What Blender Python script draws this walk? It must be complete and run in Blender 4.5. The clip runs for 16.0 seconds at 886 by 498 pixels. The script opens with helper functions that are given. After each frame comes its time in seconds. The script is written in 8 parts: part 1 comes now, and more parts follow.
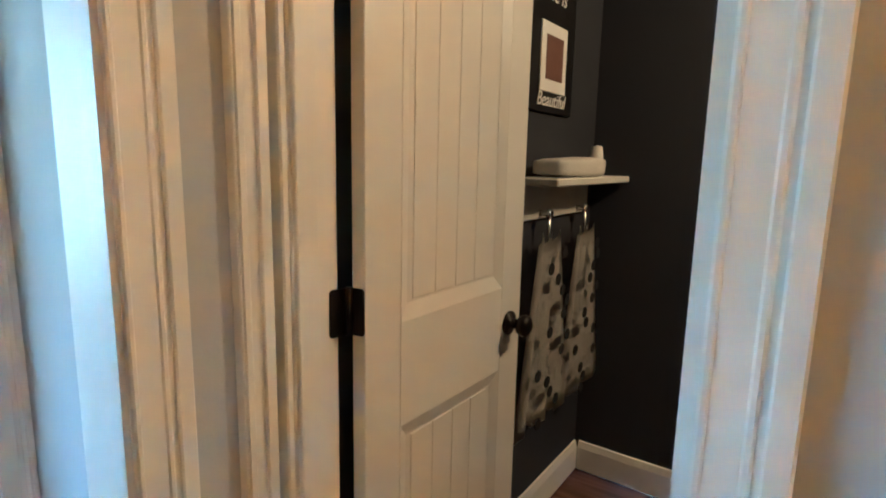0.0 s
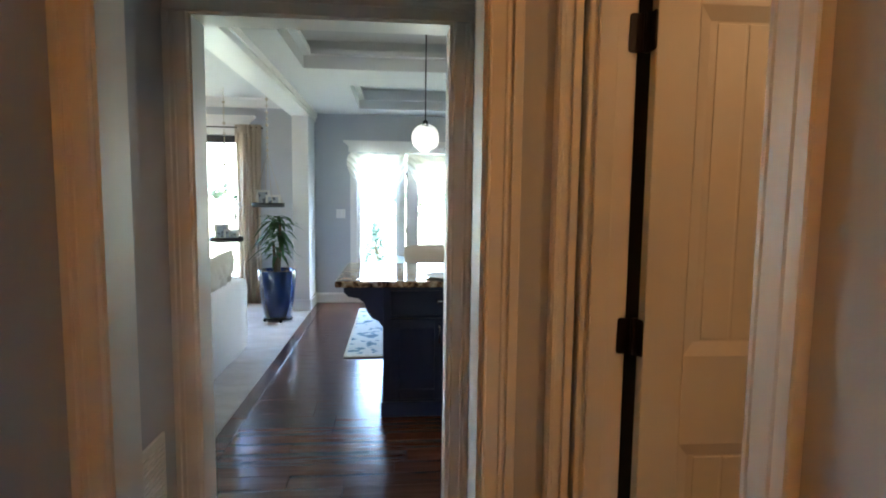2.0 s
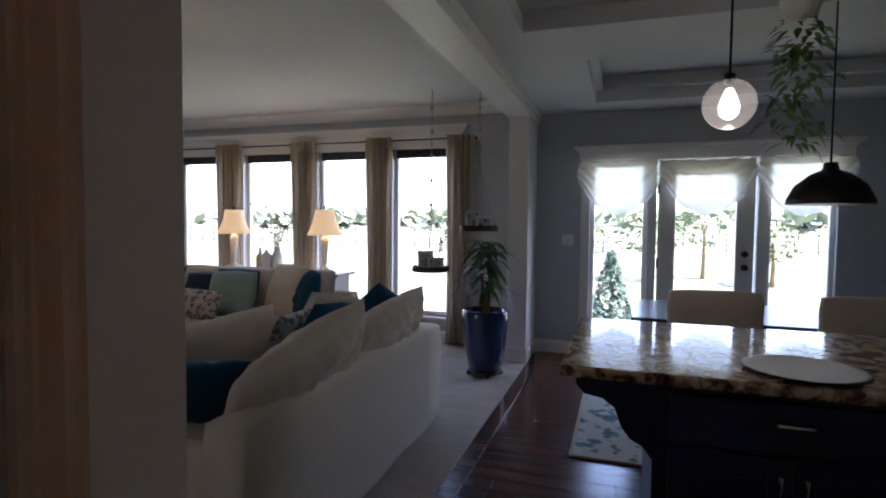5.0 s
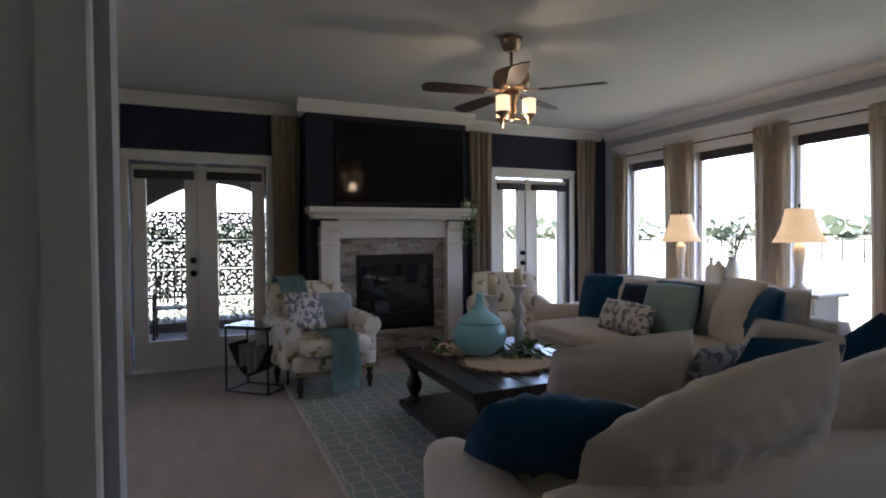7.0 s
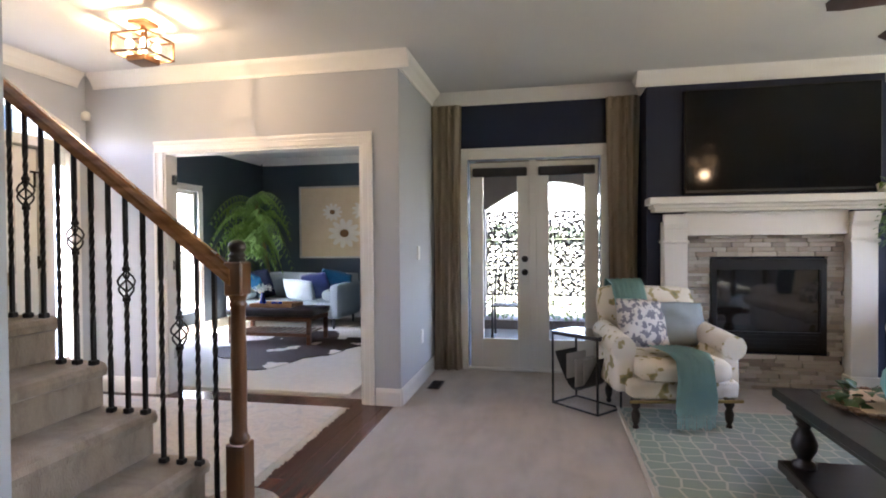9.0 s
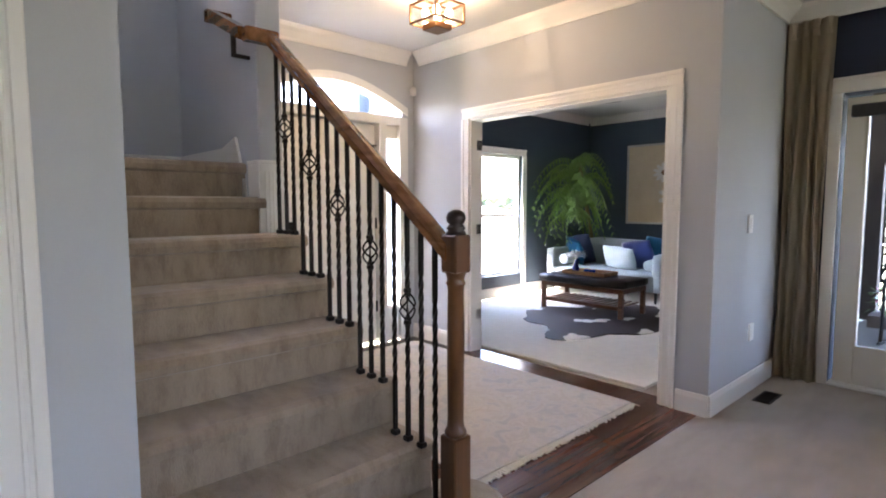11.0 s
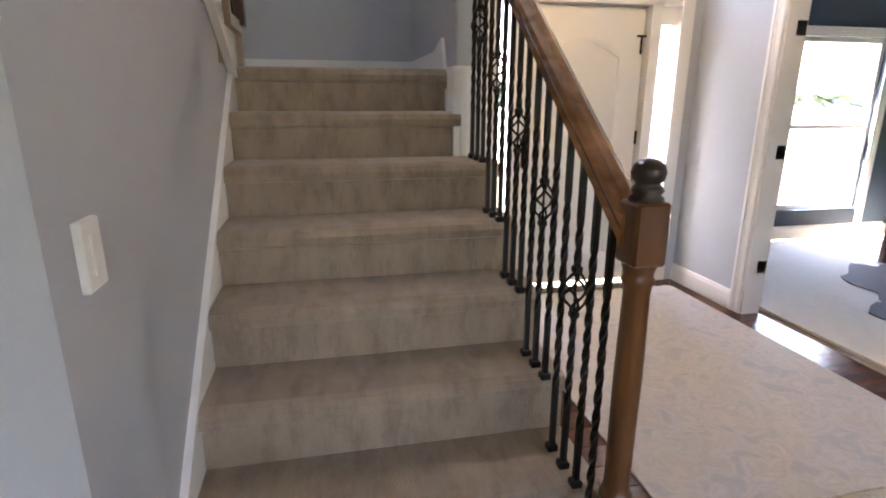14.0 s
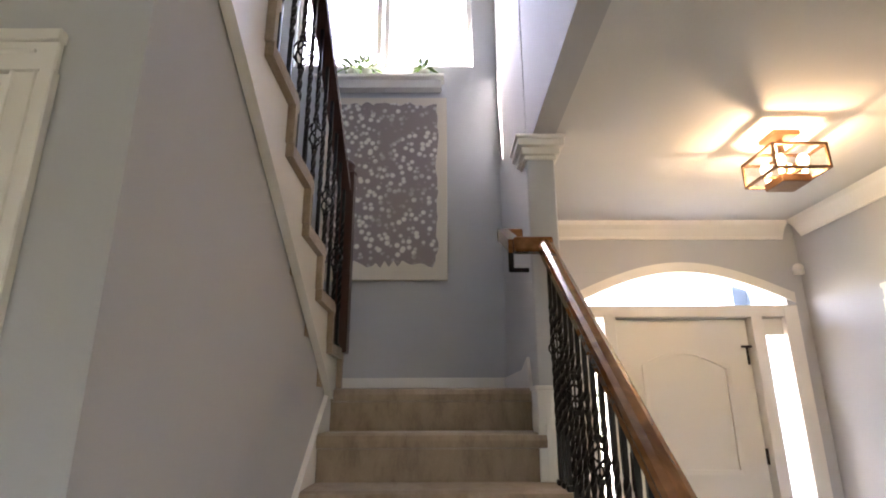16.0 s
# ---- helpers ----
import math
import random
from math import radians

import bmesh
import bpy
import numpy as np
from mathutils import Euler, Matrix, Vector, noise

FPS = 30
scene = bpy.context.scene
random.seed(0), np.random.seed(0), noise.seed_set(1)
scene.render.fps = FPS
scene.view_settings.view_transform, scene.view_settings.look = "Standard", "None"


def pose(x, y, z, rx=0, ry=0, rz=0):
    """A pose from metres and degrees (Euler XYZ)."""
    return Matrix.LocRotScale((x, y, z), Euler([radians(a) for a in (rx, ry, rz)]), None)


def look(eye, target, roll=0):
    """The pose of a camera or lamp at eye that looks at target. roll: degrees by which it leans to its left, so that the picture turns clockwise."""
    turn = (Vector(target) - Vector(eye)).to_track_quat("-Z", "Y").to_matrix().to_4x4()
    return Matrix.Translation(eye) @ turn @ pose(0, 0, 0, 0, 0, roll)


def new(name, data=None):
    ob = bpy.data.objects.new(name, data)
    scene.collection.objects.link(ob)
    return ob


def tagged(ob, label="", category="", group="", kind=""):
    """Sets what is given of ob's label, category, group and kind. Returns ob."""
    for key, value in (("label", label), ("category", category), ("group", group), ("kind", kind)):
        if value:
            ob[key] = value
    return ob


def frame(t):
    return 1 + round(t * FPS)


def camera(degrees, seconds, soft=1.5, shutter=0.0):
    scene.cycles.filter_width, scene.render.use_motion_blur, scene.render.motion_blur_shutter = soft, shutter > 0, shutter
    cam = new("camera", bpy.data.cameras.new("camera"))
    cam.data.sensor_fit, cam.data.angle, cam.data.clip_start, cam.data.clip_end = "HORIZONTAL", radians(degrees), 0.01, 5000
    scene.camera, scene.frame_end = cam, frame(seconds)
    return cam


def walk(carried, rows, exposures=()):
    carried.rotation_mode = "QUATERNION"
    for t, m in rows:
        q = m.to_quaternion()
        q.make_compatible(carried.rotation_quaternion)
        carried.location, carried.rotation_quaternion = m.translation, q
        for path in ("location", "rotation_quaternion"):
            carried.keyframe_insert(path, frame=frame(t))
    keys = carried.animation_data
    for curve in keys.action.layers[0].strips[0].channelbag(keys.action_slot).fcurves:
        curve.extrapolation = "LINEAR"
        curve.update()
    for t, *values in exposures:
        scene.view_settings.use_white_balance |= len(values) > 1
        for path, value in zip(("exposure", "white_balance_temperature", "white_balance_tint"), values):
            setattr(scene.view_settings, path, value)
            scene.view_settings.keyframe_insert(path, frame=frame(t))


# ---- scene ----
cam = camera(79.0, 16.0, soft=1.9)
PATH = [
    (0, (0.076, -1.422, 1.378), (1.683, -0.276, 1.052), 1.2),
    (0.5, (0.056, -1.623, 1.372), (1.378, -0.156, 1.094), 0.7),
    (1, (0.062, -1.808, 1.372), (0.985, -0.048, 1.153), 0.6),
    (1.5, (0.132, -1.945, 1.398), (0.641, -0.022, 1.183), 0.7),
    (2, (0.176, -1.996, 1.431), (0.354, -0.013, 1.247), 0.7),
    (2.5, (0.168, -1.94, 1.443), (0.096, 0.052, 1.288), 0.8),
    (3, (0.132, -1.718, 1.438), (-0.036, 0.27, 1.307), 1.1),
    (3.2, (0.113, -1.607, 1.451), (-0.068, 0.381, 1.329), 1.1),
    (5.3, (-0.035, -0.26, 1.375), (-0.846, 1.567, 1.291), -0.0),
    (5.5, (-0.055, -0.155, 1.397), (-1.007, 1.602, 1.309), -0.5),
    (6, (-0.117, 0.03, 1.4), (-1.448, 1.52, 1.312), -0.3),
    (6.5, (-0.149, 0.18, 1.363), (-1.776, 1.341, 1.297), 0.1),
    (7, (-0.271, 0.291, 1.309), (-2.098, 1.105, 1.263), -0.5),
    (7.5, (-0.361, 0.394, 1.31), (-2.317, 0.811, 1.272), -0.6),
    (8, (-0.482, 0.464, 1.28), (-2.478, 0.595, 1.252), -0.6),
    (8.5, (-0.715, 0.433, 1.282), (-2.712, 0.328, 1.25), -0.4),
    (9, (-0.937, 0.42, 1.271), (-2.899, 0.036, 1.242), -0.5),
    (9.5, (-1.126, 0.455, 1.259), (-2.992, -0.265, 1.23), -0.5),
    (9.7, (-1.181, 0.478, 1.268), (-2.992, -0.37, 1.226), -0.5),
    (11.8, (-1.78, 0.569, 1.303), (-2.746, -1.161, 1.034), 0.2),
    (12, (-1.82, 0.574, 1.288), (-2.673, -1.21, 0.986), 0.2),
    (12.5, (-1.888, 0.542, 1.261), (-2.516, -1.303, 0.811), 0.3),
    (13, (-2.013, 0.364, 1.24), (-2.497, -1.473, 0.612), 0.3),
    (13.5, (-2.136, 0.216, 1.311), (-2.556, -1.63, 0.666), 0.3),
    (14, (-2.232, 0.183, 1.392), (-2.635, -1.702, 0.86), 0.2),
    (14.5, (-2.295, 0.158, 1.438), (-2.598, -1.802, 1.181), 0.1),
    (15, (-2.332, 0.168, 1.458), (-2.503, -1.824, 1.497), 0.1),
    (15.5, (-2.352, 0.183, 1.465), (-2.424, -1.791, 1.781), 0.1),
    (16, (-2.374, 0.199, 1.449), (-2.381, -1.72, 2.013), -0.2),
]
walk(cam, [(t, look(eye, target, roll)) for t, eye, target, roll in PATH],
     exposures=[(0.0, 7.4, 4000, -10), (0.5, 7.15, 4150, -11), (1.0, 6.7, 4650, -3), (1.5, 6.35, 5150, 2), (2.5, 5.75, 6000, 9), (3.2, 5.55, 6100, 13), (5.3, 3.65, 6000, 24),
                (6.8, 3.7, 6000, 23), (7.5, 4.7, 6050, 23), (8.3, 5.35, 6300, 23), (9.7, 5.5, 6450, 22), (12.0, 5.2, 6300, 23), (13.5, 5.45, 6450, 22), (14.5, 5.35, 6850, 23), (16.0, 5.15, 7000, 23)])
SKY = 0.15
HALL_W = 0.021

# ---- small tools ----
def mat(name, col, rough=0.6, metal=0.0, scale=8.0, vary=0.12, bump=0.05, fine=90.0, col2=None, coat=0.0, emit=None, strength=0.0, spec=0.5, stretch=(1, 1, 1), sheen=0.0):
    """Plain surface with two scales of variation and a fine relief."""
    m = bpy.data.materials.new(name)
    m.use_nodes = True
    nt = m.node_tree
    b = nt.nodes["Principled BSDF"]
    tc = nt.nodes.new("ShaderNodeTexCoord")
    mp = nt.nodes.new("ShaderNodeMapping")
    mp.inputs["Scale"].default_value = stretch
    nt.links.new(tc.outputs["Object"], mp.inputs["Vector"])
    n1 = nt.nodes.new("ShaderNodeTexNoise")
    n1.inputs["Scale"].default_value = scale
    n1.inputs["Detail"].default_value = 5
    n2 = nt.nodes.new("ShaderNodeTexNoise")
    n2.inputs["Scale"].default_value = fine
    n2.inputs["Detail"].default_value = 3
    for n in (n1, n2):
        nt.links.new(mp.outputs["Vector"], n.inputs["Vector"])
    mx = nt.nodes.new("ShaderNodeMix")
    mx.data_type = "RGBA"
    c2 = col2 or tuple(max(0.0, c * (1 - 2 * vary)) for c in col)
    mx.inputs["A"].default_value = (*c2, 1)
    mx.inputs["B"].default_value = (*col, 1)
    ad = nt.nodes.new("ShaderNodeMath")
    ad.operation = "MULTIPLY_ADD"
    ad.inputs[1].default_value = 0.65
    nt.links.new(n1.outputs["Fac"], ad.inputs[0])
    ml = nt.nodes.new("ShaderNodeMath")
    ml.operation = "MULTIPLY"
    ml.inputs[1].default_value = 0.4
    nt.links.new(n2.outputs["Fac"], ml.inputs[0])
    nt.links.new(ml.outputs[0], ad.inputs[2])
    nt.links.new(ad.outputs[0], mx.inputs["Factor"])
    nt.links.new(mx.outputs["Result"], b.inputs["Base Color"])
    b.inputs["Roughness"].default_value = rough
    b.inputs["Metallic"].default_value = metal
    b.inputs["Specular IOR Level"].default_value = spec
    b.inputs["Coat Weight"].default_value = coat
    b.inputs["Sheen Weight"].default_value = sheen
    if bump:
        bp = nt.nodes.new("ShaderNodeBump")
        bp.inputs["Strength"].default_value = min(1.0, bump * 4)
        bp.inputs["Distance"].default_value = 0.004
        nt.links.new(n2.outputs["Fac"], bp.inputs["Height"])
        nt.links.new(bp.outputs["Normal"], b.inputs["Normal"])
    if emit:
        b.inputs["Emission Color"].default_value = (*emit, 1)
        b.inputs["Emission Strength"].default_value = strength
    return m


def nodes_of(m):
    return m.node_tree.nodes, m.node_tree.links, m.node_tree.nodes["Principled BSDF"]


def ramp(nt_nodes, stops):
    r = nt_nodes.new("ShaderNodeValToRGB")
    e = r.color_ramp.elements
    e[0].position, e[0].color = stops[0][0], (*stops[0][1], 1)
    e[1].position, e[1].color = stops[-1][0], (*stops[-1][1], 1)
    for p, c in stops[1:-1]:
        k = e.new(p)
        k.color = (*c, 1)
    return r


def wood(name, dark, light, rough=0.3, axis="x", scale=3.0, coat=0.0, by_piece=True):
    m = mat(name, light, rough, coat=coat, bump=0.03)
    nd, lk, b = nodes_of(m)
    tc = nd.new("ShaderNodeTexCoord")
    mp = nd.new("ShaderNodeMapping")
    mp.inputs["Scale"].default_value = {"x": (0.35, 5, 5), "y": (5, 0.35, 5), "z": (5, 5, 0.35)}[axis]
    lk.new(tc.outputs["Object"], mp.inputs["Vector"])
    n = nd.new("ShaderNodeTexNoise")
    n.inputs["Scale"].default_value = scale
    n.inputs["Detail"].default_value = 8
    n.inputs["Distortion"].default_value = 1.2
    lk.new(mp.outputs["Vector"], n.inputs["Vector"])
    r = ramp(nd, [(0.25, dark), (0.55, tuple((a + c) / 2 for a, c in zip(dark, light))), (0.8, light)])
    lk.new(n.outputs["Fac"], r.inputs["Fac"])
    if by_piece:
        oi = nd.new("ShaderNodeObjectInfo")
        gi = nd.new("ShaderNodeNewGeometry")
        ad = nd.new("ShaderNodeMath")
        ad.operation = "ADD"
        lk.new(oi.outputs["Random"], ad.inputs[0])
        lk.new(gi.outputs["Random Per Island"], ad.inputs[1])
        h = nd.new("ShaderNodeHueSaturation")
        mr = nd.new("ShaderNodeMapRange")
        mr.inputs["To Min"].default_value, mr.inputs["To Max"].default_value = 0.6, 1.3
        mr.inputs["From Max"].default_value = 2.0
        lk.new(ad.outputs[0], mr.inputs["Value"])
        lk.new(mr.outputs["Result"], h.inputs["Value"])
        lk.new(r.outputs["Color"], h.inputs["Color"])
        lk.new(h.outputs["Color"], b.inputs["Base Color"])
    else:
        lk.new(r.outputs["Color"], b.inputs["Base Color"])
    return m


def glass(name, tint=(1, 1, 1), rough=0.0):
    """Thin clear pane: mostly straight through, some gloss."""
    m = bpy.data.materials.new(name)
    m.use_nodes = True
    nd, lk = m.node_tree.nodes, m.node_tree.links
    nd.remove(nd["Principled BSDF"])
    t = nd.new("ShaderNodeBsdfTransparent")
    t.inputs["Color"].default_value = (*tint, 1)
    g = nd.new("ShaderNodeBsdfGlossy")
    g.inputs["Roughness"].default_value = rough
    f = nd.new("ShaderNodeLayerWeight")
    f.inputs["Blend"].default_value = 0.5
    p = nd.new("ShaderNodeMath")
    p.operation = "POWER"
    p.inputs[1].default_value = 4.0
    k = nd.new("ShaderNodeMath")
    k.operation = "MULTIPLY_ADD"
    k.inputs[1].default_value, k.inputs[2].default_value = 0.6, 0.035
    lk.new(f.outputs["Facing"], p.inputs[0])
    lk.new(p.outputs[0], k.inputs[0])
    mx = nd.new("ShaderNodeMixShader")
    lk.new(k.outputs[0], mx.inputs["Fac"])
    lk.new(t.outputs[0], mx.inputs[1])
    lk.new(g.outputs[0], mx.inputs[2])
    lk.new(mx.outputs[0], nd["Material Output"].inputs["Surface"])
    return m


def bx(bm, x0, y0, z0, x1, y1, z1, bevel=0.0, seg=1):
    """A cuboid between two corners, with rounded edges if asked."""
    r = bmesh.ops.create_cube(bm, size=1)
    vs = r["verts"]
    for v in vs:
        v.co = Vector(((x0 + x1) / 2 + v.co.x * abs(x1 - x0), (y0 + y1) / 2 + v.co.y * abs(y1 - y0), (z0 + z1) / 2 + v.co.z * abs(z1 - z0)))
    if bevel:
        es = list({e for v in vs for e in v.link_edges})
        bmesh.ops.bevel(bm, geom=es, offset=bevel, segments=seg, affect="EDGES", profile=0.5)
    return vs


def lathe(bm, prof, cx=0, cy=0, cz=0, n=20, sx=1.0, sy=1.0):
    """A turned shape: prof is a list of (radius, height)."""
    rings = []
    for r, z in prof:
        rings.append([bm.verts.new((cx + max(r, 1e-4) * sx * math.cos(2 * math.pi * i / n), cy + max(r, 1e-4) * sy * math.sin(2 * math.pi * i / n), cz + z)) for i in range(n)])
    for a, b in zip(rings, rings[1:]):
        for i in range(n):
            f = bm.faces.new((a[i], a[(i + 1) % n], b[(i + 1) % n], b[i]))
            f.smooth = True
    bm.faces.new(rings[0][::-1])
    bm.faces.new(rings[-1])


def tube(bm, pts, r, n=8, closed=False, radii=None):
    """A round bar along pts."""
    pts = [Vector(p) for p in pts]
    rings = []
    for i, p in enumerate(pts):
        d = (pts[min(i + 1, len(pts) - 1)] - pts[max(i - 1, 0)]).normalized()
        u = d.cross(Vector((0, 0, 1)))
        u = u.normalized() if u.length > 1e-3 else Vector((1, 0, 0))
        w = d.cross(u)
        rr = radii[i] if radii else r
        rings.append([bm.verts.new(p + (u * math.cos(2 * math.pi * k / n) + w * math.sin(2 * math.pi * k / n)) * rr) for k in range(n)])
    for a, b in zip(rings, rings[1:]):
        for k in range(n):
            f = bm.faces.new((a[k], a[(k + 1) % n], b[(k + 1) % n], b[k]))
            f.smooth = True
    bm.faces.new(rings[0][::-1])
    bm.faces.new(rings[-1])


def prism(bm, poly, axis, a, b):
    """A flat outline pushed from a to b along an axis; poly holds the two other coordinates in order."""
    def at(p, v):
        return {"x": (v, p[0], p[1]), "y": (p[0], v, p[1]), "z": (p[0], p[1], v)}[axis]
    va = [bm.verts.new(at(p, a)) for p in poly]
    vb = [bm.verts.new(at(p, b)) for p in poly]
    bm.faces.new(va)
    bm.faces.new(vb[::-1])
    for i in range(len(poly)):
        j = (i + 1) % len(poly)
        bm.faces.new((va[j], va[i], vb[i], vb[j]))


def cushion(bm, w, h, d, m, n=10, seed=0, wrinkle=0.012, power=0.55, folds=0.0):
    """A filled cushion, w wide, h high, d thick, standing on its lower edge, set by m."""
    rnd = random.Random(seed)
    off = Vector((rnd.random() * 50, rnd.random() * 50, rnd.random() * 50))
    sides = []
    for s in (1, -1):
        g = []
        for i in range(n + 1):
            row = []
            for j in range(n + 1):
                u, v = i / n * 2 - 1, j / n * 2 - 1
                t = max(0.0, (1 - u * u) * (1 - v * v)) ** power
                pin = 1 - 0.06 * (abs(u * v)) + 0.0
                x, z = u * w / 2 * (1 - 0.05 * (1 - v * v) * 0) * pin, v * h / 2 * pin
                k = noise.noise(Vector((u * 2.2, v * 2.2, s)) + off)
                k2 = noise.noise(Vector((u * 6, v * 3, s * 2)) + off)
                k3 = abs(noise.noise(Vector((u * 2.5 + v * 3.5, v * 9 - u * 5, s * 3)) + off))
                y = s * d / 2 * t + (k * wrinkle * 2 + k2 * wrinkle - k3 * wrinkle * 1.6) * (0.06 + 1.15 * t)
                if folds:
                    a = math.atan2(v + 1.15, u + 1.25)
                    reach = min(1.0, math.hypot(u + 1.25, v + 1.15) / 1.6)
                    y += s * folds * t * reach * (abs(math.sin(a * 11 + 2.5 * k)) - 0.5 + 0.5 * math.sin(a * 23 + 4 * k2))
                row.append(bm.verts.new(m @ Vector((x, y, z + h / 2))))
            g.append(row)
        sides.append(g)
        for i in range(n):
            for j in range(n):
                q = (g[i][j], g[i + 1][j], g[i + 1][j + 1], g[i][j + 1])
                f = bm.faces.new(q if s < 0 else q[::-1])
                f.smooth = True
    bmesh.ops.remove_doubles(bm, verts=[v for g in sides for r in g for v in r], dist=0.004)


def thing(name, at, label, category, group="", kind=""):
    e = new(name)
    e.empty_display_size = 0.1
    e.matrix_world = Matrix.Translation(at)
    e.location = at
    tagged(e, label, category, group, kind)
    return e


def part(name, bm, material, parent=None, label="", smooth=False, kind=""):
    me = bpy.data.meshes.new(name)
    if smooth:
        for f in bm.faces:
            f.smooth = True
    bm.normal_update()
    bm.to_mesh(me)
    bm.free()
    me.materials.append(material)
    ob = new(name, me)
    if parent is not None:
        ob.parent = parent
        if parent.parent is None:
            ob.matrix_parent_inverse = Matrix.Translation(-parent.location)
    if label:
        tagged(ob, label)
    if kind:
        tagged(ob, kind=kind)
    return ob


def structure(name, bm, material, label, category):
    return tagged(part(name, bm, material), label, category, kind="structure")


def boxes(name, material, parent, *bs, label="", bevel=0.0, seg=1):
    bm = bmesh.new()
    for b in bs:
        bx(bm, *b, bevel=bevel, seg=seg)
    return part(name, bm, material, parent, label)


# ---- world and light ----
world = bpy.data.worlds.new("sky")
scene.world = world
world.use_nodes = True
wn, wl = world.node_tree.nodes, world.node_tree.links
sky = wn.new("ShaderNodeTexSky")
sky.sky_type = "NISHITA"
sky.sun_disc = False
sky.sun_elevation, sky.sun_rotation = radians(59.4), radians(112.6)
sky.air_density, sky.dust_density = 1.0, 3.0
wl.new(sky.outputs["Color"], wn["Background"].inputs["Color"])
wn["Background"].inputs["Strength"].default_value = SKY
sun = new("sun", bpy.data.lights.new("sun", "SUN"))
sun.data.energy, sun.data.angle, sun.data.color = 4.5, radians(0.6), (1.0, 0.95, 0.88)
sun.matrix_world = look((12, -5, 22), (0, 0, 0))


def bulb(x, y, z, watts, r=0.03, col=(1.0, 0.72, 0.42)):
    l = bpy.data.lights.new("bulb", "POINT")
    l.energy, l.color, l.shadow_soft_size = watts, col, r
    ob = new("bulb", l)
    ob.location = (x, y, z)
    return ob


# ---- materials ----
WALL = mat("wall_paint_grey", (0.47, 0.485, 0.51), 0.75, vary=0.02, bump=0.03, fine=140)
NAVY = mat("wall_paint_navy", (0.012, 0.018, 0.045), 0.7, vary=0.05, bump=0.03, fine=140)
SLATE = mat("wall_paint_slate", (0.05, 0.075, 0.105), 0.75, vary=0.04, bump=0.03, fine=140)
BLACKW = mat("wall_paint_charcoal", (0.02, 0.022, 0.03), 0.8, vary=0.05, bump=0.03, fine=140)
CEIL = mat("ceiling_paint", (0.66, 0.66, 0.65), 0.85, vary=0.02, bump=0.08, fine=60)
TRIM = mat("trim_paint_white", (0.78, 0.76, 0.72), 0.45, vary=0.02, bump=0.01, fine=40)
DOORW = mat("door_paint_white", (0.75, 0.72, 0.66), 0.42, vary=0.02, bump=0.01, fine=60)
CARPET = mat("carpet_beige", (0.52, 0.44, 0.355), 0.95, vary=0.17, bump=0.25, fine=260, scale=3.0, sheen=0.3, spec=0.1)
STAIRC = mat("carpet_taupe", (0.46, 0.36, 0.26), 0.95, vary=0.24, bump=0.5, fine=170, scale=7.0, stretch=(1.6, 1, 0.5), sheen=0.3, spec=0.1)


def brushed(m, stops, scale, stretch, amount):
    """Streaks of brushed pile laid over a carpet's colour."""
    nd, lk, b = nodes_of(m)
    tc, mp, n = nd.new("ShaderNodeTexCoord"), nd.new("ShaderNodeMapping"), nd.new("ShaderNodeTexNoise")
    mp.inputs["Scale"].default_value = stretch
    n.inputs["Scale"].default_value, n.inputs["Detail"].default_value, n.inputs["Roughness"].default_value = scale, 7, 0.65
    lk.new(tc.outputs["Object"], mp.inputs["Vector"])
    lk.new(mp.outputs["Vector"], n.inputs["Vector"])
    r = ramp(nd, stops)
    lk.new(n.outputs["Fac"], r.inputs["Fac"])
    mx = nd.new("ShaderNodeMix")
    mx.data_type, mx.blend_type = "RGBA", "MULTIPLY"
    mx.inputs["Factor"].default_value = amount
    lk.new(b.inputs["Base Color"].links[0].from_socket, mx.inputs["A"])
    lk.new(r.outputs["Color"], mx.inputs["B"])
    lk.new(mx.outputs["Result"], b.inputs["Base Color"])


brushed(STAIRC, [(0.34, (0.45, 0.43, 0.42)), (0.52, (0.86, 0.85, 0.84)), (0.66, (1.0, 1.0, 1.0))], 7.0, (2.4, 1.0, 0.9), 0.55)
brushed(CARPET, [(0.36, (0.74, 0.72, 0.70)), (0.60, (1.0, 1.0, 1.0))], 2.2, (1.0, 2.5, 1.0), 0.7)
PLANK = wood("floor_plank", (0.05, 0.018, 0.012), (0.20, 0.085, 0.05), 0.22, "y", 2.5)
BRONZE = mat("bronze_dark", (0.016, 0.012, 0.010), 0.38, metal=0.6, bump=0.01)
IRON = mat("wrought_iron", (0.012, 0.011, 0.010), 0.45, metal=0.4, bump=0.02)
GLASS = glass("window_glass")
OAK = wood("rail_wood", (0.11, 0.04, 0.012), (0.34, 0.15, 0.055), 0.22, "y", 3.0, coat=0.4, by_piece=False)
OAKZ = wood("newel_wood", (0.05, 0.017, 0.006), (0.21, 0.085, 0.026), 0.28, "z", 3.0, coat=0.3, by_piece=False)

# ---- structure: floors ----
CZ = 2.72


def slab(name, x0, y0, x1, y1, z0, z1, material, label, category):
    bm = bmesh.new()
    bx(bm, x0, y0, z0, x1, y1, z1)
    return structure(name, bm, material, label, category)


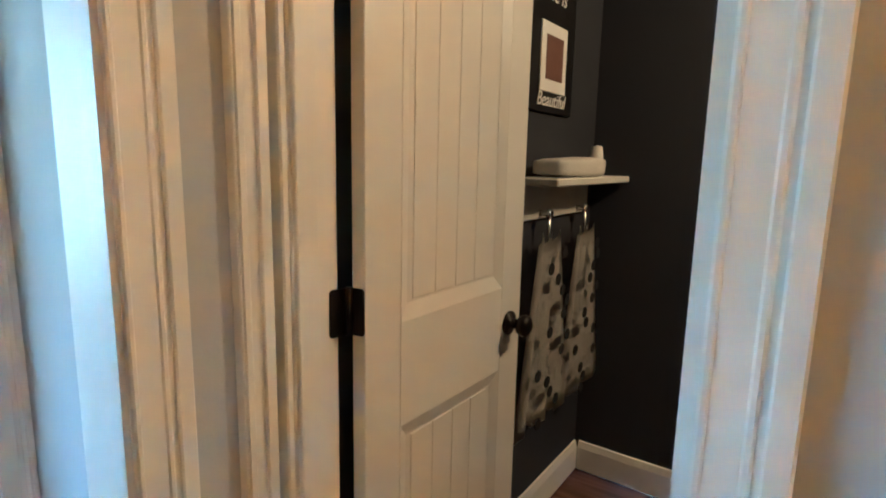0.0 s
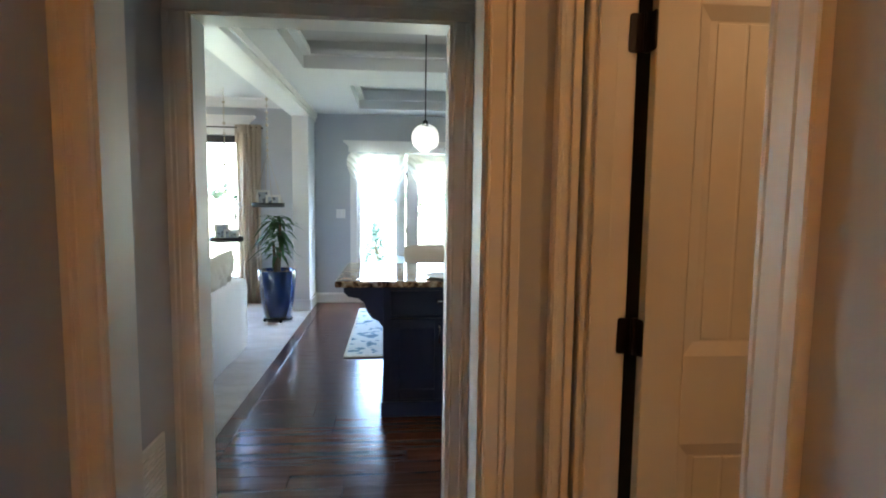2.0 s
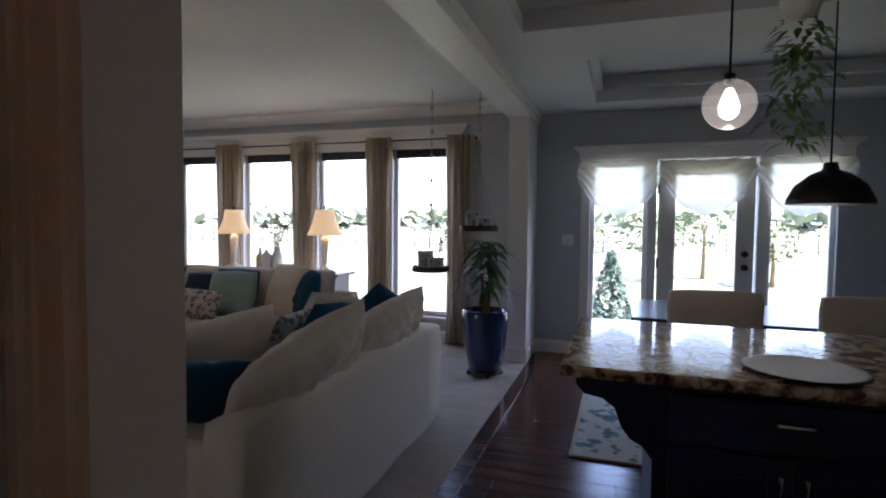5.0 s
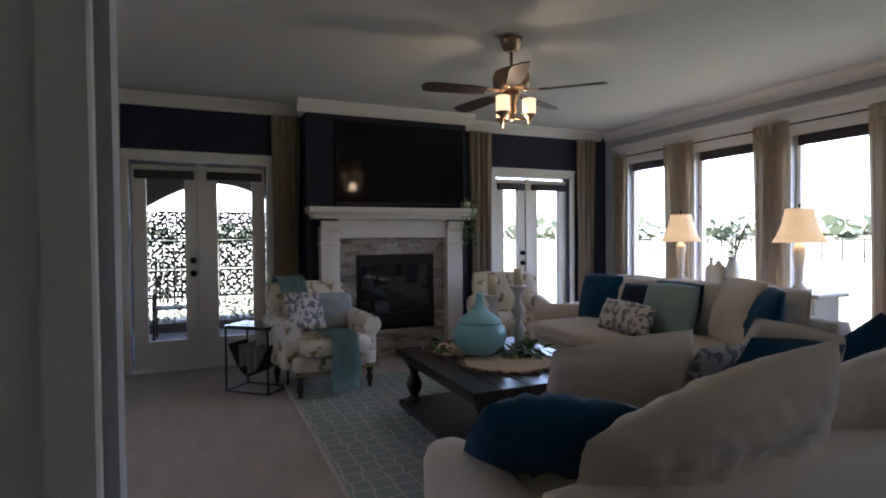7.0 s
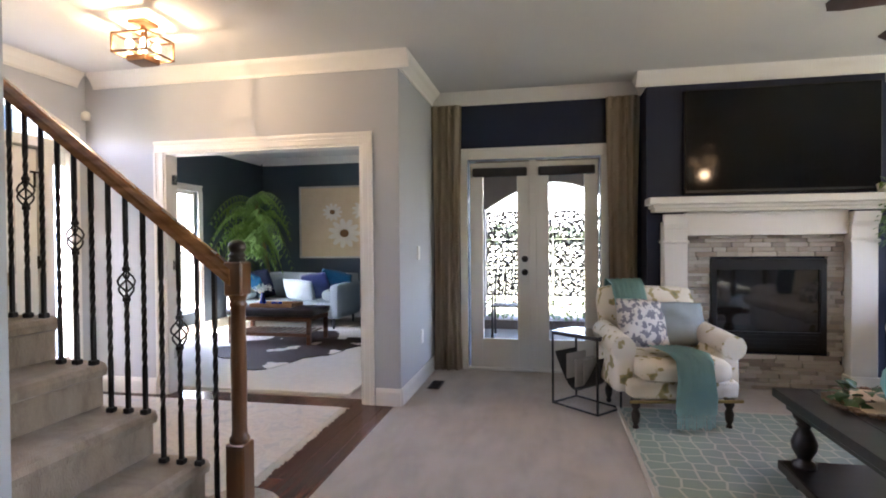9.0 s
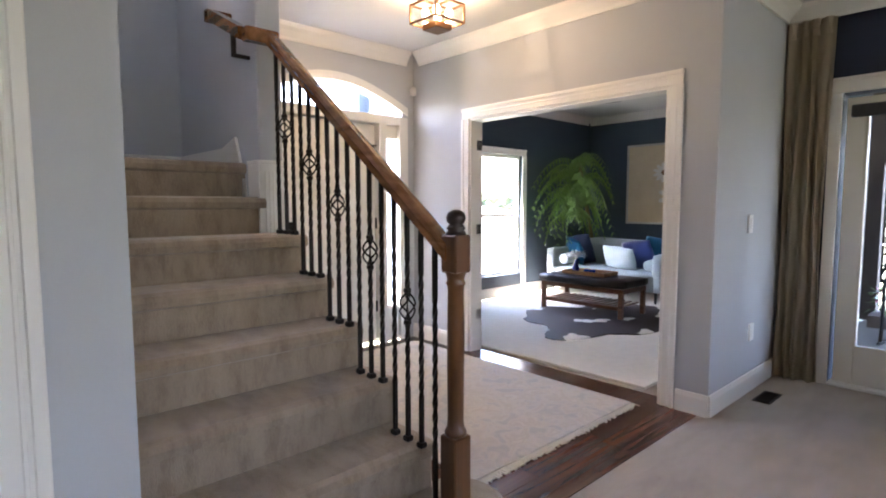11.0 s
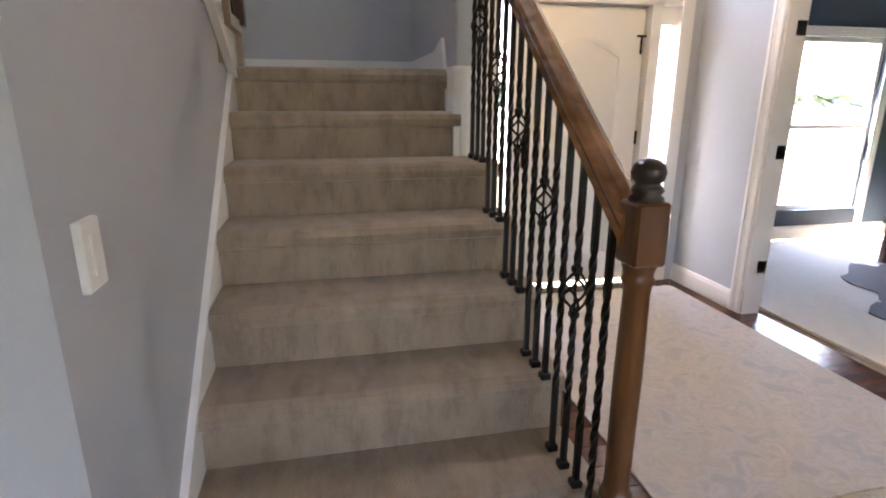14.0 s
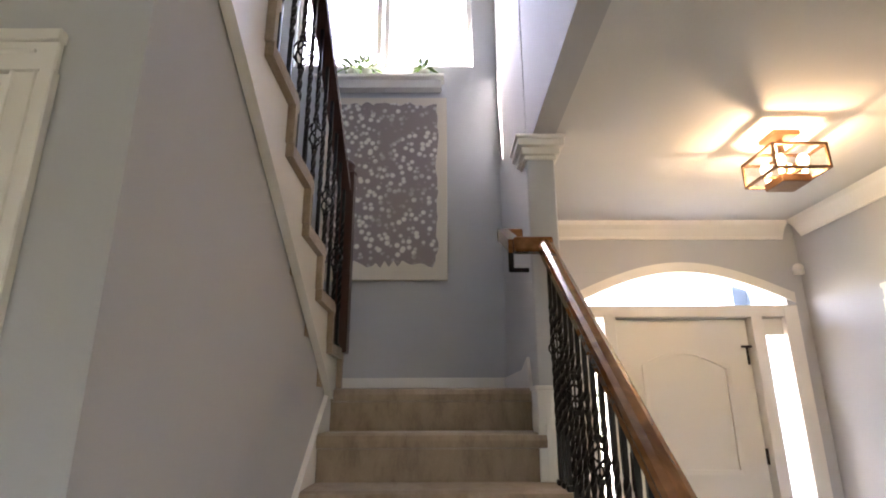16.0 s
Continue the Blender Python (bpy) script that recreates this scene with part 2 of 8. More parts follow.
slab("floor_living", -6.2, -0.755, -0.89, 5.42, -0.08, 0.0, CARPET, "short-pile beige carpet of the living room", "floor")
slab("floor_base", -0.885, -3.3, 6.2, 5.42, -0.1, -0.012, PLANK, "dark subfloor under the kitchen planks", "floor")
slab("floor_foyer_base", -4.93, -3.5, -0.9, -0.76, -0.1, -0.012, PLANK, "dark subfloor under the foyer planks", "floor")
slab("floor_study", -9.6, -4.4, -4.94, -0.77, -0.09, -0.008, CARPET, "cream carpet floor of the study", "floor")


# ---- walls ----
def wall(name, a, b, c0, c1, axis, z0, z1, holes, material, label="smooth painted grey wall"):
    """A wall between a and b along an axis, from c0 to c1 across it, with rectangular holes (u0, u1, z0, z1)."""
    bm = bmesh.new()
    us = sorted({a, b, *[h[0] for h in holes], *[h[1] for h in holes]})
    zs = sorted({z0, z1, *[h[2] for h in holes], *[h[3] for h in holes]})
    for u0, u1 in zip(us, us[1:]):
        run = []
        for w0, w1 in zip(zs, zs[1:]):
            um, wm = (u0 + u1) / 2, (w0 + w1) / 2
            if any(h[0] < um < h[1] and h[2] < wm < h[3] for h in holes):
                run.append(None)
            elif run and run[-1]:
                run[-1][1] = w1
            else:
                run.append([w0, w1])
        for r in run:
            if r:
                if axis == "x":
                    bx(bm, u0, c0, r[0], u1, c1, r[1])
                else:
                    bx(bm, c0, u0, r[0], c1, u1, r[1])
    bmesh.ops.remove_doubles(bm, verts=bm.verts, dist=1e-4)
    return structure(name, bm, material, label, "wall")


WINX = [(-5.75, -5.05), (-4.70, -3.93), (-3.60, -2.90), (-2.59, -1.89)]
WZ0, WZ1 = 0.30, 2.24
wall("wall_windows", -6.36, -1.02, 5.42, 5.58, "x", 0, CZ, [(a, b, WZ0, WZ1) for a, b in WINX], WALL, "blue-grey painted wall with four tall windows")
wall("wall_kitchen", -1.02, 6.36, 5.42, 5.58, "x", 0, 2.95, [(-0.34, 0.23, 0.28, 2.03), (0.31, 1.22, 0.0, 2.05), (1.30, 1.87, 0.28, 2.03)], WALL, "blue-grey painted kitchen wall with glazed doors")
wall("wall_fireplace", -0.70, 5.42, -6.36, -6.2, "y", 0, CZ, [(-0.36, 0.91, 0.0, 2.07), (3.66, 4.80, 0.0, 2.07)], NAVY, "navy painted wall with two pairs of glazed doors")
wall("wall_study_return", -6.36, -4.925, -0.86, -0.70, "x", 0, CZ, [], WALL)
wall("wall_study", -3.5, -0.86, -5.06, -4.925, "y", 0, CZ, [(-2.74, -1.0, 0.0, 2.035)], WALL, "grey painted wall with a wide cased opening")
wall("wall_front", -4.925, -3.0, -3.66, -3.5, "x", 0, CZ, [(-4.79, -3.36, 0.0, 2.36)], WALL, "grey painted wall round the front door")
wall("wall_stair_side", -3.5, -2.32, -2.93, -2.815, "y", 0, 5.2, [], WALL)
wall("wall_landing", -2.97, -0.7, -3.66, -3.5, "x", 0, 5.2, [(-2.63, -1.2, 4.05, 5.05)], WALL, "grey painted stairwell wall with a high window")
wall("wall_stair_upper_right", -2.32, -0.65, -2.93, -2.82, "y", CZ - 0.004, 5.2, [], WALL)
wall("wall_closet", -1.83, -0.735, -0.77, -0.65, "x", 0, 5.2, [(-1.60, -0.92, 0.0, 2.03)], WALL, "blue-grey painted wall with a closet door")
wall("wall_upper_end", -2.97, -1.83, -0.65, -0.55, "x", CZ + 0.08, 5.2, [], WALL)
wall("wall_stair_east", -3.5, -0.77, -0.8, -0.7, "y", 0, 5.2, [], WALL)
# hall
wall("wall_hall_block", -0.65, 0.235, -0.735, -0.702, "y", 0, CZ, [], WALL, "pale painted wall end beside the hall opening")
wall("wall_hall_exit", -0.702, 6.2, -0.042, 0.08, "x", 0, 2.95, [(-0.534, 0.385, 0.0, 2.062)], WALL, "grey painted wall with a cased opening")
wall("wall_vestibule_left", -0.505, -0.042, -0.72, -0.605, "y", 0, CZ, [], WALL)
wall("wall_vestibule_right", -0.505, -0.042, 0.45, 0.56, "y", 0, CZ, [], WALL)
wall("wall_hall_cross", -0.70, 0.66, -0.645, -0.505, "x", 0, CZ, [(-0.535, 0.41, 0.0, 2.062)], WALL, "grey painted wall with a cased opening")
wall("wall_hall_right_near", -3.3, -1.335, 0.66, 0.775, "y", 0, CZ, [], WALL)
wall("wall_hall_right_head", -1.335, -0.645, 0.661, 0.775, "y", 2.04, CZ, [], WALL)
wall("wall_hall_left", -3.3, -0.645, -0.73, -0.61, "y", 0, CZ, [(-1.80, -1.09, 0.0, 2.04)], WALL)
wall("wall_hall_back", -0.73, 0.775, -3.42, -3.3, "x", 0, CZ, [], WALL)
wall("wall_bath_far", 0.665, 2.9, -0.60, -0.50, "x", 0, CZ, [], BLACKW, "charcoal painted bathroom wall")
wall("wall_bath_end", -3.3, -0.60, 2.30, 2.40, "y", 0, CZ, [], BLACKW, "charcoal painted bathroom wall")
wall("wall_bath_near", 0.775, 2.30, -2.5, -2.4, "x", 0, CZ, [], BLACKW, "charcoal painted bathroom wall")
wall("wall_bath_inner", -2.4, -1.335, 0.776, 0.79, "y", 0, CZ, [], BLACKW, "charcoal painted bathroom wall")
# Unseen end wall, set far out to lessen bounced light in the kitchen.
wall("wall_kitchen_east", -0.042, 5.58, 6.2, 6.36, "y", 0, 2.95, [], WALL)
# study shell
wall("wall_study_far", -4.6, -0.70, -9.7, -9.55, "y", 0, CZ, [], SLATE, "dark slate-blue painted study wall")
wall("wall_study_front", -9.7, -4.94, -4.6, -4.45, "x", 0, CZ, [(-7.75, -6.65, 0.30, 2.0)], SLATE, "dark slate-blue painted study wall with a tall window")
wall("wall_study_back", -9.7, -6.36, -0.86, -0.72, "x", 0, CZ, [], SLATE, "dark slate-blue painted study wall")
wall("wall_study_inner", -4.45, -3.5, -5.2, -5.06, "y", 0, CZ, [], SLATE, "dark slate-blue painted study wall")

# ---- ceilings and beam ----
slab("ceiling_living", -6.36, -0.65, -0.88, 5.58, CZ, CZ + 0.08, CEIL, "white textured flat ceiling", "ceiling")
slab("ceiling_passage", -0.88, -0.65, -0.70, 0.10, CZ, CZ + 0.08, CEIL, "white textured flat ceiling", "ceiling")
slab("ceiling_foyer", -5.06, -3.66, -2.823, -0.65, CZ, CZ + 0.08, CEIL, "white textured foyer ceiling", "ceiling")
slab("ceiling_study", -9.7, -4.6, -5.06, -0.65, CZ + 0.001, CZ + 0.08, CEIL, "white study ceiling", "ceiling")
slab("ceiling_hall", -0.73, -3.42, 2.40, 0.0, CZ - 0.2, CZ - 0.12, CEIL, "white hall ceiling", "ceiling")
slab("ceiling_stairwell", -3.0, -3.66, -0.6, -0.5, 5.2, 5.28, CEIL, "white stairwell ceiling", "ceiling")


def tray(bm, x0, y0, x1, y1, hx0, hy0, hx1, hy1, z, rise):
    """A flat ceiling with a stepped recess."""
    bx(bm, x0, y0, z, hx0, y1, z + 0.3)
    bx(bm, hx1, y0, z, x1, y1, z + 0.3)
    bx(bm, hx0, y0, z, hx1, hy0, z + 0.3)
    bx(bm, hx0, hy1, z, hx1, y1, z + 0.3)
    bx(bm, hx0, hy0, z + rise, hx1, hy1, z + rise + 0.05)
    bx(bm, hx0, hy0, z + rise * 0.45, hx0 + 0.07, hy1, z + rise * 0.62)
    bx(bm, hx1 - 0.07, hy0, z + rise * 0.45, hx1, hy1, z + rise * 0.62)
    bx(bm, hx0 + 0.07, hy0, z + rise * 0.45, hx1 - 0.07, hy0 + 0.07, z + rise * 0.62)
    bx(bm, hx0 + 0.07, hy1 - 0.07, z + rise * 0.45, hx1 - 0.07, hy1, z + rise * 0.62)


bm = bmesh.new()
tray(bm, -0.88, 2.90, 6.36, 5.58, -0.28, 3.55, 2.6, 4.95, 2.55, 0.24)
tray(bm, -0.88, 0.06, 6.36, 2.90, -0.62, 0.45, 2.9, 2.88, 2.55, 0.24)
structure("ceiling_kitchen", bm, CEIL, "white kitchen ceiling with stepped tray recesses", "ceiling")
bm = bmesh.new()
bx(bm, -1.12, 0.22, 2.44, -0.88, 5.42, CZ + 0.06, bevel=0.004)
bx(bm, -1.145, 0.22, 2.60, -1.12, 5.42, CZ)
bx(bm, -0.88, 0.22, 2.49, -0.862, 5.42, 2.55)
structure("beam", bm, TRIM, "white boxed ceiling beam with moulding", "beam")
bm = bmesh.new()
bx(bm, -1.10, 4.88, 0, -0.90, 5.42, 2.44, bevel=0.006)
bx(bm, -1.115, 4.865, 0, -0.885, 5.42, 0.14, bevel=0.004)
structure("column", bm, TRIM, "white square column under the beam", "column")
# ---- trim ----
def profile_run(bm, prof, axis, a, b, face, sign):
    """A moulding run along an axis; prof holds (out, up), set off from a face."""
    poly = [(face + sign * o, u) for o, u in prof]
    prism(bm, poly, axis, a, b)


CROWN = [(0, CZ - 0.12), (0.015, CZ - 0.12), (0.02, CZ - 0.10), (0.05, CZ - 0.055), (0.075, CZ - 0.03), (0.085, CZ - 0.012), (0.09, CZ), (0, CZ)]
BASE = [(0, 0), (0.016, 0), (0.016, 0.105), (0.012, 0.118), (0.008, 0.132), (0, 0.135)]


def runs(name, prof, rows, label, category):
    for axis, a, b, face, sign in rows:
        bm = bmesh.new()
        profile_run(bm, prof, axis, a, b, face, sign)
        structure(name, bm, TRIM, label, category)


BX0, BX1, BY0, BY1 = -6.2, -5.90, 1.27, 3.10
runs("crown_moulding", CROWN, [("x", -6.2, -1.145, 5.42, -1), ("y", -0.7, BY0, -6.2, 1), ("y", BY1, 5.33, -6.2, 1), ("x", -6.11, -4.925, -0.70, 1), ("y", -3.41, -0.61, -4.925, 1), ("x", -4.835, -2.93, -3.5, 1), ("y", BY0 - 0.09, BY1 + 0.09, BX1, 1), ("x", BX0, BX1, BY0, -1), ("x", BX0, BX1, BY1, 1)], "white crown moulding along the ceiling", "moulding")
runs("crown_moulding", CROWN, [("y", -4.45, -0.86, -9.55, 1), ("x", -9.46, -5.2, -4.45, 1)], "white crown moulding along the study ceiling", "moulding")
runs("baseboard", BASE, [("x", -6.2, -1.115, 5.42, -1), ("y", -0.7, -0.45, -6.2, 1), ("y", 1.0, BY0, -6.2, 1), ("y", BY1, 3.57, -6.2, 1), ("y", 4.89, 5.40, -6.2, 1), ("x", -6.18, -4.925, -0.70, 1), ("y", -0.9, -0.70, -4.925, 1), ("y", -3.5, -2.84, -4.925, 1), ("x", -0.885, -0.43, 5.42, -1), ("x", -1.83, -1.71, -0.65, 1), ("y", -4.43, -0.88, -9.55, 1), ("x", -9.53, -5.2, -4.45, 1), ("x", 0.79, 2.29, -0.60, -1), ("y", -2.4, -0.62, 2.30, -1)], "white moulded baseboard", "baseboard")


def casing(name, axis, u0, u1, ztop, face, sign, w=0.09, d=0.02, head=0.0, label="white moulded door casing"):
    """Three stepped boards round an opening."""
    def put(bm, a0, a1, z0, z1, dd):
        c0, c1 = sorted((face, face + sign * dd))
        if axis == "x":
            bx(bm, a0, c0, z0, a1, c1, z1, bevel=0.003)
        else:
            bx(bm, c0, a0, z0, c1, a1, z1, bevel=0.003)
    e = thing(name, (u0, face, 0) if axis == "x" else (face, u0, 0), label, "casing", kind="structure")
    for side, (a, b, s) in (("left", (u0 - w, u0, 1)), ("right", (u1, u1 + w, -1))):
        bm = bmesh.new()
        put(bm, a + 0.004, b - 0.0005, 0, ztop - 0.001, d * 0.7)
        out = (a, a + w * 0.3) if s > 0 else (b - w * 0.3, b)
        put(bm, out[0], out[1], 0, ztop, d * 1.1)
        mid = (a + w * 0.38, a + w * 0.5) if s > 0 else (b - w * 0.5, b - w * 0.38)
        put(bm, mid[0], mid[1], 0, ztop, d * 0.85)
        inn = (b - w * 0.14, b - w * 0.02) if s > 0 else (a + w * 0.02, a + w * 0.14)
        put(bm, inn[0], inn[1], 0, ztop, d * 0.82)
        part("side_board", bm, TRIM, e)
    bm = bmesh.new()
    put(bm, u0 - w + 0.004, u1 + w - 0.004, ztop, ztop + w - 0.004, d * 0.7)
    put(bm, u0 - w, u1 + w, ztop + w * 0.7, ztop + w, d * 1.1)
    put(bm, u0 - w * 0.5, u1 + w * 0.5, ztop + w * 0.42, ztop + w * 0.54, d * 0.85)
    part("head_board", bm, TRIM, e)
    return e


def jamb(axis, u0, u1, ztop, c0, c1, t=0.018, label="white painted door jamb"):
    bm = bmesh.new()
    for a, b, z0, z1 in ((u0, u0 + t, 0, ztop), (u1 - t, u1, 0, ztop), (u0 + t, u1 - t, ztop - t, ztop)):
        if axis == "x":
            bx(bm, a, c0, z0, b, c1, z1)
        else:
            bx(bm, c0, a, z0, c1, b, z1)
    return structure("jamb", bm, TRIM, label, "jamb")


casing("casing_study", "y", -2.74, -1.0, 2.035, -4.925, 1)
jamb("y", -2.74, -1.0, 2.035, -5.06, -4.923)
casing("casing_hall_exit", "x", -0.524, 0.375, 2.052, -0.042, -1)
casing("casing_hall_exit", "x", -0.524, 0.375, 2.052, 0.08, 1)
jamb("x", -0.534, 0.385, 2.062, -0.044, 0.082)
return_casing = thing("casing_return", (-0.702, 0.16, 0), "white moulded casing on the wall end", "casing", kind="structure")
boxes("face_board", TRIM, return_casing, (-0.702, 0.102, 0, -0.690, 0.222, 2.44), (-0.700, 0.108, 0.002, -0.686, 0.121, 2.438), (-0.700, 0.195, 0.004, -0.684, 0.226, 2.436), bevel=0.002)
casing("casing_hall_cross", "x", -0.525, 0.40, 2.052, -0.645, -1)
jamb("x", -0.535, 0.41, 2.062, -0.647, -0.503)
casing("casing_closet", "x", -1.60, -0.92, 2.03, -0.65, 1, w=0.085)
jamb("x", -1.60, -0.92, 2.03, -0.77, -0.648)
bath_casing = casing("casing_bath", "y", -1.335, -0.69, 2.04, 0.66, -1, w=0.09)
boxes("corner_board", TRIM, bath_casing, (0.572, -0.668, 0, 0.630, -0.6455, 2.13), (0.577, -0.672, 0.002, 0.591, -0.660, 2.128), (0.612, -0.676, 0.004, 0.633, -0.655, 2.126), bevel=0.002)
boxes("hinge_jamb", TRIM, bath_casing, (0.662, -0.6885, 0, 0.7635, -0.601, 2.038), (0.665, -0.70, 0.002, 0.712, -0.68, 2.03), bevel=0.002)
jamb("y", -1.335, -0.671, 2.04, 0.658, 0.764)
casing("casing_hall_left", "y", -1.80, -1.09, 2.04, -0.61, 1)
jamb("y", -1.80, -1.09, 2.04, -0.73, -0.608)

# ---- outdoors ----
GRASS = mat("lawn", (0.10, 0.11, 0.065), 0.95, vary=0.25, scale=0.6, fine=30, bump=0.1)
STONE = mat("patio_concrete", (0.30, 0.285, 0.26), 0.85, vary=0.08, scale=2)
bm = bmesh.new()
bx(bm, -400, -400, -0.3, 400, 400, -0.14)
structure("ground", bm, GRASS, "mown green lawn reaching the horizon", "ground")
slab("patio_paving", -9.6, -0.65, -6.37, 5.6, -0.14, -0.03, STONE, "grey concrete porch floor", "paving")

# ---- staircase ----
RISE, RUN, NOSE1 = 0.192, 0.2425, -0.72
UP_Z, UP_RISE, UP_RUN = 1.536, 0.186, 0.268
SX0, SX1 = -2.815, -1.85
LAND = -2.44
UP_Y = -2.50
stair = thing("staircase", (-2.3, NOSE1, 0), "carpeted taupe staircase rising to a landing", "staircase", kind="structure")


def step(bm, x0, x1, y_nose, y_back, z, rise):
    r = 0.03
    pts = [(y_back, z - rise), (y_nose - 0.02, z - rise), (y_nose - 0.02, z - 2.2 * r), (y_nose, z - 1.9 * r), (y_nose + 0.006, z - r), (y_nose - 0.006, z - 0.3 * r), (y_nose - 0.03, z), (y_back, z)]
    prism(bm, [(p[0], p[1]) for p in pts], "x", x0, x1)


for k in range(1, 9):
    bm = bmesh.new()
    nose = NOSE1 - RUN * (k - 1)
    if k == 1:
        step(bm, -2.98, SX1, nose + 0.04, nose - RUN - 0.02, RISE, RISE + 0.005)
        lathe(bm, [(0.18, 0), (0.18, 0.12), (0.19, 0.15), (0.18, 0.172), (0.15, RISE - 0.001)], -2.94, nose - 0.14, 0, 24)
    elif k < 8:
        step(bm, -2.92 if k < 7 else SX0, SX1, nose, nose - RUN - 0.02, RISE * k, RISE * k)
    else:
        step(bm, SX0, -0.81, nose, -3.5, RISE * k, RISE + 0.03)
    part("step", bm, STAIRC, stair, "taupe carpeted step")
for j in range(1, 8):
    bm = bmesh.new()
    y = UP_Y + UP_RUN * (j - 1)
    z = UP_Z + UP_RISE * j
    pts = [(y + UP_RUN + 0.02, z - UP_RISE), (y + 0.02, z - UP_RISE), (y + 0.02, z - 0.066), (y, z - 0.055), (y - 0.006, z - 0.03), (y + 0.006, z - 0.01), (y + 0.03, z), (y + UP_RUN + 0.02, z)]
    prism(bm, pts, "x", -1.834, -0.81)
    lip = [(y + UP_RUN + 0.03, z - 0.045), (y + UP_RUN + 0.03, z), (y + 0.03, z), (y + 0.006, z - 0.01), (y - 0.006, z - 0.03), (y, z - 0.055), (y + 0.012, z - 0.066), (y + 0.012, z - UP_RISE), (y + 0.042, z - UP_RISE), (y + 0.042, z - 0.05)]
    prism(bm, lip, "x", -1.892, -1.8345)
    part("upper_step", bm, STAIRC, stair, "taupe carpeted step of the upper flight")
# wall under the upper flight
bm = bmesh.new()
zline = lambda y: UP_Z + (y - UP_Y) / UP_RUN * UP_RISE
zlow = lambda y: 1.486 + 0.60 * (y + 2.41)
prism(bm, [(-0.77, 0), (-0.77, zlow(-0.77) + 0.03), (-2.40, 1.50), (LAND, 1.46), (LAND, 0)], "x", -1.83, -1.72)
structure("wall_under_stairs", bm, WALL, "grey painted wall under the upper flight", "wall")

# ---- trim of the stairs ----
LZ = RISE * 8
bm = bmesh.new()
prism(bm, [(-0.80, 0), (-0.80, 0.20), (-0.86, 0.30), (-2.41, 1.525), (-2.46, LZ - 0.02), (-2.46, LZ - 0.2), (-1.2, 0)], "x", -1.852, -1.83)
structure("skirt_board", bm, TRIM, "white skirt board along the stair wall", "trim")
bm = bmesh.new()
prism(bm, [(-2.53, LZ - 0.01), (-2.46, LZ - 0.05), (-2.41, 1.486), (-0.80, zlow(-0.80)), (-0.80, zline(-0.80) + 0.02), (UP_Y - 0.03, LZ + 0.05)], "x", -1.866, -1.834)
for j in range(1, 8):
    y, z = UP_Y + UP_RUN * (j - 1), UP_Z + UP_RISE * j
    prism(bm, [(y + 0.03, z - UP_RISE + 0.005), (y + 0.03, z - 0.04), (y + UP_RUN + 0.02, z - 0.04)], "x", -1.8655, -1.834)
structure("stringer_upper", bm, TRIM, "cream painted stringer under the upper flight", "trim")
bm = bmesh.new()
bx(bm, SX0, -3.5, LZ, -0.82, -3.485, LZ + 0.10, bevel=0.003)
prism(bm, [(-3.5, LZ), (-3.5, LZ + 0.10), (-2.72, LZ + 0.10), (-2.53, LZ + 0.15), (-2.48, LZ + 0.03), (-2.40, RISE * 7)], "x", SX0 - 0.001, SX0 + 0.016)
structure("baseboard_landing", bm, TRIM, "white baseboard round the landing", "baseboard")
bm = bmesh.new()
PX0, PX1, PY0, PY1 = -2.925, -2.79, -2.32, -2.19
bx(bm, PX0, PY0, 0, PX1, PY1, CZ, bevel=0.006)
post = structure("stair_post", bm, WALL, "pale painted post at the stair with a capital", "post")
bm = bmesh.new()
for k, (o, z0, z1) in enumerate(((0.012, 2.60, 2.62), (0.025, 2.62, 2.66), (0.045, 2.66, 2.70), (0.055, 2.70, 2.719))):
    bx(bm, PX0 - o, PY0 - o, z0, PX1 + o, PY1 + o, z1, bevel=0.004)
structure("post_capital", bm, TRIM, "white moulded capital on the stair post", "trim")
bm = bmesh.new()
bx(bm, PX0 - 0.008, PY0, 0, PX1 + 0.008, PY1 + 0.008, LZ - 0.02, bevel=0.003)
for i in range(5):
    bx(bm, PX0 + 0.012 + i * 0.022, PY1 + 0.008, 0.2, PX0 + 0.022 + i * 0.022, PY1 + 0.014, LZ - 0.06)
bx(bm, PX0 - 0.014, PY0, LZ - 0.02, PX1 + 0.014, PY1 + 0.014, LZ, bevel=0.003)
structure("post_base", bm, TRIM, "white fluted base of the stair post", "trim")

# ---- balustrade ----
rail = thing("stair_railing", (-2.82, -0.78, RISE), "brown wooden handrail with black twisted iron balusters", "railing")


def twisted(bm, x, y, z0, z1, basket=None, s=0.0075):
    """A square iron bar, plain at the ends and twisted between, with or without a basket."""
    n = 44
    rings = []
    for i in range(n + 1):
        z = z0 + (z1 - z0) * i / n
        f = i / n
        a = 0.0
        lo, hi = (0.22, 0.78)
        a = max(0.0, min(1.0, (f - lo) / (hi - lo))) * math.pi * 5
        w = s
        if basket and abs(z - basket) < 0.055:
            w = 0.003
        rings.append([bm.verts.new((x + w * 1.41 * math.cos(a + math.pi / 4 + k * math.pi / 2), y + w * 1.41 * math.sin(a + math.pi / 4 + k * math.pi / 2), z)) for k in range(4)])
    for p, q in zip(rings, rings[1:]):
        for k in range(4):
            bm.faces.new((p[k], p[(k + 1) % 4], q[(k + 1) % 4], q[k]))
    bx(bm, x - 0.016, y - 0.016, z0, x + 0.016, y + 0.016, z0 + 0.022, bevel=0.004)


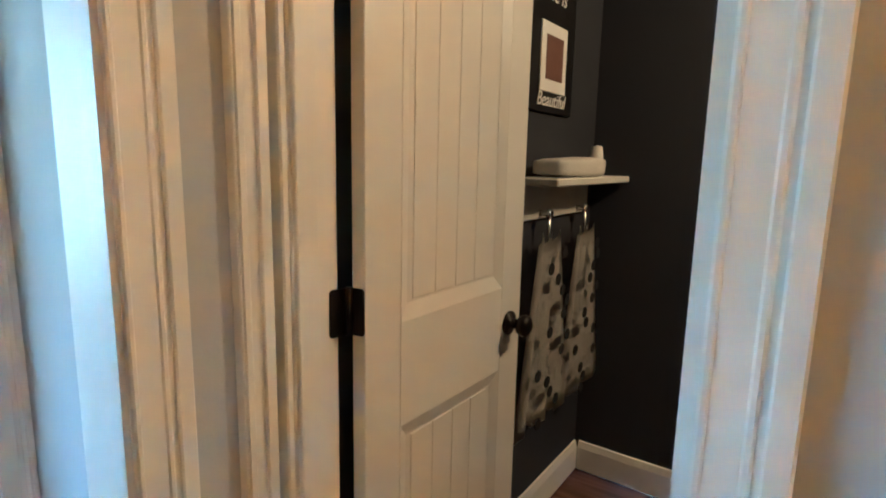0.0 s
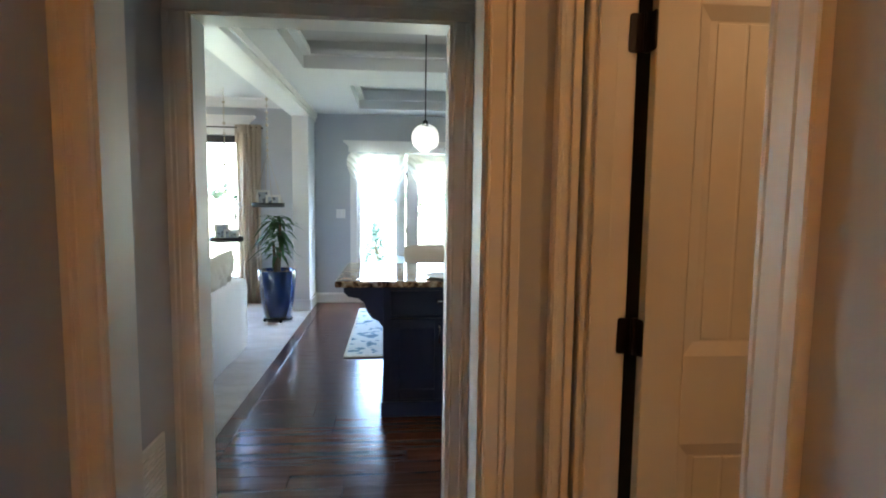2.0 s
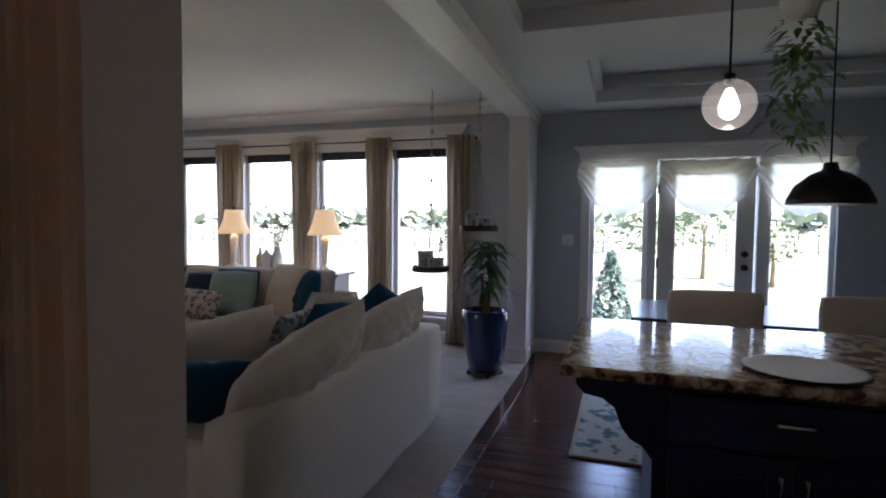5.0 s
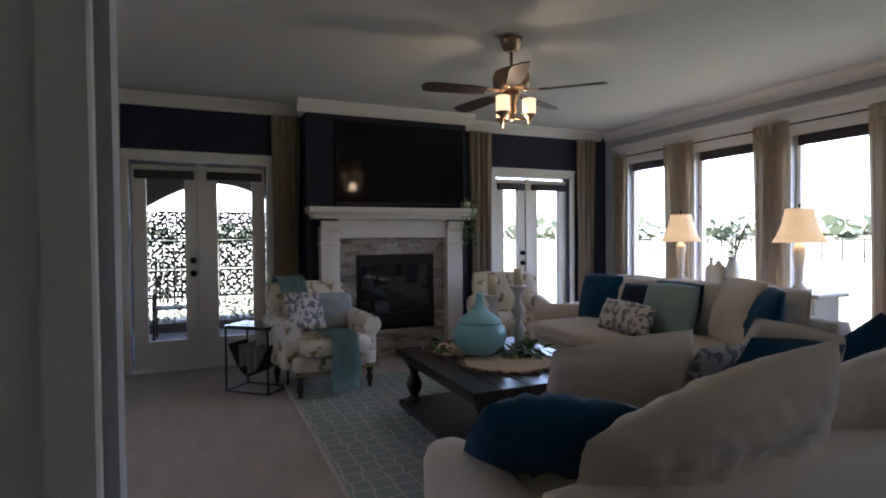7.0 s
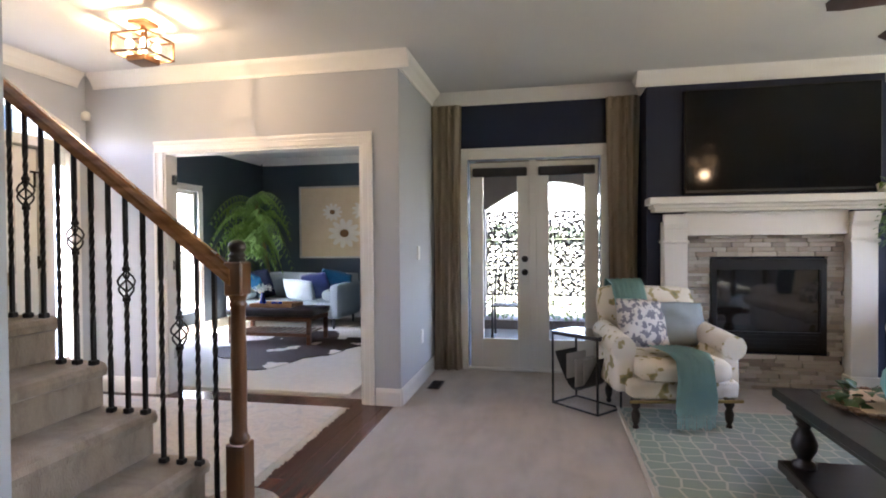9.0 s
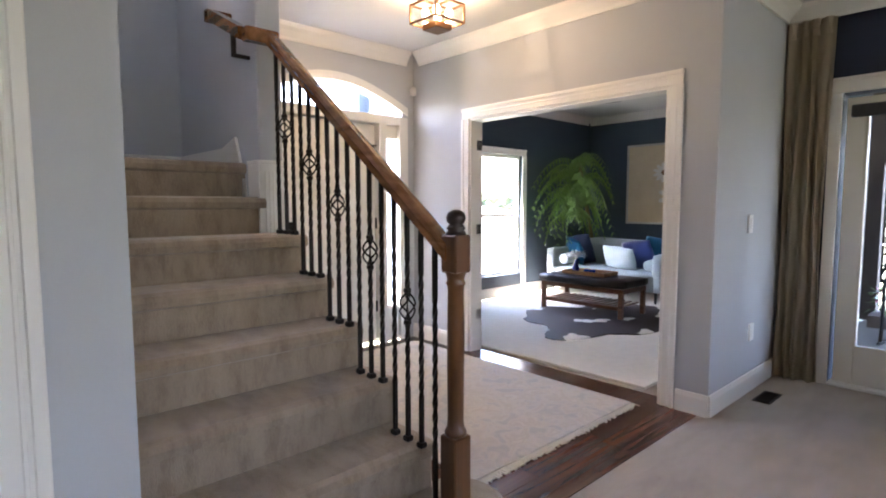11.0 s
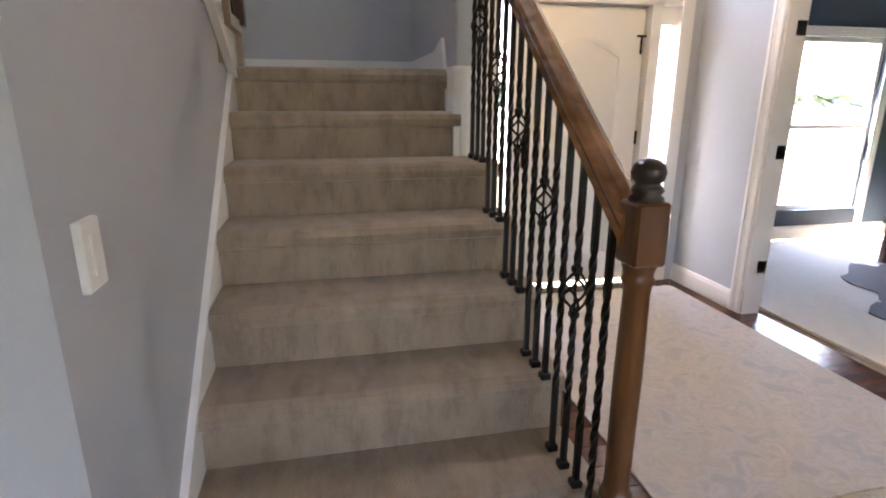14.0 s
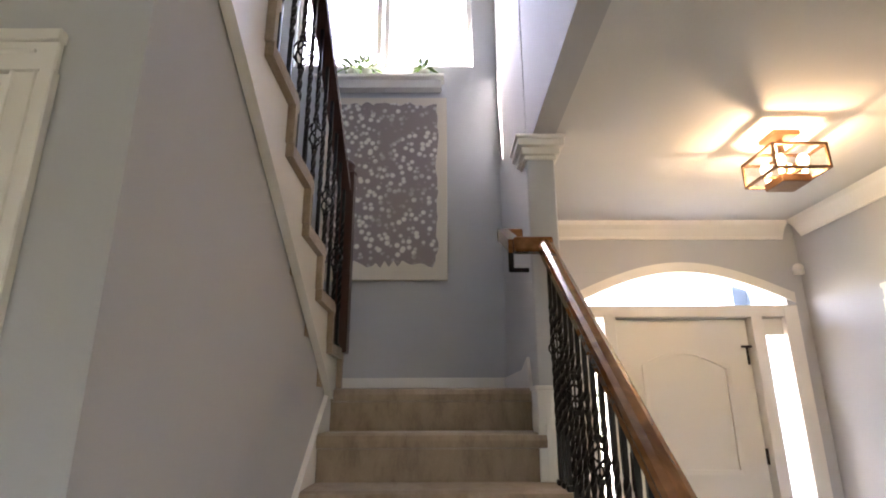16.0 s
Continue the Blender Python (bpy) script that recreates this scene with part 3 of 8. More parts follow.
def basket_mesh(bm, x, y, z):
    for k in range(4):
        pts = []
        for i in range(9):
            f = i / 8
            a = k * math.pi / 2 + f * math.pi * 1.1
            r = 0.004 + 0.030 * math.sin(math.pi * f)
            pts.append((x + r * math.cos(a), y + r * math.sin(a), z - 0.058 + 0.116 * f))
        tube(bm, pts, 0.0042, 5)
    for s in (-1, 1):
        bx(bm, x - 0.012, y - 0.012, z + s * 0.062 - 0.009, x + 0.012, y + 0.012, z + s * 0.062 + 0.009, bevel=0.003)


rail_z = lambda y: 1.177 + (-0.87 - y) * 0.757
BXX = -2.844
ys = [(-0.875, 1)]
for k in range(2, 7):
    c = -0.79 - RUN * (k - 1)
    ys += [(c + RUN / 3, k), (c, k), (c - RUN / 3, k)]
for i, (y, k) in enumerate(ys):
    middle = i > 0 and (i - 1) % 3 == 1
    bm = bmesh.new()
    z0 = RISE * k
    bz = z0 + 0.53 if middle else None
    twisted(bm, BXX, y, z0, rail_z(y), bz)
    b = part("baluster", bm, IRON, rail)
    if middle:
        bm = bmesh.new()
        basket_mesh(bm, BXX, y, bz)
        part("basket", bm, IRON, b)
bm = bmesh.new()
prof = [(-0.032, -0.02), (-0.03, 0.005), (-0.034, 0.02), (-0.028, 0.038), (-0.012, 0.048), (0.012, 0.048), (0.028, 0.038), (0.034, 0.02), (0.03, 0.005), (0.032, -0.02)]
ends = [(-0.79, rail_z(-0.79) + 0.01), (-2.13, rail_z(-2.13) + 0.01)]
va = [[bm.verts.new((BXX + p[0], y, z + p[1])) for p in prof] for y, z in ends]
for i in range(len(prof)):
    j = (i + 1) % len(prof)
    bm.faces.new((va[0][i], va[0][j], va[1][j], va[1][i]))
bm.faces.new(va[0][::-1])
bm.faces.new(va[1])
part("handrail", bm, OAK, rail, "varnished brown wooden handrail")
zr = rail_z(-2.13) + 0.02
bm = bmesh.new()
bx(bm, BXX - 0.035, -2.17, zr - 0.035, -2.70, -2.10, zr + 0.035, bevel=0.012, seg=2)
prism(bm, [(-2.15, zr - 0.03), (-2.15, zr + 0.035), (-2.55, zr + 0.22), (-2.60, zr + 0.22), (-2.60, zr + 0.16), (-2.55, zr + 0.155)], "x", -2.735, -2.68)
bx(bm, -2.814, -2.60, zr + 0.155, -2.68, -2.54, zr + 0.22, bevel=0.01, seg=2)
part("rail_return", bm, OAK, rail)
bm = bmesh.new()
bx(bm, -2.81, -2.285, zr - 0.09, -2.70, -2.265, zr - 0.07, bevel=0.004)
bx(bm, -2.72, -2.285, zr - 0.09, -2.695, -2.265, zr + 0.03, bevel=0.004)
part("bracket", bm, BRONZE, rail)

newel = thing("newel_post", (-2.858, -0.782, RISE), "brown wooden newel post with turned dark cap", "newel post")
NX, NY = -2.858, -0.782
bm = bmesh.new()
bx(bm, NX - 0.04, NY - 0.04, 0.17, NX + 0.04, NY + 0.04, 0.485, bevel=0.005)
part("base_block", bm, OAKZ, newel)
bm = bmesh.new()
lathe(bm, [(0.038, 0.485), (0.040, 0.497), (0.036, 0.508), (0.031, 0.515), (0.029, 0.54), (0.031, 0.8), (0.028, 1.0), (0.030, 1.02), (0.036, 1.03), (0.030, 1.04), (0.033, 1.055), (0.037, 1.064), (0.037, 1.07)], NX, NY, 0, 24)
part("shaft", bm, OAKZ, newel)
bm = bmesh.new()
bx(bm, NX - 0.038, NY - 0.038, 1.066, NX + 0.038, NY + 0.038, 1.198, bevel=0.006)
part("top_block", bm, OAKZ, newel)
bm = bmesh.new()
lathe(bm, [(0.036, 1.198), (0.034, 1.206), (0.028, 1.212), (0.034, 1.220), (0.029, 1.228), (0.024, 1.234), (0.032, 1.242), (0.035, 1.256), (0.030, 1.272), (0.017, 1.282), (0.0, 1.285)], NX, NY, 0, 24)
part("cap", bm, mat("cap_dark", (0.03, 0.016, 0.01), 0.3, vary=0.2), newel, "dark turned cap")

# upper flight railing
up = thing("upper_railing", (-1.88, -2.5, 1.7), "shade-darkened handrail and black iron balusters of the upper flight", "railing")
uz = lambda y: zline(y) + 0.98
for j in range(1, 7):
    for f in (0.25, 0.75):
        y = UP_Y + UP_RUN * (j - 1) + UP_RUN * f
        bm = bmesh.new()
        middle = f > 0.5
        bz = UP_Z + UP_RISE * j + 0.42 if middle else None
        twisted(bm, -1.865, y, UP_Z + UP_RISE * j, uz(y), bz)
        b = part("baluster", bm, IRON, up)
        if middle:
            bm = bmesh.new()
            basket_mesh(bm, -1.865, y, bz)
            part("basket", bm, IRON, b)
bm = bmesh.new()
a, c = UP_Y + 0.02, -0.85
va = [[bm.verts.new((-1.865 + p[0], y, uz(y) + p[1])) for p in prof] for y in (a, c)]
for i in range(len(prof)):
    j = (i + 1) % len(prof)
    bm.faces.new((va[0][i], va[0][j], va[1][j], va[1][i]))
bm.faces.new(va[0][::-1])
bm.faces.new(va[1])
# Shade on the upper rail and newel is put into this darker wood colour.
SHADERAIL = mat("rail_shadow_wood", (0.06, 0.022, 0.014), 0.3, bump=0.01)
part("handrail", bm, SHADERAIL, up)
bm = bmesh.new()
bx(bm, -1.912, UP_Y - 0.02, UP_Z + UP_RISE - 0.02, -1.828, UP_Y + 0.064, 2.66, bevel=0.006)
lathe(bm, [(0.05, 2.66), (0.035, 2.68), (0.045, 2.70), (0.03, 2.73), (0.0, 2.74)], -1.87, UP_Y + 0.022, 0, 14)
part("newel", bm, SHADERAIL, up)


# ---- windows ----
def sash(name, axis, u0, u1, z0, z1, c, label, rows=1, fr=0.045, group=""):
    """A window in its opening: frame, sash bars and panes."""
    e = thing(name, (u0, c, z0) if axis == "x" else (c, u0, z0), label, "window", group, kind="structure")
    def put(bm, a0, a1, w0, w1, d=0.03):
        if axis == "x":
            bx(bm, a0, c - d, w0, a1, c + d, w1, bevel=0.003)
        else:
            bx(bm, c - d, a0, w0, c + d, a1, w1, bevel=0.003)
    bm = bmesh.new()
    put(bm, u0, u0 + fr, z0, z1)
    put(bm, u1 - fr, u1, z0, z1)
    put(bm, u0 + fr, u1 - fr, z0, z0 + fr * 1.2)
    put(bm, u0 + fr, u1 - fr, z1 - fr, z1)
    for r in range(1, rows):
        zz = z0 + (z1 - z0) * r / rows
        put(bm, u0 + fr, u1 - fr, zz - 0.02, zz + 0.02, 0.02)
    part("window_frame", bm, TRIM, e)
    for r in range(rows):
        a = z0 + (z1 - z0) * r / rows + 0.02
        b = z0 + (z1 - z0) * (r + 1) / rows - 0.02
        bm = bmesh.new()
        put(bm, u0 + fr * 0.8, u1 - fr * 0.8, a, b, 0.003)
        p = part("pane", bm, GLASS, e)
        p.visible_shadow = False
    return e


SHADE = mat("shade_fabric_dark", (0.05, 0.05, 0.055), 0.9, bump=0.1)
for i, (a, b) in enumerate(WINX):
    w = sash("window_%d" % (i + 1), "x", a, b, WZ0, WZ1, 5.50, "tall white-framed window with a rolled dark shade", 1)
    boxes("shade_roll", SHADE, w, (a + 0.03, 5.44, WZ1 - 0.10, b - 0.03, 5.468, WZ1 - 0.005), label="rolled dark shade", bevel=0.008)
    boxes("window_sill", TRIM, w, (a - 0.05, 5.37, WZ0 - 0.035, b + 0.05, 5.47, WZ0), bevel=0.006)
    boxes("side_casing", TRIM, w, (a - 0.075, 5.40, WZ0, a, 5.42, WZ1), (b, 5.40, WZ0, b + 0.075, 5.42, WZ1))
bm = bmesh.new()
for o, z0, z1 in ((0.022, WZ1, 2.40), (0.035, 2.40, 2.415), (0.05, 2.415, 2.44), (0.075, 2.44, 2.46), (0.10, 2.46, 2.49)):
    bx(bm, -5.88 - o, 5.42 - o, z0, -1.76 + o, 5.42, z1, bevel=0.002)
structure("window_header", bm, TRIM, "white moulded header above the windows", "trim")
sash("window_5", "x", -0.34, 0.23, 0.28, 2.03, 5.50, "tall white-framed side window", 1)
sash("window_6", "x", 1.30, 1.87, 0.28, 2.03, 5.50, "tall white-framed side window", 1)
sash("window_7", "x", -7.75, -6.65, 0.30, 2.0, -4.52, "white double-hung study window", 2)
sash("window_8", "x", -2.63, -1.91, 4.05, 5.05, -3.58, "white stairwell window", 1)
sash("window_9", "x", -1.89, -1.2, 4.05, 5.05, -3.58, "white stairwell window", 1)
casing("casing_study_window", "x", -7.75, -6.65, 2.0, -4.45, 1)
bm = bmesh.new()
for o, z0, z1 in ((0.022, 2.05, 2.13), (0.035, 2.13, 2.15), (0.06, 2.15, 2.175), (0.085, 2.175, 2.20)):
    bx(bm, -0.43 - o, 5.42 - o, z0, 1.96 + o, 5.42, z1, bevel=0.002)
bx(bm, -0.43, 5.398, 0, -0.34, 5.42, 2.05)
bx(bm, 0.23, 5.398, 0, 0.31, 5.42, 2.05)
bx(bm, 1.22, 5.398, 0, 1.30, 5.42, 2.05)
bx(bm, -0.34, 5.40, 0, 0.23, 5.42, 0.28)
structure("kitchen_door_header", bm, TRIM, "white moulded frame round the kitchen door", "trim")


# ---- doors ----
def glazed_leaf(e, axis, u0, u1, c, z1, glass_z0=0.30, st=0.115, name="door_leaf"):
    def put(bm, a0, a1, w0, w1, d=0.021):
        if axis == "y":
            bx(bm, c - d, a0, w0, c + d, a1, w1, bevel=0.003)
        else:
            bx(bm, a0, c - d, w0, a1, c + d, w1, bevel=0.003)
    bm = bmesh.new()
    put(bm, u0, u0 + st, 0.02, z1)
    put(bm, u1 - st, u1, 0.02, z1)
    put(bm, u0 + st, u1 - st, 0.02, glass_z0)
    put(bm, u0 + st, u1 - st, z1 - st, z1)
    for s in (u0 + st - 0.004, u1 - st - 0.012):
        put(bm, s, s + 0.016, glass_z0, z1 - st, 0.026)
    leaf = part(name, bm, DOORW, e)
    bm = bmesh.new()
    put(bm, u0 + st, u1 - st, glass_z0, z1 - st, 0.003)
    p = part("pane", bm, GLASS, leaf)
    p.visible_shadow = False
    return leaf


def round_knob(parent, x, y, z, axis, sign, r=0.027):
    bm = bmesh.new()
    prof = [(0.032, 0), (0.032, 0.006), (0.012, 0.01), (0.011, 0.03), (0.022, 0.034), (r, 0.046), (r * 0.95, 0.058), (0.016, 0.066), (0, 0.067)]
    lathe(bm, prof, 0, 0, 0, 18)
    m = {"x": Matrix.Rotation(math.pi / 2 * sign, 4, "Y"), "y": Matrix.Rotation(-math.pi / 2 * sign, 4, "X")}[axis]
    bmesh.ops.transform(bm, matrix=Matrix.Translation((x, y, z)) @ m, verts=bm.verts)
    return part("knob", bm, BRONZE, parent, "dark bronze knob")


def french(name, u0, u1, label, mid):
    e = thing(name, (-6.28, u0, 0), label, "door", "glazed porch doors", kind="structure")
    a = glazed_leaf(e, "y", u0 + 0.02, mid - 0.02, -6.27, 2.04)
    b = glazed_leaf(e, "y", mid + 0.03, u1 - 0.02, -6.27, 2.04)
    boxes("astragal", DOORW, e, (-6.255, mid - 0.03, 0.02, -6.235, mid + 0.04, 2.05), bevel=0.004)
    boxes("threshold", TRIM, e, (-6.36, u0, 0.0, -6.18, u1, 0.02), bevel=0.004)
    for z in (1.09, 0.96):
        round_knob(a, -6.249, mid - 0.075, z, "x", 1)
    for l, (s0, s1) in ((a, (u0 + 0.05, mid - 0.05)), (b, (mid + 0.06, u1 - 0.05))):
        boxes("shade_roll", SHADE, l, (-6.247, s0, 1.90, -6.195, s1, 1.985), label="rolled dark grey shade", bevel=0.012, seg=2)
    bm = bmesh.new()
    bx(bm, -6.2, u0 - 0.07, 0, -6.18, u0, 2.07)
    bx(bm, -6.2, u1, 0, -6.18, u1 + 0.07, 2.07)
    bx(bm, -6.2, u0 - 0.07, 2.07, -6.175, u1 + 0.07, 2.17, bevel=0.004)
    bx(bm, -6.2, u0 - 0.08, 2.15, -6.165, u1 + 0.08, 2.175, bevel=0.004)
    part("door_casing", bm, TRIM, e)
    return e


french("door_1", -0.36, 0.91, "pair of white glazed doors to the porch", 0.27)
french("door_2", 3.66, 4.80, "pair of white glazed doors beside the windows", 4.16)
e = thing("door_3", (0.31, 5.5, 0), "white glazed kitchen door to the yard", "door", kind="structure")
leaf = glazed_leaf(e, "x", 0.33, 1.20, 5.46, 2.04, 0.62, 0.15)
for z in (1.11, 0.98):
    round_knob(leaf, 1.12, 5.44, z, "y", -1)
boxes("hinge", BRONZE, leaf, (0.318, 5.43, 1.70, 0.338, 5.445, 1.80), (0.318, 5.43, 0.95, 0.338, 5.445, 1.05))


def panel_door(name, label, w, h, m, panels, knob_u, groove=True, opened=False, hinges=(), knob_z=0.94):
    """A moulded two-panel door in the xz plane, front towards -y, hinge at u = 0; m sets it."""
    e = thing(name, (0, 0, 0), label, "door", kind="structure")
    e.location = m.translation
    T = m
    def fin(bm):
        bmesh.ops.transform(bm, matrix=T, verts=bm.verts)
        return bm
    bm = bmesh.new()
    t = 0.0175
    us = [0, 0.105, w - 0.105, w]
    bx(bm, 0, -t, 0.012, us[1], t, h, bevel=0.002)
    bx(bm, us[2], -t, 0.012, w, t, h, bevel=0.002)
    zs = [0.012] + [z for p in panels for z in p] + [h]
    for a, b in zip(zs[::2], zs[1::2]):
        bx(bm, us[1], -t, a, us[2], t, b)
    part("frame", fin(bm), DOORW, e)
    for a, b in panels:
        bm = bmesh.new()
        bx(bm, us[1], -0.006, a, us[2], 0.006, b)
        for s in (-1, 1):
            for q in ([(us[1], s * t), (us[1] + 0.03, s * 0.007), (us[1], s * 0.004)], [(us[2], s * t), (us[2] - 0.03, s * 0.007), (us[2], s * 0.004)]):
                prism(bm, q, "z", a, b)
            for q in ([(s * t, a), (s * 0.007, a + 0.035), (s * 0.004, a)], [(s * t, b), (s * 0.007, b - 0.035), (s * 0.004, b)]):
                prism(bm, q, "x", us[1], us[2])
        if groove:
            n = 4
            for i in range(n):
                u = us[1] + 0.045 + (us[2] - us[1] - 0.09) * i / n
                bx(bm, u + 0.003, -0.0078, a + 0.04, u + (us[2] - us[1] - 0.09) / n - 0.003, 0.0078, b - 0.04, bevel=0.0017)
        part("panel", fin(bm), DOORW, e)
    bm = bmesh.new()
    for s in (-1, 1):
        b2 = bmesh.new()
        lathe(b2, [(0.033, 0), (0.033, 0.006), (0.013, 0.01), (0.012, 0.03), (0.024, 0.034), (0.030, 0.046), (0.028, 0.058), (0.016, 0.066), (0, 0.067)], 0, 0, 0, 20)
        bmesh.ops.transform(b2, matrix=Matrix.Translation((knob_u, s * t, knob_z)) @ Matrix.Rotation(-s * math.pi / 2, 4, "X"), verts=b2.verts)
        me = bpy.data.meshes.new("tmp")
        b2.to_mesh(me)
        b2.free()
        bm.from_mesh(me)
        bpy.data.meshes.remove(me)
    part("knob", fin(bm), BRONZE, e, "dark bronze knob")
    for z in hinges:
        bm = bmesh.new()
        if opened:
            for flip in (0, 1):
                out = []
                for k in range(16):
                    a = math.pi / 2 * (k // 4) + math.pi / 6 * (k % 4)
                    out.append((math.cos(a) * 0.009 + (0.010 if math.cos(a + 0.01) > 0 else -0.010), math.sin(a) * 0.009 + (0.038 if math.sin(a + 0.01) > 0 else -0.038)))
                if flip:
                    prism(bm, [(p[0] + 0.001, p[1] + z) for p in out], "x", -0.004, -0.0005)
                else:
                    prism(bm, [(p[0] - 0.033, p[1] + z) for p in out], "y", 0.0215, 0.0245)
            tube(bm, [(-0.008, 0.016, z - 0.048), (-0.008, 0.016, z + 0.048)], 0.007, 8)
            bx(bm, -0.018, 0.0165, z - 0.046, -0.002, 0.0225, z + 0.046)
        else:
            bx(bm, -0.036, -t - 0.004, z - 0.045, 0.034, -t - 0.0005, z + 0.045, bevel=0.0015)
            tube(bm, [(-0.003, -t - 0.004, z - 0.046), (-0.003, -t - 0.004, z + 0.046)], 0.006, 8)
        part("hinge", fin(bm), BRONZE, e, "dark bronze hinge")
    return e


panel_door("bath_door", "white two-panel door standing open into the dark bathroom", 0.617, 2.02, Matrix.Translation((0.794, -0.714, 0)) @ Matrix.Rotation(radians(-1), 4, "Z"), [(0.22, 0.815), (1.045, 1.90)], 0.556, True, opened=True, hinges=(0.33, 1.088, 1.84))
panel_door("closet_door", "white closed closet door with panels", 0.638, 2.00, Matrix.Translation((-0.94, -0.70, 0)) @ Matrix.Rotation(math.pi, 4, "Z"), [(0.20, 0.78), (1.02, 1.86)], 0.598, False, knob_z=0.90)
panel_door("hall_door", "closed white two-panel hall door", 0.67, 2.02, Matrix.Translation((-0.665, -1.11, 0)) @ Matrix.Rotation(-math.pi / 2, 4, "Z"), [(0.22, 0.80), (1.00, 1.90)], 0.61, True, hinges=(0.33, 1.085, 1.70))
# front door with arched light and side light
fd = thing("door_4", (-4.1, -3.6, 0), "white arched-panel front door with transom and side lights", "door", kind="structure")
FX0, FX1 = -4.56, -3.64
bm = bmesh.new()
bx(bm, FX0, -3.60, 0.02, FX1, -3.555, 2.03, bevel=0.003)
part("door_leaf", bm, DOORW, fd)
# Strips added outside the leaf to block daylight leaking round its edges.
for q in ((FX0 - 0.04, -3.635, 0.02, FX0 + 0.02, -3.602, 2.01), (FX1 - 0.02, -3.635, 0.02, FX1 + 0.04, -3.602, 2.01), (FX0 - 0.04, -3.635, 2.01, FX1 + 0.04, -3.602, 2.07)):
    boxes("door_stop", DOORW, fd, q)
bm = bmesh.new()
def arch_ring(bm, x0, x1, z0, z1, rise, y0, y1, w=0.03, n=14):
    """A raised moulding ring with an arched top."""
    def outline(o):
        pts = [(x0 + o, z0 + o), (x1 - o, z0 + o)]
        for i in range(n + 1):
            u = i / n
            pts.append((x1 - o + (x0 - x1 + 2 * o) * u, z1 - o + rise * math.sin(math.pi * u)))
        return pts
    a, b = outline(0), outline(w)
    va = [[bm.verts.new((p[0], y, p[1])) for p in q] for q, y in ((a, y0), (a, y1), (b, y1 - 0.004), (b, y0))]
    k = len(a)
    for r in range(3):
        for i in range(k):
            j = (i + 1) % k
            bm.faces.new((va[r][i], va[r][j], va[r + 1][j], va[r + 1][i]))
arch_ring(bm, FX0 + 0.16, FX1 - 0.16, 1.02, 1.72, 0.10, -3.556, -3.54)
arch_ring(bm, FX0 + 0.16, FX1 - 0.16, 0.22, 0.86, 0.0, -3.556, -3.54)
part("panel_moulding", bm, DOORW, fd)
bm = bmesh.new()
bx(bm, FX0 - 0.09, -3.62, 0, FX0 - 0.01, -3.49, 2.06, bevel=0.004)
bx(bm, FX1 + 0.01, -3.62, 0, FX1 + 0.09, -3.49, 2.06, bevel=0.004)
bx(bm, -4.90, -3.62, 2.04, -3.36, -3.49, 2.12, bevel=0.004)
bx(bm, -4.90, -3.62, 0, -4.80, -3.485, 2.12, bevel=0.004)
bx(bm, -4.80, -3.60, 0.0, -4.64, -3.53, 0.34)
bx(bm, -4.80, -3.60, 1.92, -4.64, -3.53, 2.05)
bx(bm, -3.46, -3.62, 0, -3.36, -3.49, 2.12, bevel=0.004)
# arched head of the transom
n = 16
pts_o = [(-4.90 + 1.54 * i / n, 2.14 + 0.22 * math.sin(math.pi * i / n)) for i in range(n + 1)]
for (xa, za), (xb, zb) in zip(pts_o, pts_o[1:]):
    prism(bm, [(xa, za), (xb, zb), (xb, zb + 0.07), (xa, za + 0.07)], "y", -3.62, -3.485)
part("door_frame", bm, TRIM, fd)
bm = bmesh.new()
for (xa, za), (xb, zb) in zip(pts_o, pts_o[1:]):
    prism(bm, [(xa, za + 0.06), (xb, zb + 0.06), (xb, 2.44), (xa, 2.44)], "y", -3.655, -3.502)
part("spandrel", bm, WALL, fd)
for a, b, z0, z1 in ((-4.80, -4.645, 0.34, 1.92), (-3.55, -3.46, 0.34, 1.92), (-4.88, -3.38, 2.12, 2.36)):
    bm = bmesh.new()
    bx(bm, a, -3.585, z0, b, -3.58, z1)
    p = part("pane", bm, GLASS, fd)
    p.visible_shadow = False
boxes("latch", BRONZE, fd, (-4.545, -3.553, 1.72, -4.53, -3.54, 1.85), (-4.58, -3.553, 1.835, -4.50, -3.54, 1.85), bevel=0.003)
boxes("lockset", BRONZE, fd, (-3.72, -3.553, 0.92, -3.66, -3.535, 1.16), bevel=0.006)
for z in (0.3, 1.08):
    boxes("hinge", BRONZE, fd, (-4.575, -3.556, z, -4.555, -3.545, z + 0.1))

fd.location.x += 0.055

# study double door leaf, folded back
e = thing("study_door", (-5.07, -2.72, 0), "white study door leaf folded back with dark hinges", "door", kind="structure")
boxes("door_leaf", DOORW, e, (-5.115, -3.48, 0.02, -5.075, -2.77, 2.02), bevel=0.003)
for z in (0.33, 1.085, 1.815):
    boxes("hinge", BRONZE, e, (-5.062, -2.76, z - 0.045, -4.99, -2.722, z + 0.045), bevel=0.002, label="dark bronze hinge")


# ---- curtains ----
CURT = mat("curtain_linen", (0.64, 0.55, 0.42), 0.9, vary=0.08, bump=0.12, fine=300, stretch=(1, 1, 0.2))
nd, lk, b = nodes_of(CURT)
tl, mx = nd.new("ShaderNodeBsdfTranslucent"), nd.new("ShaderNodeMixShader")
tl.inputs["Color"].default_value = (0.62, 0.52, 0.42, 1)
mx.inputs["Fac"].default_value = 0.35
lk.new(b.outputs[0], mx.inputs[1])
lk.new(tl.outputs[0], mx.inputs[2])
lk.new(mx.outputs[0], nd["Material Output"].inputs["Surface"])


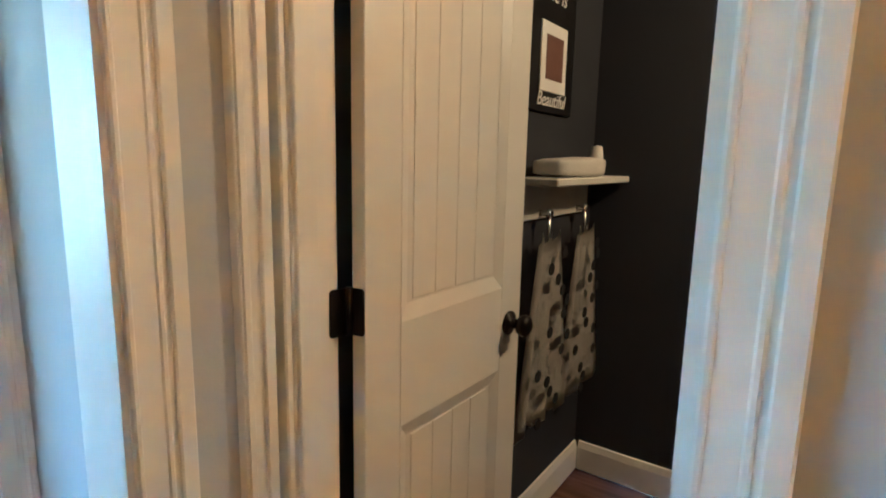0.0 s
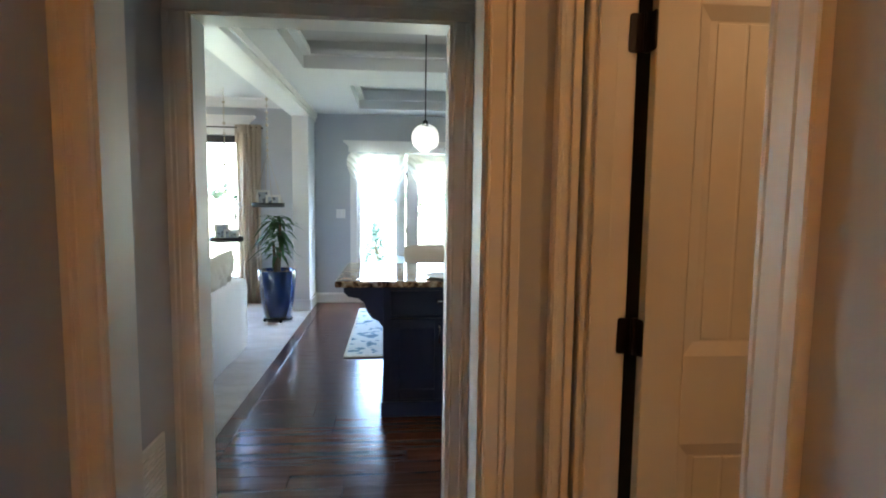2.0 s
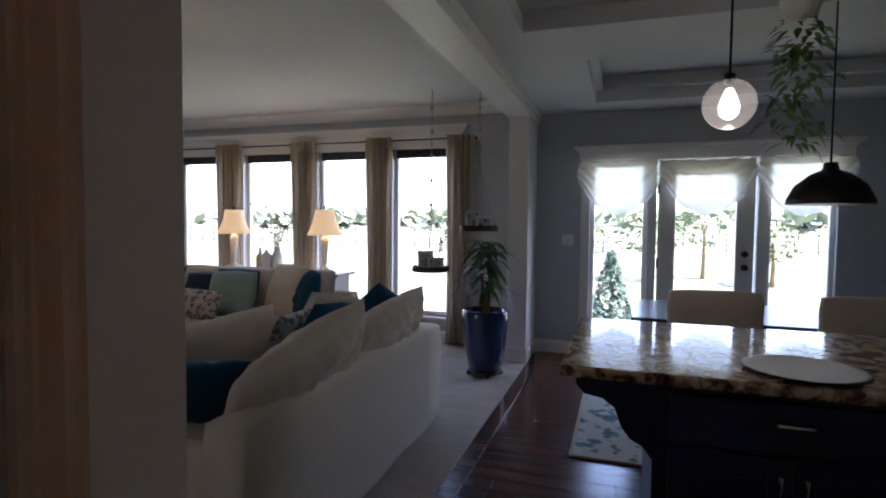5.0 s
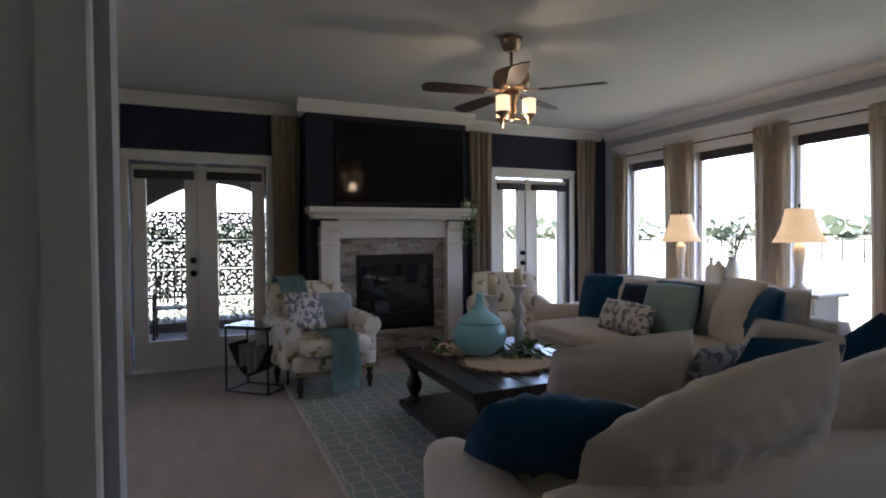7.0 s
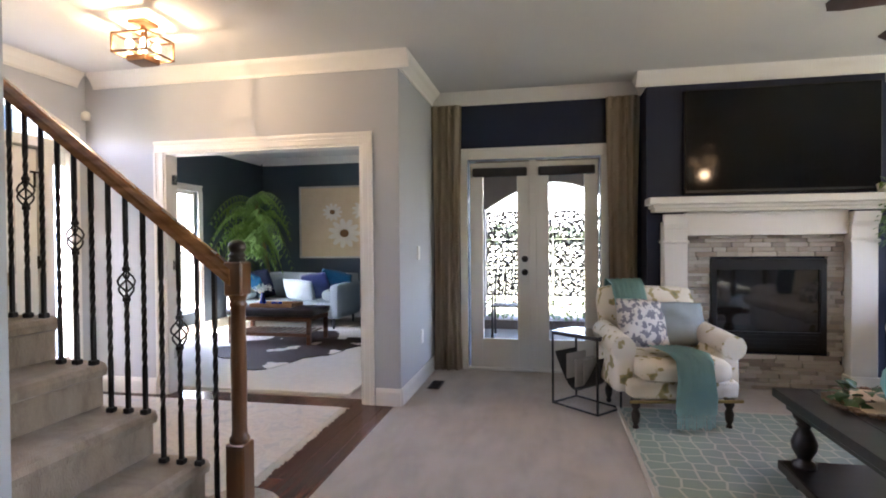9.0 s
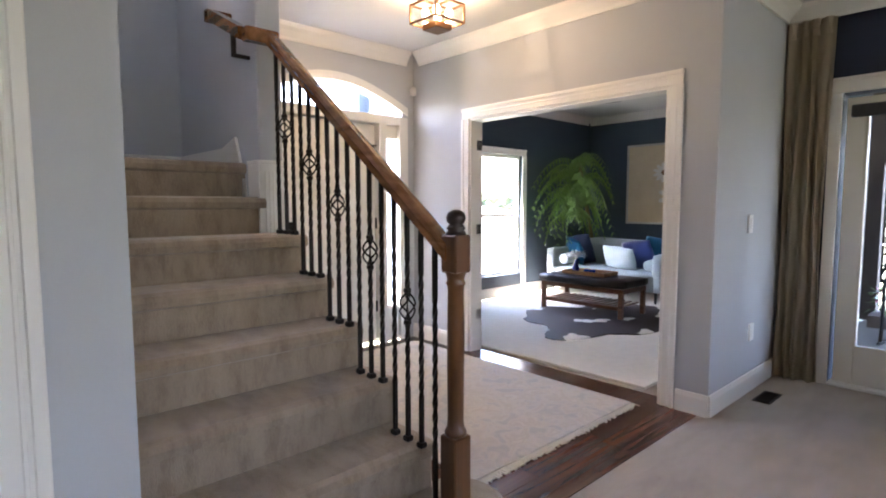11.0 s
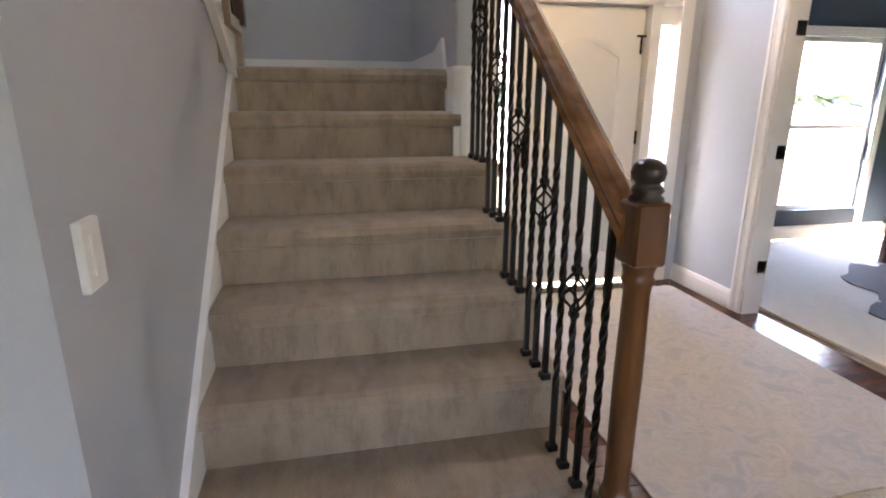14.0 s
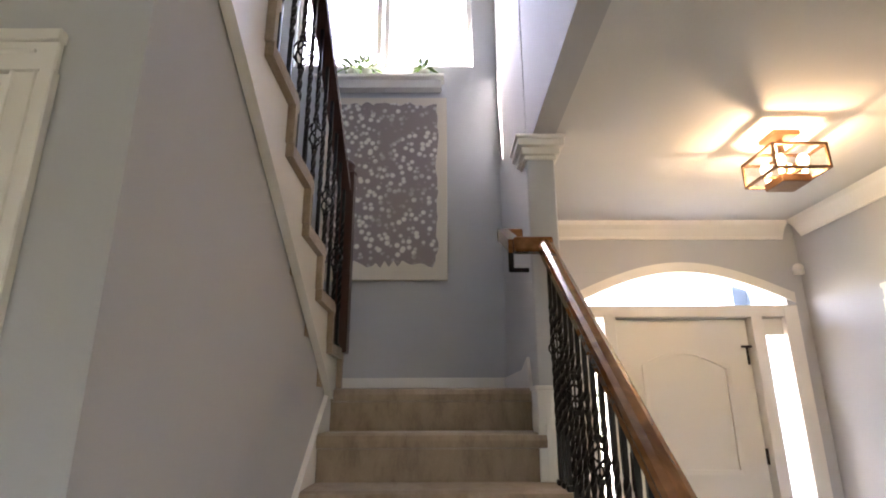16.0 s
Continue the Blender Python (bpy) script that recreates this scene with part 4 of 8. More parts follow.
def curtain(at, axis, w, h, folds, label, depth=0.045, seed=0, gap=0.0):
    """A pleated drop hanging from a rod, gathered at the top."""
    rnd = random.Random(seed)
    e = thing("curtain", at, label, "curtain", "living room curtains")
    bm = bmesh.new()
    nu, nz = folds * 8, 14
    ph = [rnd.uniform(-0.5, 0.5) for _ in range(nz + 1)]
    grid = []
    for i in range(nu + 1):
        col = []
        for j in range(nz + 1):
            u, v = i / nu, j / nz
            amp = depth * (0.55 + 0.45 * (1 - v)) * (0.8 + 0.3 * math.sin(i * 0.7 + seed))
            off = amp * math.sin(2 * math.pi * folds * u + 0.35 * math.sin(3 * v + seed)) + 0.008 * noise.noise(Vector((u * 6, v * 3, seed)))
            s = (u - 0.5) * w * (1 - 0.10 * math.sin(math.pi * v) * 0.6) + 0.01 * math.sin(5 * v + 9 * u)
            z = v * h
            p = (at[0] + s, at[1] + off, at[2] + z) if axis == "x" else (at[0] + off, at[1] + s, at[2] + z)
            col.append(bm.verts.new(p))
        grid.append(col)
    for i in range(nu):
        for j in range(nz):
            f = bm.faces.new((grid[i][j], grid[i + 1][j], grid[i + 1][j + 1], grid[i][j + 1]))
            f.smooth = True
    bmesh.ops.solidify(bm, geom=bm.faces[:], thickness=0.003)
    part("cloth", bm, CURT, e)
    bm = bmesh.new()
    for i in range(folds):
        s = (i + 0.5) / folds * w - w / 2
        p = (at[0] + s, at[1], at[2] + h - 0.06) if axis == "x" else (at[0], at[1] + s, at[2] + h - 0.06)
        lathe(bm, [(0.02, -0.05), (0.012, 0.0), (0.022, 0.06)], *p, 8)
    part("pinch_pleat", bm, CURT, e)
    return e


for y0, y1, sd in ((-0.69, -0.41, 1), (0.96, 1.24, 2), (3.27, 3.57, 3), (4.87, 5.17, 4)):
    curtain((-6.12, (y0 + y1) / 2, 0.01), "y", y1 - y0, 2.58, 4, "cream linen curtain beside the porch doors", seed=sd)
for x0, x1, sd in ((-5.93, -5.72, 5), (-5.08, -4.68, 6), (-3.93, -3.58, 7), (-2.90, -2.58, 8), (-1.90, -1.58, 9)):
    curtain(((x0 + x1) / 2, 5.33, 0.01), "x", x1 - x0, 2.36, 5, "cream linen curtain between the tall windows", depth=0.035, seed=sd)
ROD = mat("rod_dark", (0.02, 0.017, 0.015), 0.4, metal=0.7, bump=0)
for x0, x1 in ((-5.95, -4.85), (-4.85, -3.75), (-3.75, -2.72), (-2.72, -1.55)):
    r = thing("curtain_rod", (x0, 5.33, 2.3), "thin dark metal curtain rod on brackets", "curtain rod")
    bm = bmesh.new()
    tube(bm, [(x0 + 0.02, 5.345, 2.335), (x1 - 0.02, 5.345, 2.335)], 0.008, 8)
    part("rod", bm, ROD, r)
    bm = bmesh.new()
    bx(bm, x0 + 0.02, 5.34, 2.325, x0 + 0.035, 5.42, 2.345)
    part("bracket", bm, ROD, r)
    boxes("bracket", ROD, r, (x1 - 0.035, 5.34, 2.325, x1 - 0.02, 5.42, 2.345))

# ---- fireplace ----
bm = bmesh.new()
bx(bm, BX0, BY0, 0, BX1, BY1, CZ)
structure("chimney_breast", bm, NAVY, "navy painted chimney breast", "wall")
BRICK = mat("ledger_stone", (0.52, 0.48, 0.43), 0.85, vary=0.2, scale=12, fine=60, bump=0.25)
nd, lk, b = nodes_of(BRICK)
oi = nd.new("ShaderNodeObjectInfo")
rr = ramp(nd, [(0.0, (0.30, 0.27, 0.24)), (0.3, (0.55, 0.50, 0.45)), (0.6, (0.66, 0.62, 0.57)), (0.8, (0.45, 0.37, 0.30)), (1.0, (0.72, 0.69, 0.66))])
lk.new(oi.outputs["Random"], rr.inputs["Fac"])
nn = nd.new("ShaderNodeTexNoise")
nn.inputs["Scale"].default_value = 18
mm = nd.new("ShaderNodeMix")
mm.data_type, mm.blend_type = "RGBA", "MULTIPLY"
mm.inputs["Factor"].default_value = 0.55
lk.new(rr.outputs["Color"], mm.inputs["A"])
lk.new(nn.outputs["Color"], mm.inputs["B"])
lk.new(mm.outputs["Result"], b.inputs["Base Color"])
fpl = thing("fireplace", (-5.8, 2.18, 0), "white painted mantel fireplace with stacked pale stone", "fireplace")
for a, c in ((1.38, 1.57), (2.79, 2.98)):
    bm = bmesh.new()
    bx(bm, BX1, a, 0, -5.76, c, 1.42, bevel=0.004)
    bx(bm, BX1, a - 0.015, 0, -5.745, c + 0.015, 0.16, bevel=0.004)
    bx(bm, BX1, a - 0.012, 1.235, -5.748, c + 0.012, 1.26, bevel=0.004)
    prism(bm, [(-5.80, 1.36), (-5.76, 1.36), (-5.735, 1.40), (-5.71, 1.48), (-5.80, 1.48)], "y", a, c)
    part("pilaster", bm, TRIM, fpl)
bm = bmesh.new()
bx(bm, BX1, 1.57, 1.30, -5.80, 2.79, 1.50, bevel=0.003)
part("frieze", bm, TRIM, fpl)
bm = bmesh.new()
bx(bm, BX1, 1.30, 1.50, -5.70, 3.06, 1.53, bevel=0.006)
bx(bm, BX1, 1.28, 1.53, -5.675, 3.08, 1.56, bevel=0.008)
bx(bm, BX1, 1.25, 1.56, -5.64, 3.11, 1.62, bevel=0.006)
part("mantel_shelf", bm, TRIM, fpl)
BLACKM = mat("firebox_black", (0.012, 0.012, 0.013), 0.4, metal=0.3, bump=0.02)
bm = bmesh.new()
F0, F1, FZ0, FZ1 = 1.775, 2.655, 0.32, 1.10
bx(bm, -5.93, F0, FZ0, -5.845, F0 + 0.045, FZ1)
bx(bm, -5.93, F1 - 0.045, FZ0, -5.845, F1, FZ1)
bx(bm, -5.93, F0 + 0.045, FZ1 - 0.09, -5.845, F1 - 0.045, FZ1)
bx(bm, -5.93, F0 + 0.045, FZ0, -5.845, F1 - 0.045, FZ0 + 0.17)
bx(bm, -5.96, F0, FZ0, -5.93, F1, FZ1)
firebox = part("firebox", bm, BLACKM, fpl, "black metal firebox surround")
for i in range(4):
    boxes("louver", BLACKM, firebox, (-5.846, F0 + 0.06, FZ0 + 0.02 + i * 0.036, -5.838, F1 - 0.06, FZ0 + 0.04 + i * 0.036), bevel=0.002)
bm = bmesh.new()
bx(bm, -5.872, F0 + 0.045, FZ0 + 0.17, -5.868, F1 - 0.045, FZ1 - 0.09)
MIRR = mat("firebox_glass", (0.02, 0.02, 0.022), 0.04, spec=1.0, bump=0, vary=0.0)
part("firebox_glass", bm, MIRR, fpl, "dark reflective glass")
# stacked stone, course by course
rnd = random.Random(4)
z = 0.005
while z < 1.30:
    hh = rnd.choice((0.026, 0.032, 0.04))
    y = 1.575
    while y < 2.785:
        ww = min(rnd.uniform(0.07, 0.22), 2.788 - y)
        if ww < 0.03:
            break
        cuts = [(y, y + ww)]
        if z + hh > FZ0 - 0.005 and z < FZ1:
            cuts = []
            if y < F0 - 0.01:
                cuts.append((y, min(y + ww, F0 - 0.004)))
            if y + ww > F1 + 0.01:
                cuts.append((max(y, F1 + 0.004), y + ww))
        for a, c in cuts:
            if c - a > 0.02:
                bm = bmesh.new()
                bx(bm, BX1, a + 0.0015, z + 0.001, BX1 + 0.028 + rnd.random() * 0.022, c - 0.0015, min(z + hh, 1.30) - 0.001, bevel=0.003)
                part("stone", bm, BRICK, fpl)
        y += ww
    z += hh

tv = thing("television", (-5.86, 2.3, 1.65), "large black flat television above the mantel", "television")
boxes("body", BLACKM, tv, (-5.90, 1.57, 1.655, -5.845, 3.05, 2.535), bevel=0.006)
SCREEN = mat("tv_screen", (0.006, 0.006, 0.007), 0.08, spec=0.2, bump=0, vary=0)
boxes("screen", SCREEN, tv, (-5.846, 1.58, 1.685, -5.843, 3.04, 2.525))

# ---- cloth and furniture materials ----
SOFA = mat("slipcover_cotton", (0.66, 0.57, 0.46), 0.92, vary=0.07, scale=5, bump=0.1, fine=220, sheen=0.2)
TEAL = mat("velvet_teal", (0.005, 0.075, 0.15), 0.9, vary=0.25, scale=9, bump=0.06, sheen=0.1, spec=0.15)
DTEAL = mat("cloth_navy", (0.008, 0.02, 0.06), 0.8, vary=0.2, scale=9, bump=0.06)
MINT = mat("linen_seafoam", (0.30, 0.42, 0.39), 0.9, vary=0.06, bump=0.12, fine=260)
AQUA = mat("throw_aqua", (0.34, 0.58, 0.57), 0.95, vary=0.15, bump=0.25, fine=160)
EBONY = wood("table_ebony", (0.008, 0.006, 0.006), (0.035, 0.028, 0.026), 0.28, "y", 3, by_piece=False)
CREAMP = mat("distressed_cream", (0.66, 0.62, 0.54), 0.5, vary=0.12, scale=14, bump=0.06)


def blotch(name, base, spots, scale=9.0, rough=0.9, lo=0.56, hi=0.60, feature="noise"):
    """A cloth with printed blotches of a second colour."""
    m = mat(name, base, rough, vary=0.03, bump=0.1, fine=240)
    nd, lk, b = nodes_of(m)
    tc = nd.new("ShaderNodeTexCoord")
    n = nd.new("ShaderNodeTexNoise") if feature == "noise" else nd.new("ShaderNodeTexVoronoi")
    n.inputs["Scale"].default_value = scale
    lk.new(tc.outputs["Object"], n.inputs["Vector"])
    r = ramp(nd, [(lo, base), (hi, spots[0])] if len(spots) == 1 else [(lo, base), (hi, spots[0]), (hi + 0.10, spots[1])])
    lk.new(n.outputs["Fac" if feature == "noise" else "Distance"], r.inputs["Fac"])
    lk.new(r.outputs["Color"], b.inputs["Base Color"])
    return m


FLORAL = blotch("floral_linen", (0.72, 0.66, 0.55), [(0.42, 0.34, 0.16), (0.20, 0.20, 0.10)], 11.0, lo=0.57, hi=0.61)
GREYPRINT = blotch("printed_grey", (0.62, 0.58, 0.54), [(0.20, 0.20, 0.23)], 22.0, lo=0.5, hi=0.54)


def rounded(bm, x0, y0, z0, x1, y1, z1, r=0.05, seg=3, puff=0.0, seed=0):
    """An upholstered block with soft edges and slight unevenness."""
    b2 = bmesh.new()
    bx(b2, x0, y0, z0, x1, y1, z1)
    bmesh.ops.subdivide_edges(b2, edges=b2.edges[:], cuts=5, use_grid_fill=True)
    cx, cy, cz = (x0 + x1) / 2, (y0 + y1) / 2, (z0 + z1) / 2
    hx, hy, hz = abs(x1 - x0) / 2, abs(y1 - y0) / 2, abs(z1 - z0) / 2
    for v in b2.verts:
        d = Vector((v.co.x - cx, v.co.y - cy, v.co.z - cz))
        q = Vector((max(0, abs(d.x) - (hx - r)), max(0, abs(d.y) - (hy - r)), max(0, abs(d.z) - (hz - r))))
        if q.length > 1e-6:
            k = min(1.0, r / q.length)
            d = Vector((math.copysign(min(abs(d.x), hx - r) + q.x * k, d.x), math.copysign(min(abs(d.y), hy - r) + q.y * k, d.y), math.copysign(min(abs(d.z), hz - r) + q.z * k, d.z)))
        n = noise.noise(Vector((v.co.x * 3 + seed, v.co.y * 3, v.co.z * 3))) * 0.012
        e = Vector((d.x / max(hx, .01), d.y / max(hy, .01), d.z / max(hz, .01)))
        d += e * (n + puff * (1 - min(1, abs(e.x)) ** 2 * 0.5))
        v.co = Vector((cx, cy, cz)) + d
    for f in b2.faces:
        f.smooth = True
    me = bpy.data.meshes.new("t")
    b2.to_mesh(me)
    b2.free()
    bm.from_mesh(me)
    bpy.data.meshes.remove(me)


def soft(name, parent, material, *args, label="", **kw):
    bm = bmesh.new()
    rounded(bm, *args, **kw)
    return part(name, bm, material, parent, label)


def pillow(name, w, h, d, m, material, label, seed=0, group="sofa pillows", wrinkle=0.010):
    e = thing(name, m.translation, label, "pillow", group)
    bm = bmesh.new()
    cushion(bm, w, h, d, m, 12, seed, wrinkle)
    part("cover", bm, material, e)
    return e


# ---- sofas ----
s1 = thing("sofa", (-1.65, 2.0, 0), "cream slipcovered sofa with its back to the kitchen", "sofa", "slipcovered sofas")
soft("base", s1, SOFA, -2.12, 1.10, 0.03, -1.24, 3.05, 0.42, r=0.05, seed=1)
soft("back", s1, SOFA, -1.40, 1.02, 0.02, -1.17, 3.10, 0.70, r=0.07, seed=2)
for a, c, sd in ((1.00, 1.22, 3), (2.92, 3.12, 4)):
    soft("arm", s1, SOFA, -2.14, a, 0.02, -1.19, c, 0.57, r=0.10, seed=sd)
soft("seat_cushion", s1, SOFA, -2.18, 1.22, 0.40, -1.42, 2.06, 0.53, r=0.06, puff=0.01, seed=5)
soft("seat_cushion", s1, SOFA, -2.18, 2.07, 0.40, -1.42, 2.92, 0.53, r=0.06, puff=0.01, seed=6)


def lean(x, y, z, yaw, tilt, spin=0):
    return Matrix.Translation((x, y, z)) @ Matrix.Rotation(radians(yaw), 4, "Z") @ Matrix.Rotation(radians(tilt), 4, "X") @ Matrix.Rotation(radians(spin), 4, "Y")


for y, sd, sp in ((1.68, 11, -13), (2.50, 12, -8)):
    bm = bmesh.new()
    cushion(bm, 0.96, 0.50, 0.26, lean(-1.44, y, 0.46, 90, 20, sp), 40, sd, 0.016, folds=0.013)
    part("back_cushion", bm, SOFA, s1, "slumped cream back cushion")
pillow("throw_pillow", 0.58, 0.42, 0.24, lean(-1.90, 1.37, 0.50, 70, 46, 8), TEAL, "dark teal velvet pillow against the sofa arm", 21, wrinkle=0.028)
pillow("throw_pillow", 0.70, 0.36, 0.22, lean(-2.00, 1.86, 0.55, 84, 12, -4), SOFA, "cream lumbar pillow on the sofa seat", 22)
pillow("throw_pillow", 0.50, 0.42, 0.16, lean(-1.72, 2.30, 0.53, 80, 22, 8), TEAL, "teal velvet pillow on the sofa seat", 23)
pillow("throw_pillow", 0.46, 0.42, 0.16, lean(-1.90, 2.62, 0.53, 60, 20, 14), SOFA, "small cream pillow leaning in the sofa corner", 24)
pillow("throw_pillow", 0.46, 0.46, 0.16, lean(-1.75, 2.88, 0.53, 40, 20, 40), TEAL, "dark teal pillow standing on one corner", 25)
pillow("throw_pillow", 0.42, 0.36, 0.14, lean(-1.95, 2.30, 0.53, 88, 24, 0), GREYPRINT, "grey printed pillow on the sofa seat", 26)

s2 = thing("sofa", (-3.6, 3.7, 0), "cream slipcovered sofa under the tall windows", "sofa", "slipcovered sofas")
soft("base", s2, SOFA, -4.75, 3.22, 0.03, -2.45, 4.20, 0.40, r=0.05, seed=7)
soft("back", s2, SOFA, -4.80, 4.02, 0.02, -2.40, 4.25, 0.74, r=0.07, seed=8)
for a, c, sd in ((-4.88, -4.62, 9), (-2.58, -2.34, 10)):
    soft("arm", s2, SOFA, a, 3.25, 0.02, c, 4.22, 0.62, r=0.10, seed=sd)
soft("seat_cushion", s2, SOFA, -4.66, 3.10, 0.36, -3.61, 4.02, 0.50, r=0.07, puff=0.015, seed=11)
soft("seat_cushion", s2, SOFA, -3.60, 3.10, 0.36, -2.56, 4.02, 0.50, r=0.07, puff=0.015, seed=12)
for x, sd in ((-4.15, 31), (-3.55, 32), (-2.90, 33)):
    bm = bmesh.new()
    cushion(bm, 0.66, 0.46, 0.24, lean(x, 3.98, 0.48, 0, -12, 0), 12, sd, 0.018)
    part("back_cushion", bm, SOFA, s2, "cream back cushion")
for x, y, w, h, yaw, mt, lab, sd in (
        (-4.40, 3.74, 0.48, 0.46, 12, TEAL, "teal blue velvet pillow on the window sofa", 41),
        (-4.10, 3.84, 0.50, 0.44, 0, SOFA, "cream pillow with a navy band", 42),
        (-3.92, 3.76, 0.42, 0.40, 4, DTEAL, "navy blue pillow on the window sofa", 43),
        (-3.62, 3.86, 0.56, 0.44, -4, TEAL, "teal pillow behind the others", 44),
        (-3.48, 3.66, 0.50, 0.44, 8, MINT, "seafoam linen pillow on the window sofa", 45),
        (-2.98, 3.74, 0.56, 0.52, -22, SOFA, "plump cream pillow on the window sofa", 46),
        (-2.72, 3.66, 0.46, 0.48, -38, TEAL, "teal blue velvet pillow at the sofa arm", 47)):
    pillow("throw_pillow", w, h, 0.17, lean(x, y, 0.49, yaw, -16, 0), mt, lab, sd)
pillow("throw_pillow", 0.54, 0.28, 0.15, lean(-3.72, 3.42, 0.50, 8, -24, 4), GREYPRINT, "grey patterned lumbar pillow in front", 48)

# ---- rugs ----
RUG = mat("rug_sage", (0.40, 0.44, 0.38), 0.95, vary=0.1, bump=0.2, fine=200)
nd, lk, b = nodes_of(RUG)
tc = nd.new("ShaderNodeTexCoord")
vo = nd.new("ShaderNodeTexVoronoi")
vo.feature = "DISTANCE_TO_EDGE"
vo.inputs["Scale"].default_value = 9
vo.inputs["Randomness"].default_value = 0.35
wv = nd.new("ShaderNodeTexChecker")
wv.inputs["Scale"].default_value = 7
lk.new(tc.outputs["Object"], vo.inputs["Vector"])
lk.new(tc.outputs["Object"], wv.inputs["Vector"])
r = ramp(nd, [(0.03, (0.58, 0.58, 0.50)), (0.08, (0.33, 0.40, 0.36))])
lk.new(vo.outputs["Distance"], r.inputs["Fac"])
mx = nd.new("ShaderNodeMix")
mx.data_type, mx.blend_type = "RGBA", "MULTIPLY"
mx.inputs["Factor"].default_value = 0.25
n2 = nd.new("ShaderNodeTexNoise")
n2.inputs["Scale"].default_value = 3
lk.new(r.outputs["Color"], mx.inputs["A"])
lk.new(n2.outputs["Color"], mx.inputs["B"])
lk.new(mx.outputs["Result"], b.inputs["Base Color"])
RUGEDGE = mat("rug_binding", (0.60, 0.55, 0.45), 0.9, bump=0.1)


def rug(name, x0, y0, x1, y1, material, label, edge=None, z=0.0, t=0.012):
    e = thing(name, ((x0 + x1) / 2, (y0 + y1) / 2, z), label, "rug")
    bm = bmesh.new()
    bx(bm, x0, y0, z + 0.001, x1, y1, z + t, bevel=0.004)
    part("surface", bm, material, e)
    if edge:
        boxes("binding", edge, e, (x0 - 0.012, y0 - 0.012, z, x1 + 0.012, y0 + 0.012, z + t + 0.003), (x0 - 0.012, y1 - 0.012, z, x1 + 0.012, y1 + 0.012, z + t + 0.003), (x0 - 0.012, y0 + 0.012, z, x0 + 0.012, y1 - 0.012, z + t + 0.003), (x1 - 0.012, y0 + 0.012, z, x1 + 0.012, y1 - 0.012, z + t + 0.003), bevel=0.003)
    return e


rug("area_rug", -5.15, 0.93, -2.25, 3.45, RUG, "sage green lattice rug with cream binding", RUGEDGE)
FRUG = mat("rug_foyer", (0.60, 0.55, 0.48), 0.95, vary=0.22, scale=5, bump=0.2, fine=120, col2=(0.44, 0.41, 0.39))
nd, lk, b = nodes_of(FRUG)
tc = nd.new("ShaderNodeTexCoord")
vo = nd.new("ShaderNodeTexNoise")
vo.inputs["Scale"].default_value, vo.inputs["Detail"].default_value, vo.inputs["Distortion"].default_value = 9.0, 12, 0.8
lk.new(tc.outputs["Object"], vo.inputs["Vector"])
r = ramp(nd, [(0.36, (0.43, 0.41, 0.38)), (0.50, (0.54, 0.49, 0.43)), (0.58, (0.48, 0.43, 0.37)), (0.68, (0.55, 0.50, 0.44))])
lk.new(vo.outputs["Fac"], r.inputs["Fac"])
lk.new(r.outputs["Color"], b.inputs["Base Color"])
fr = rug("foyer_rug", -4.80, -3.30, -3.32, -1.13, FRUG, "faded cream foyer rug with fringe")
bm = bmesh.new()
rnd = random.Random(8)
x = -4.80
while x < -3.33:
    w = rnd.uniform(0.012, 0.022)
    for y0, s in ((-1.13, 1), (-3.30, -1)):
        yy = y0 + s * rnd.uniform(0.035, 0.06)
        bx(bm, x, min(y0, yy), 0.001, x + w * 0.8, max(y0, yy), 0.006)
    x += w
part("fringe", bm, RUGEDGE, fr, "cream fringe", kind="stuff")
KRUG = blotch("rug_kitchen", (0.55, 0.56, 0.50), [(0.20, 0.30, 0.32), (0.10, 0.16, 0.2)], 9.0, lo=0.55, hi=0.58)
rug("kitchen_rug", -0.27, 2.79, 2.4, 4.9, KRUG, "pale rug with blue-green leaf pattern", RUGEDGE, z=0.002)
SRUG = mat("rug_study", (0.74, 0.69, 0.60), 0.98, vary=0.12, scale=16, bump=0.5, fine=90)
rug("study_rug", -8.9, -4.3, -5.12, -1.2, SRUG, "thick cream wool rug", z=-0.006, t=0.025)
HIDE = blotch("cowhide", (0.035, 0.018, 0.012), [(0.75, 0.70, 0.62)], 2.4, lo=0.60, hi=0.62, rough=0.7)
bm = bmesh.new()
n = 60
top, bot = [], []
for i in range(n):
    a = 2 * math.pi * i / n
    rr_ = 1 + 0.16 * math.sin(4 * a + 0.5) + 0.10 * math.sin(7 * a) + 0.04 * noise.noise(Vector((math.cos(a) * 6, math.sin(a) * 6, 0)))
    top.append(bm.verts.new((-6.95 + 1.0 * rr_ * math.cos(a), -2.62 + 0.78 * rr_ * math.sin(a), 0.028)))
    bot.append(bm.verts.new((-6.95 + 1.0 * rr_ * math.cos(a), -2.62 + 0.78 * rr_ * math.sin(a), 0.020)))
bm.faces.new(top)
bm.faces.new(bot[::-1])
for i in range(n):
    j = (i + 1) % n
    bm.faces.new((bot[i], bot[j], top[j], top[i]))
tagged(part("cowhide_rug", bm, HIDE), "dark brown and white cowhide on the study rug", "rug")

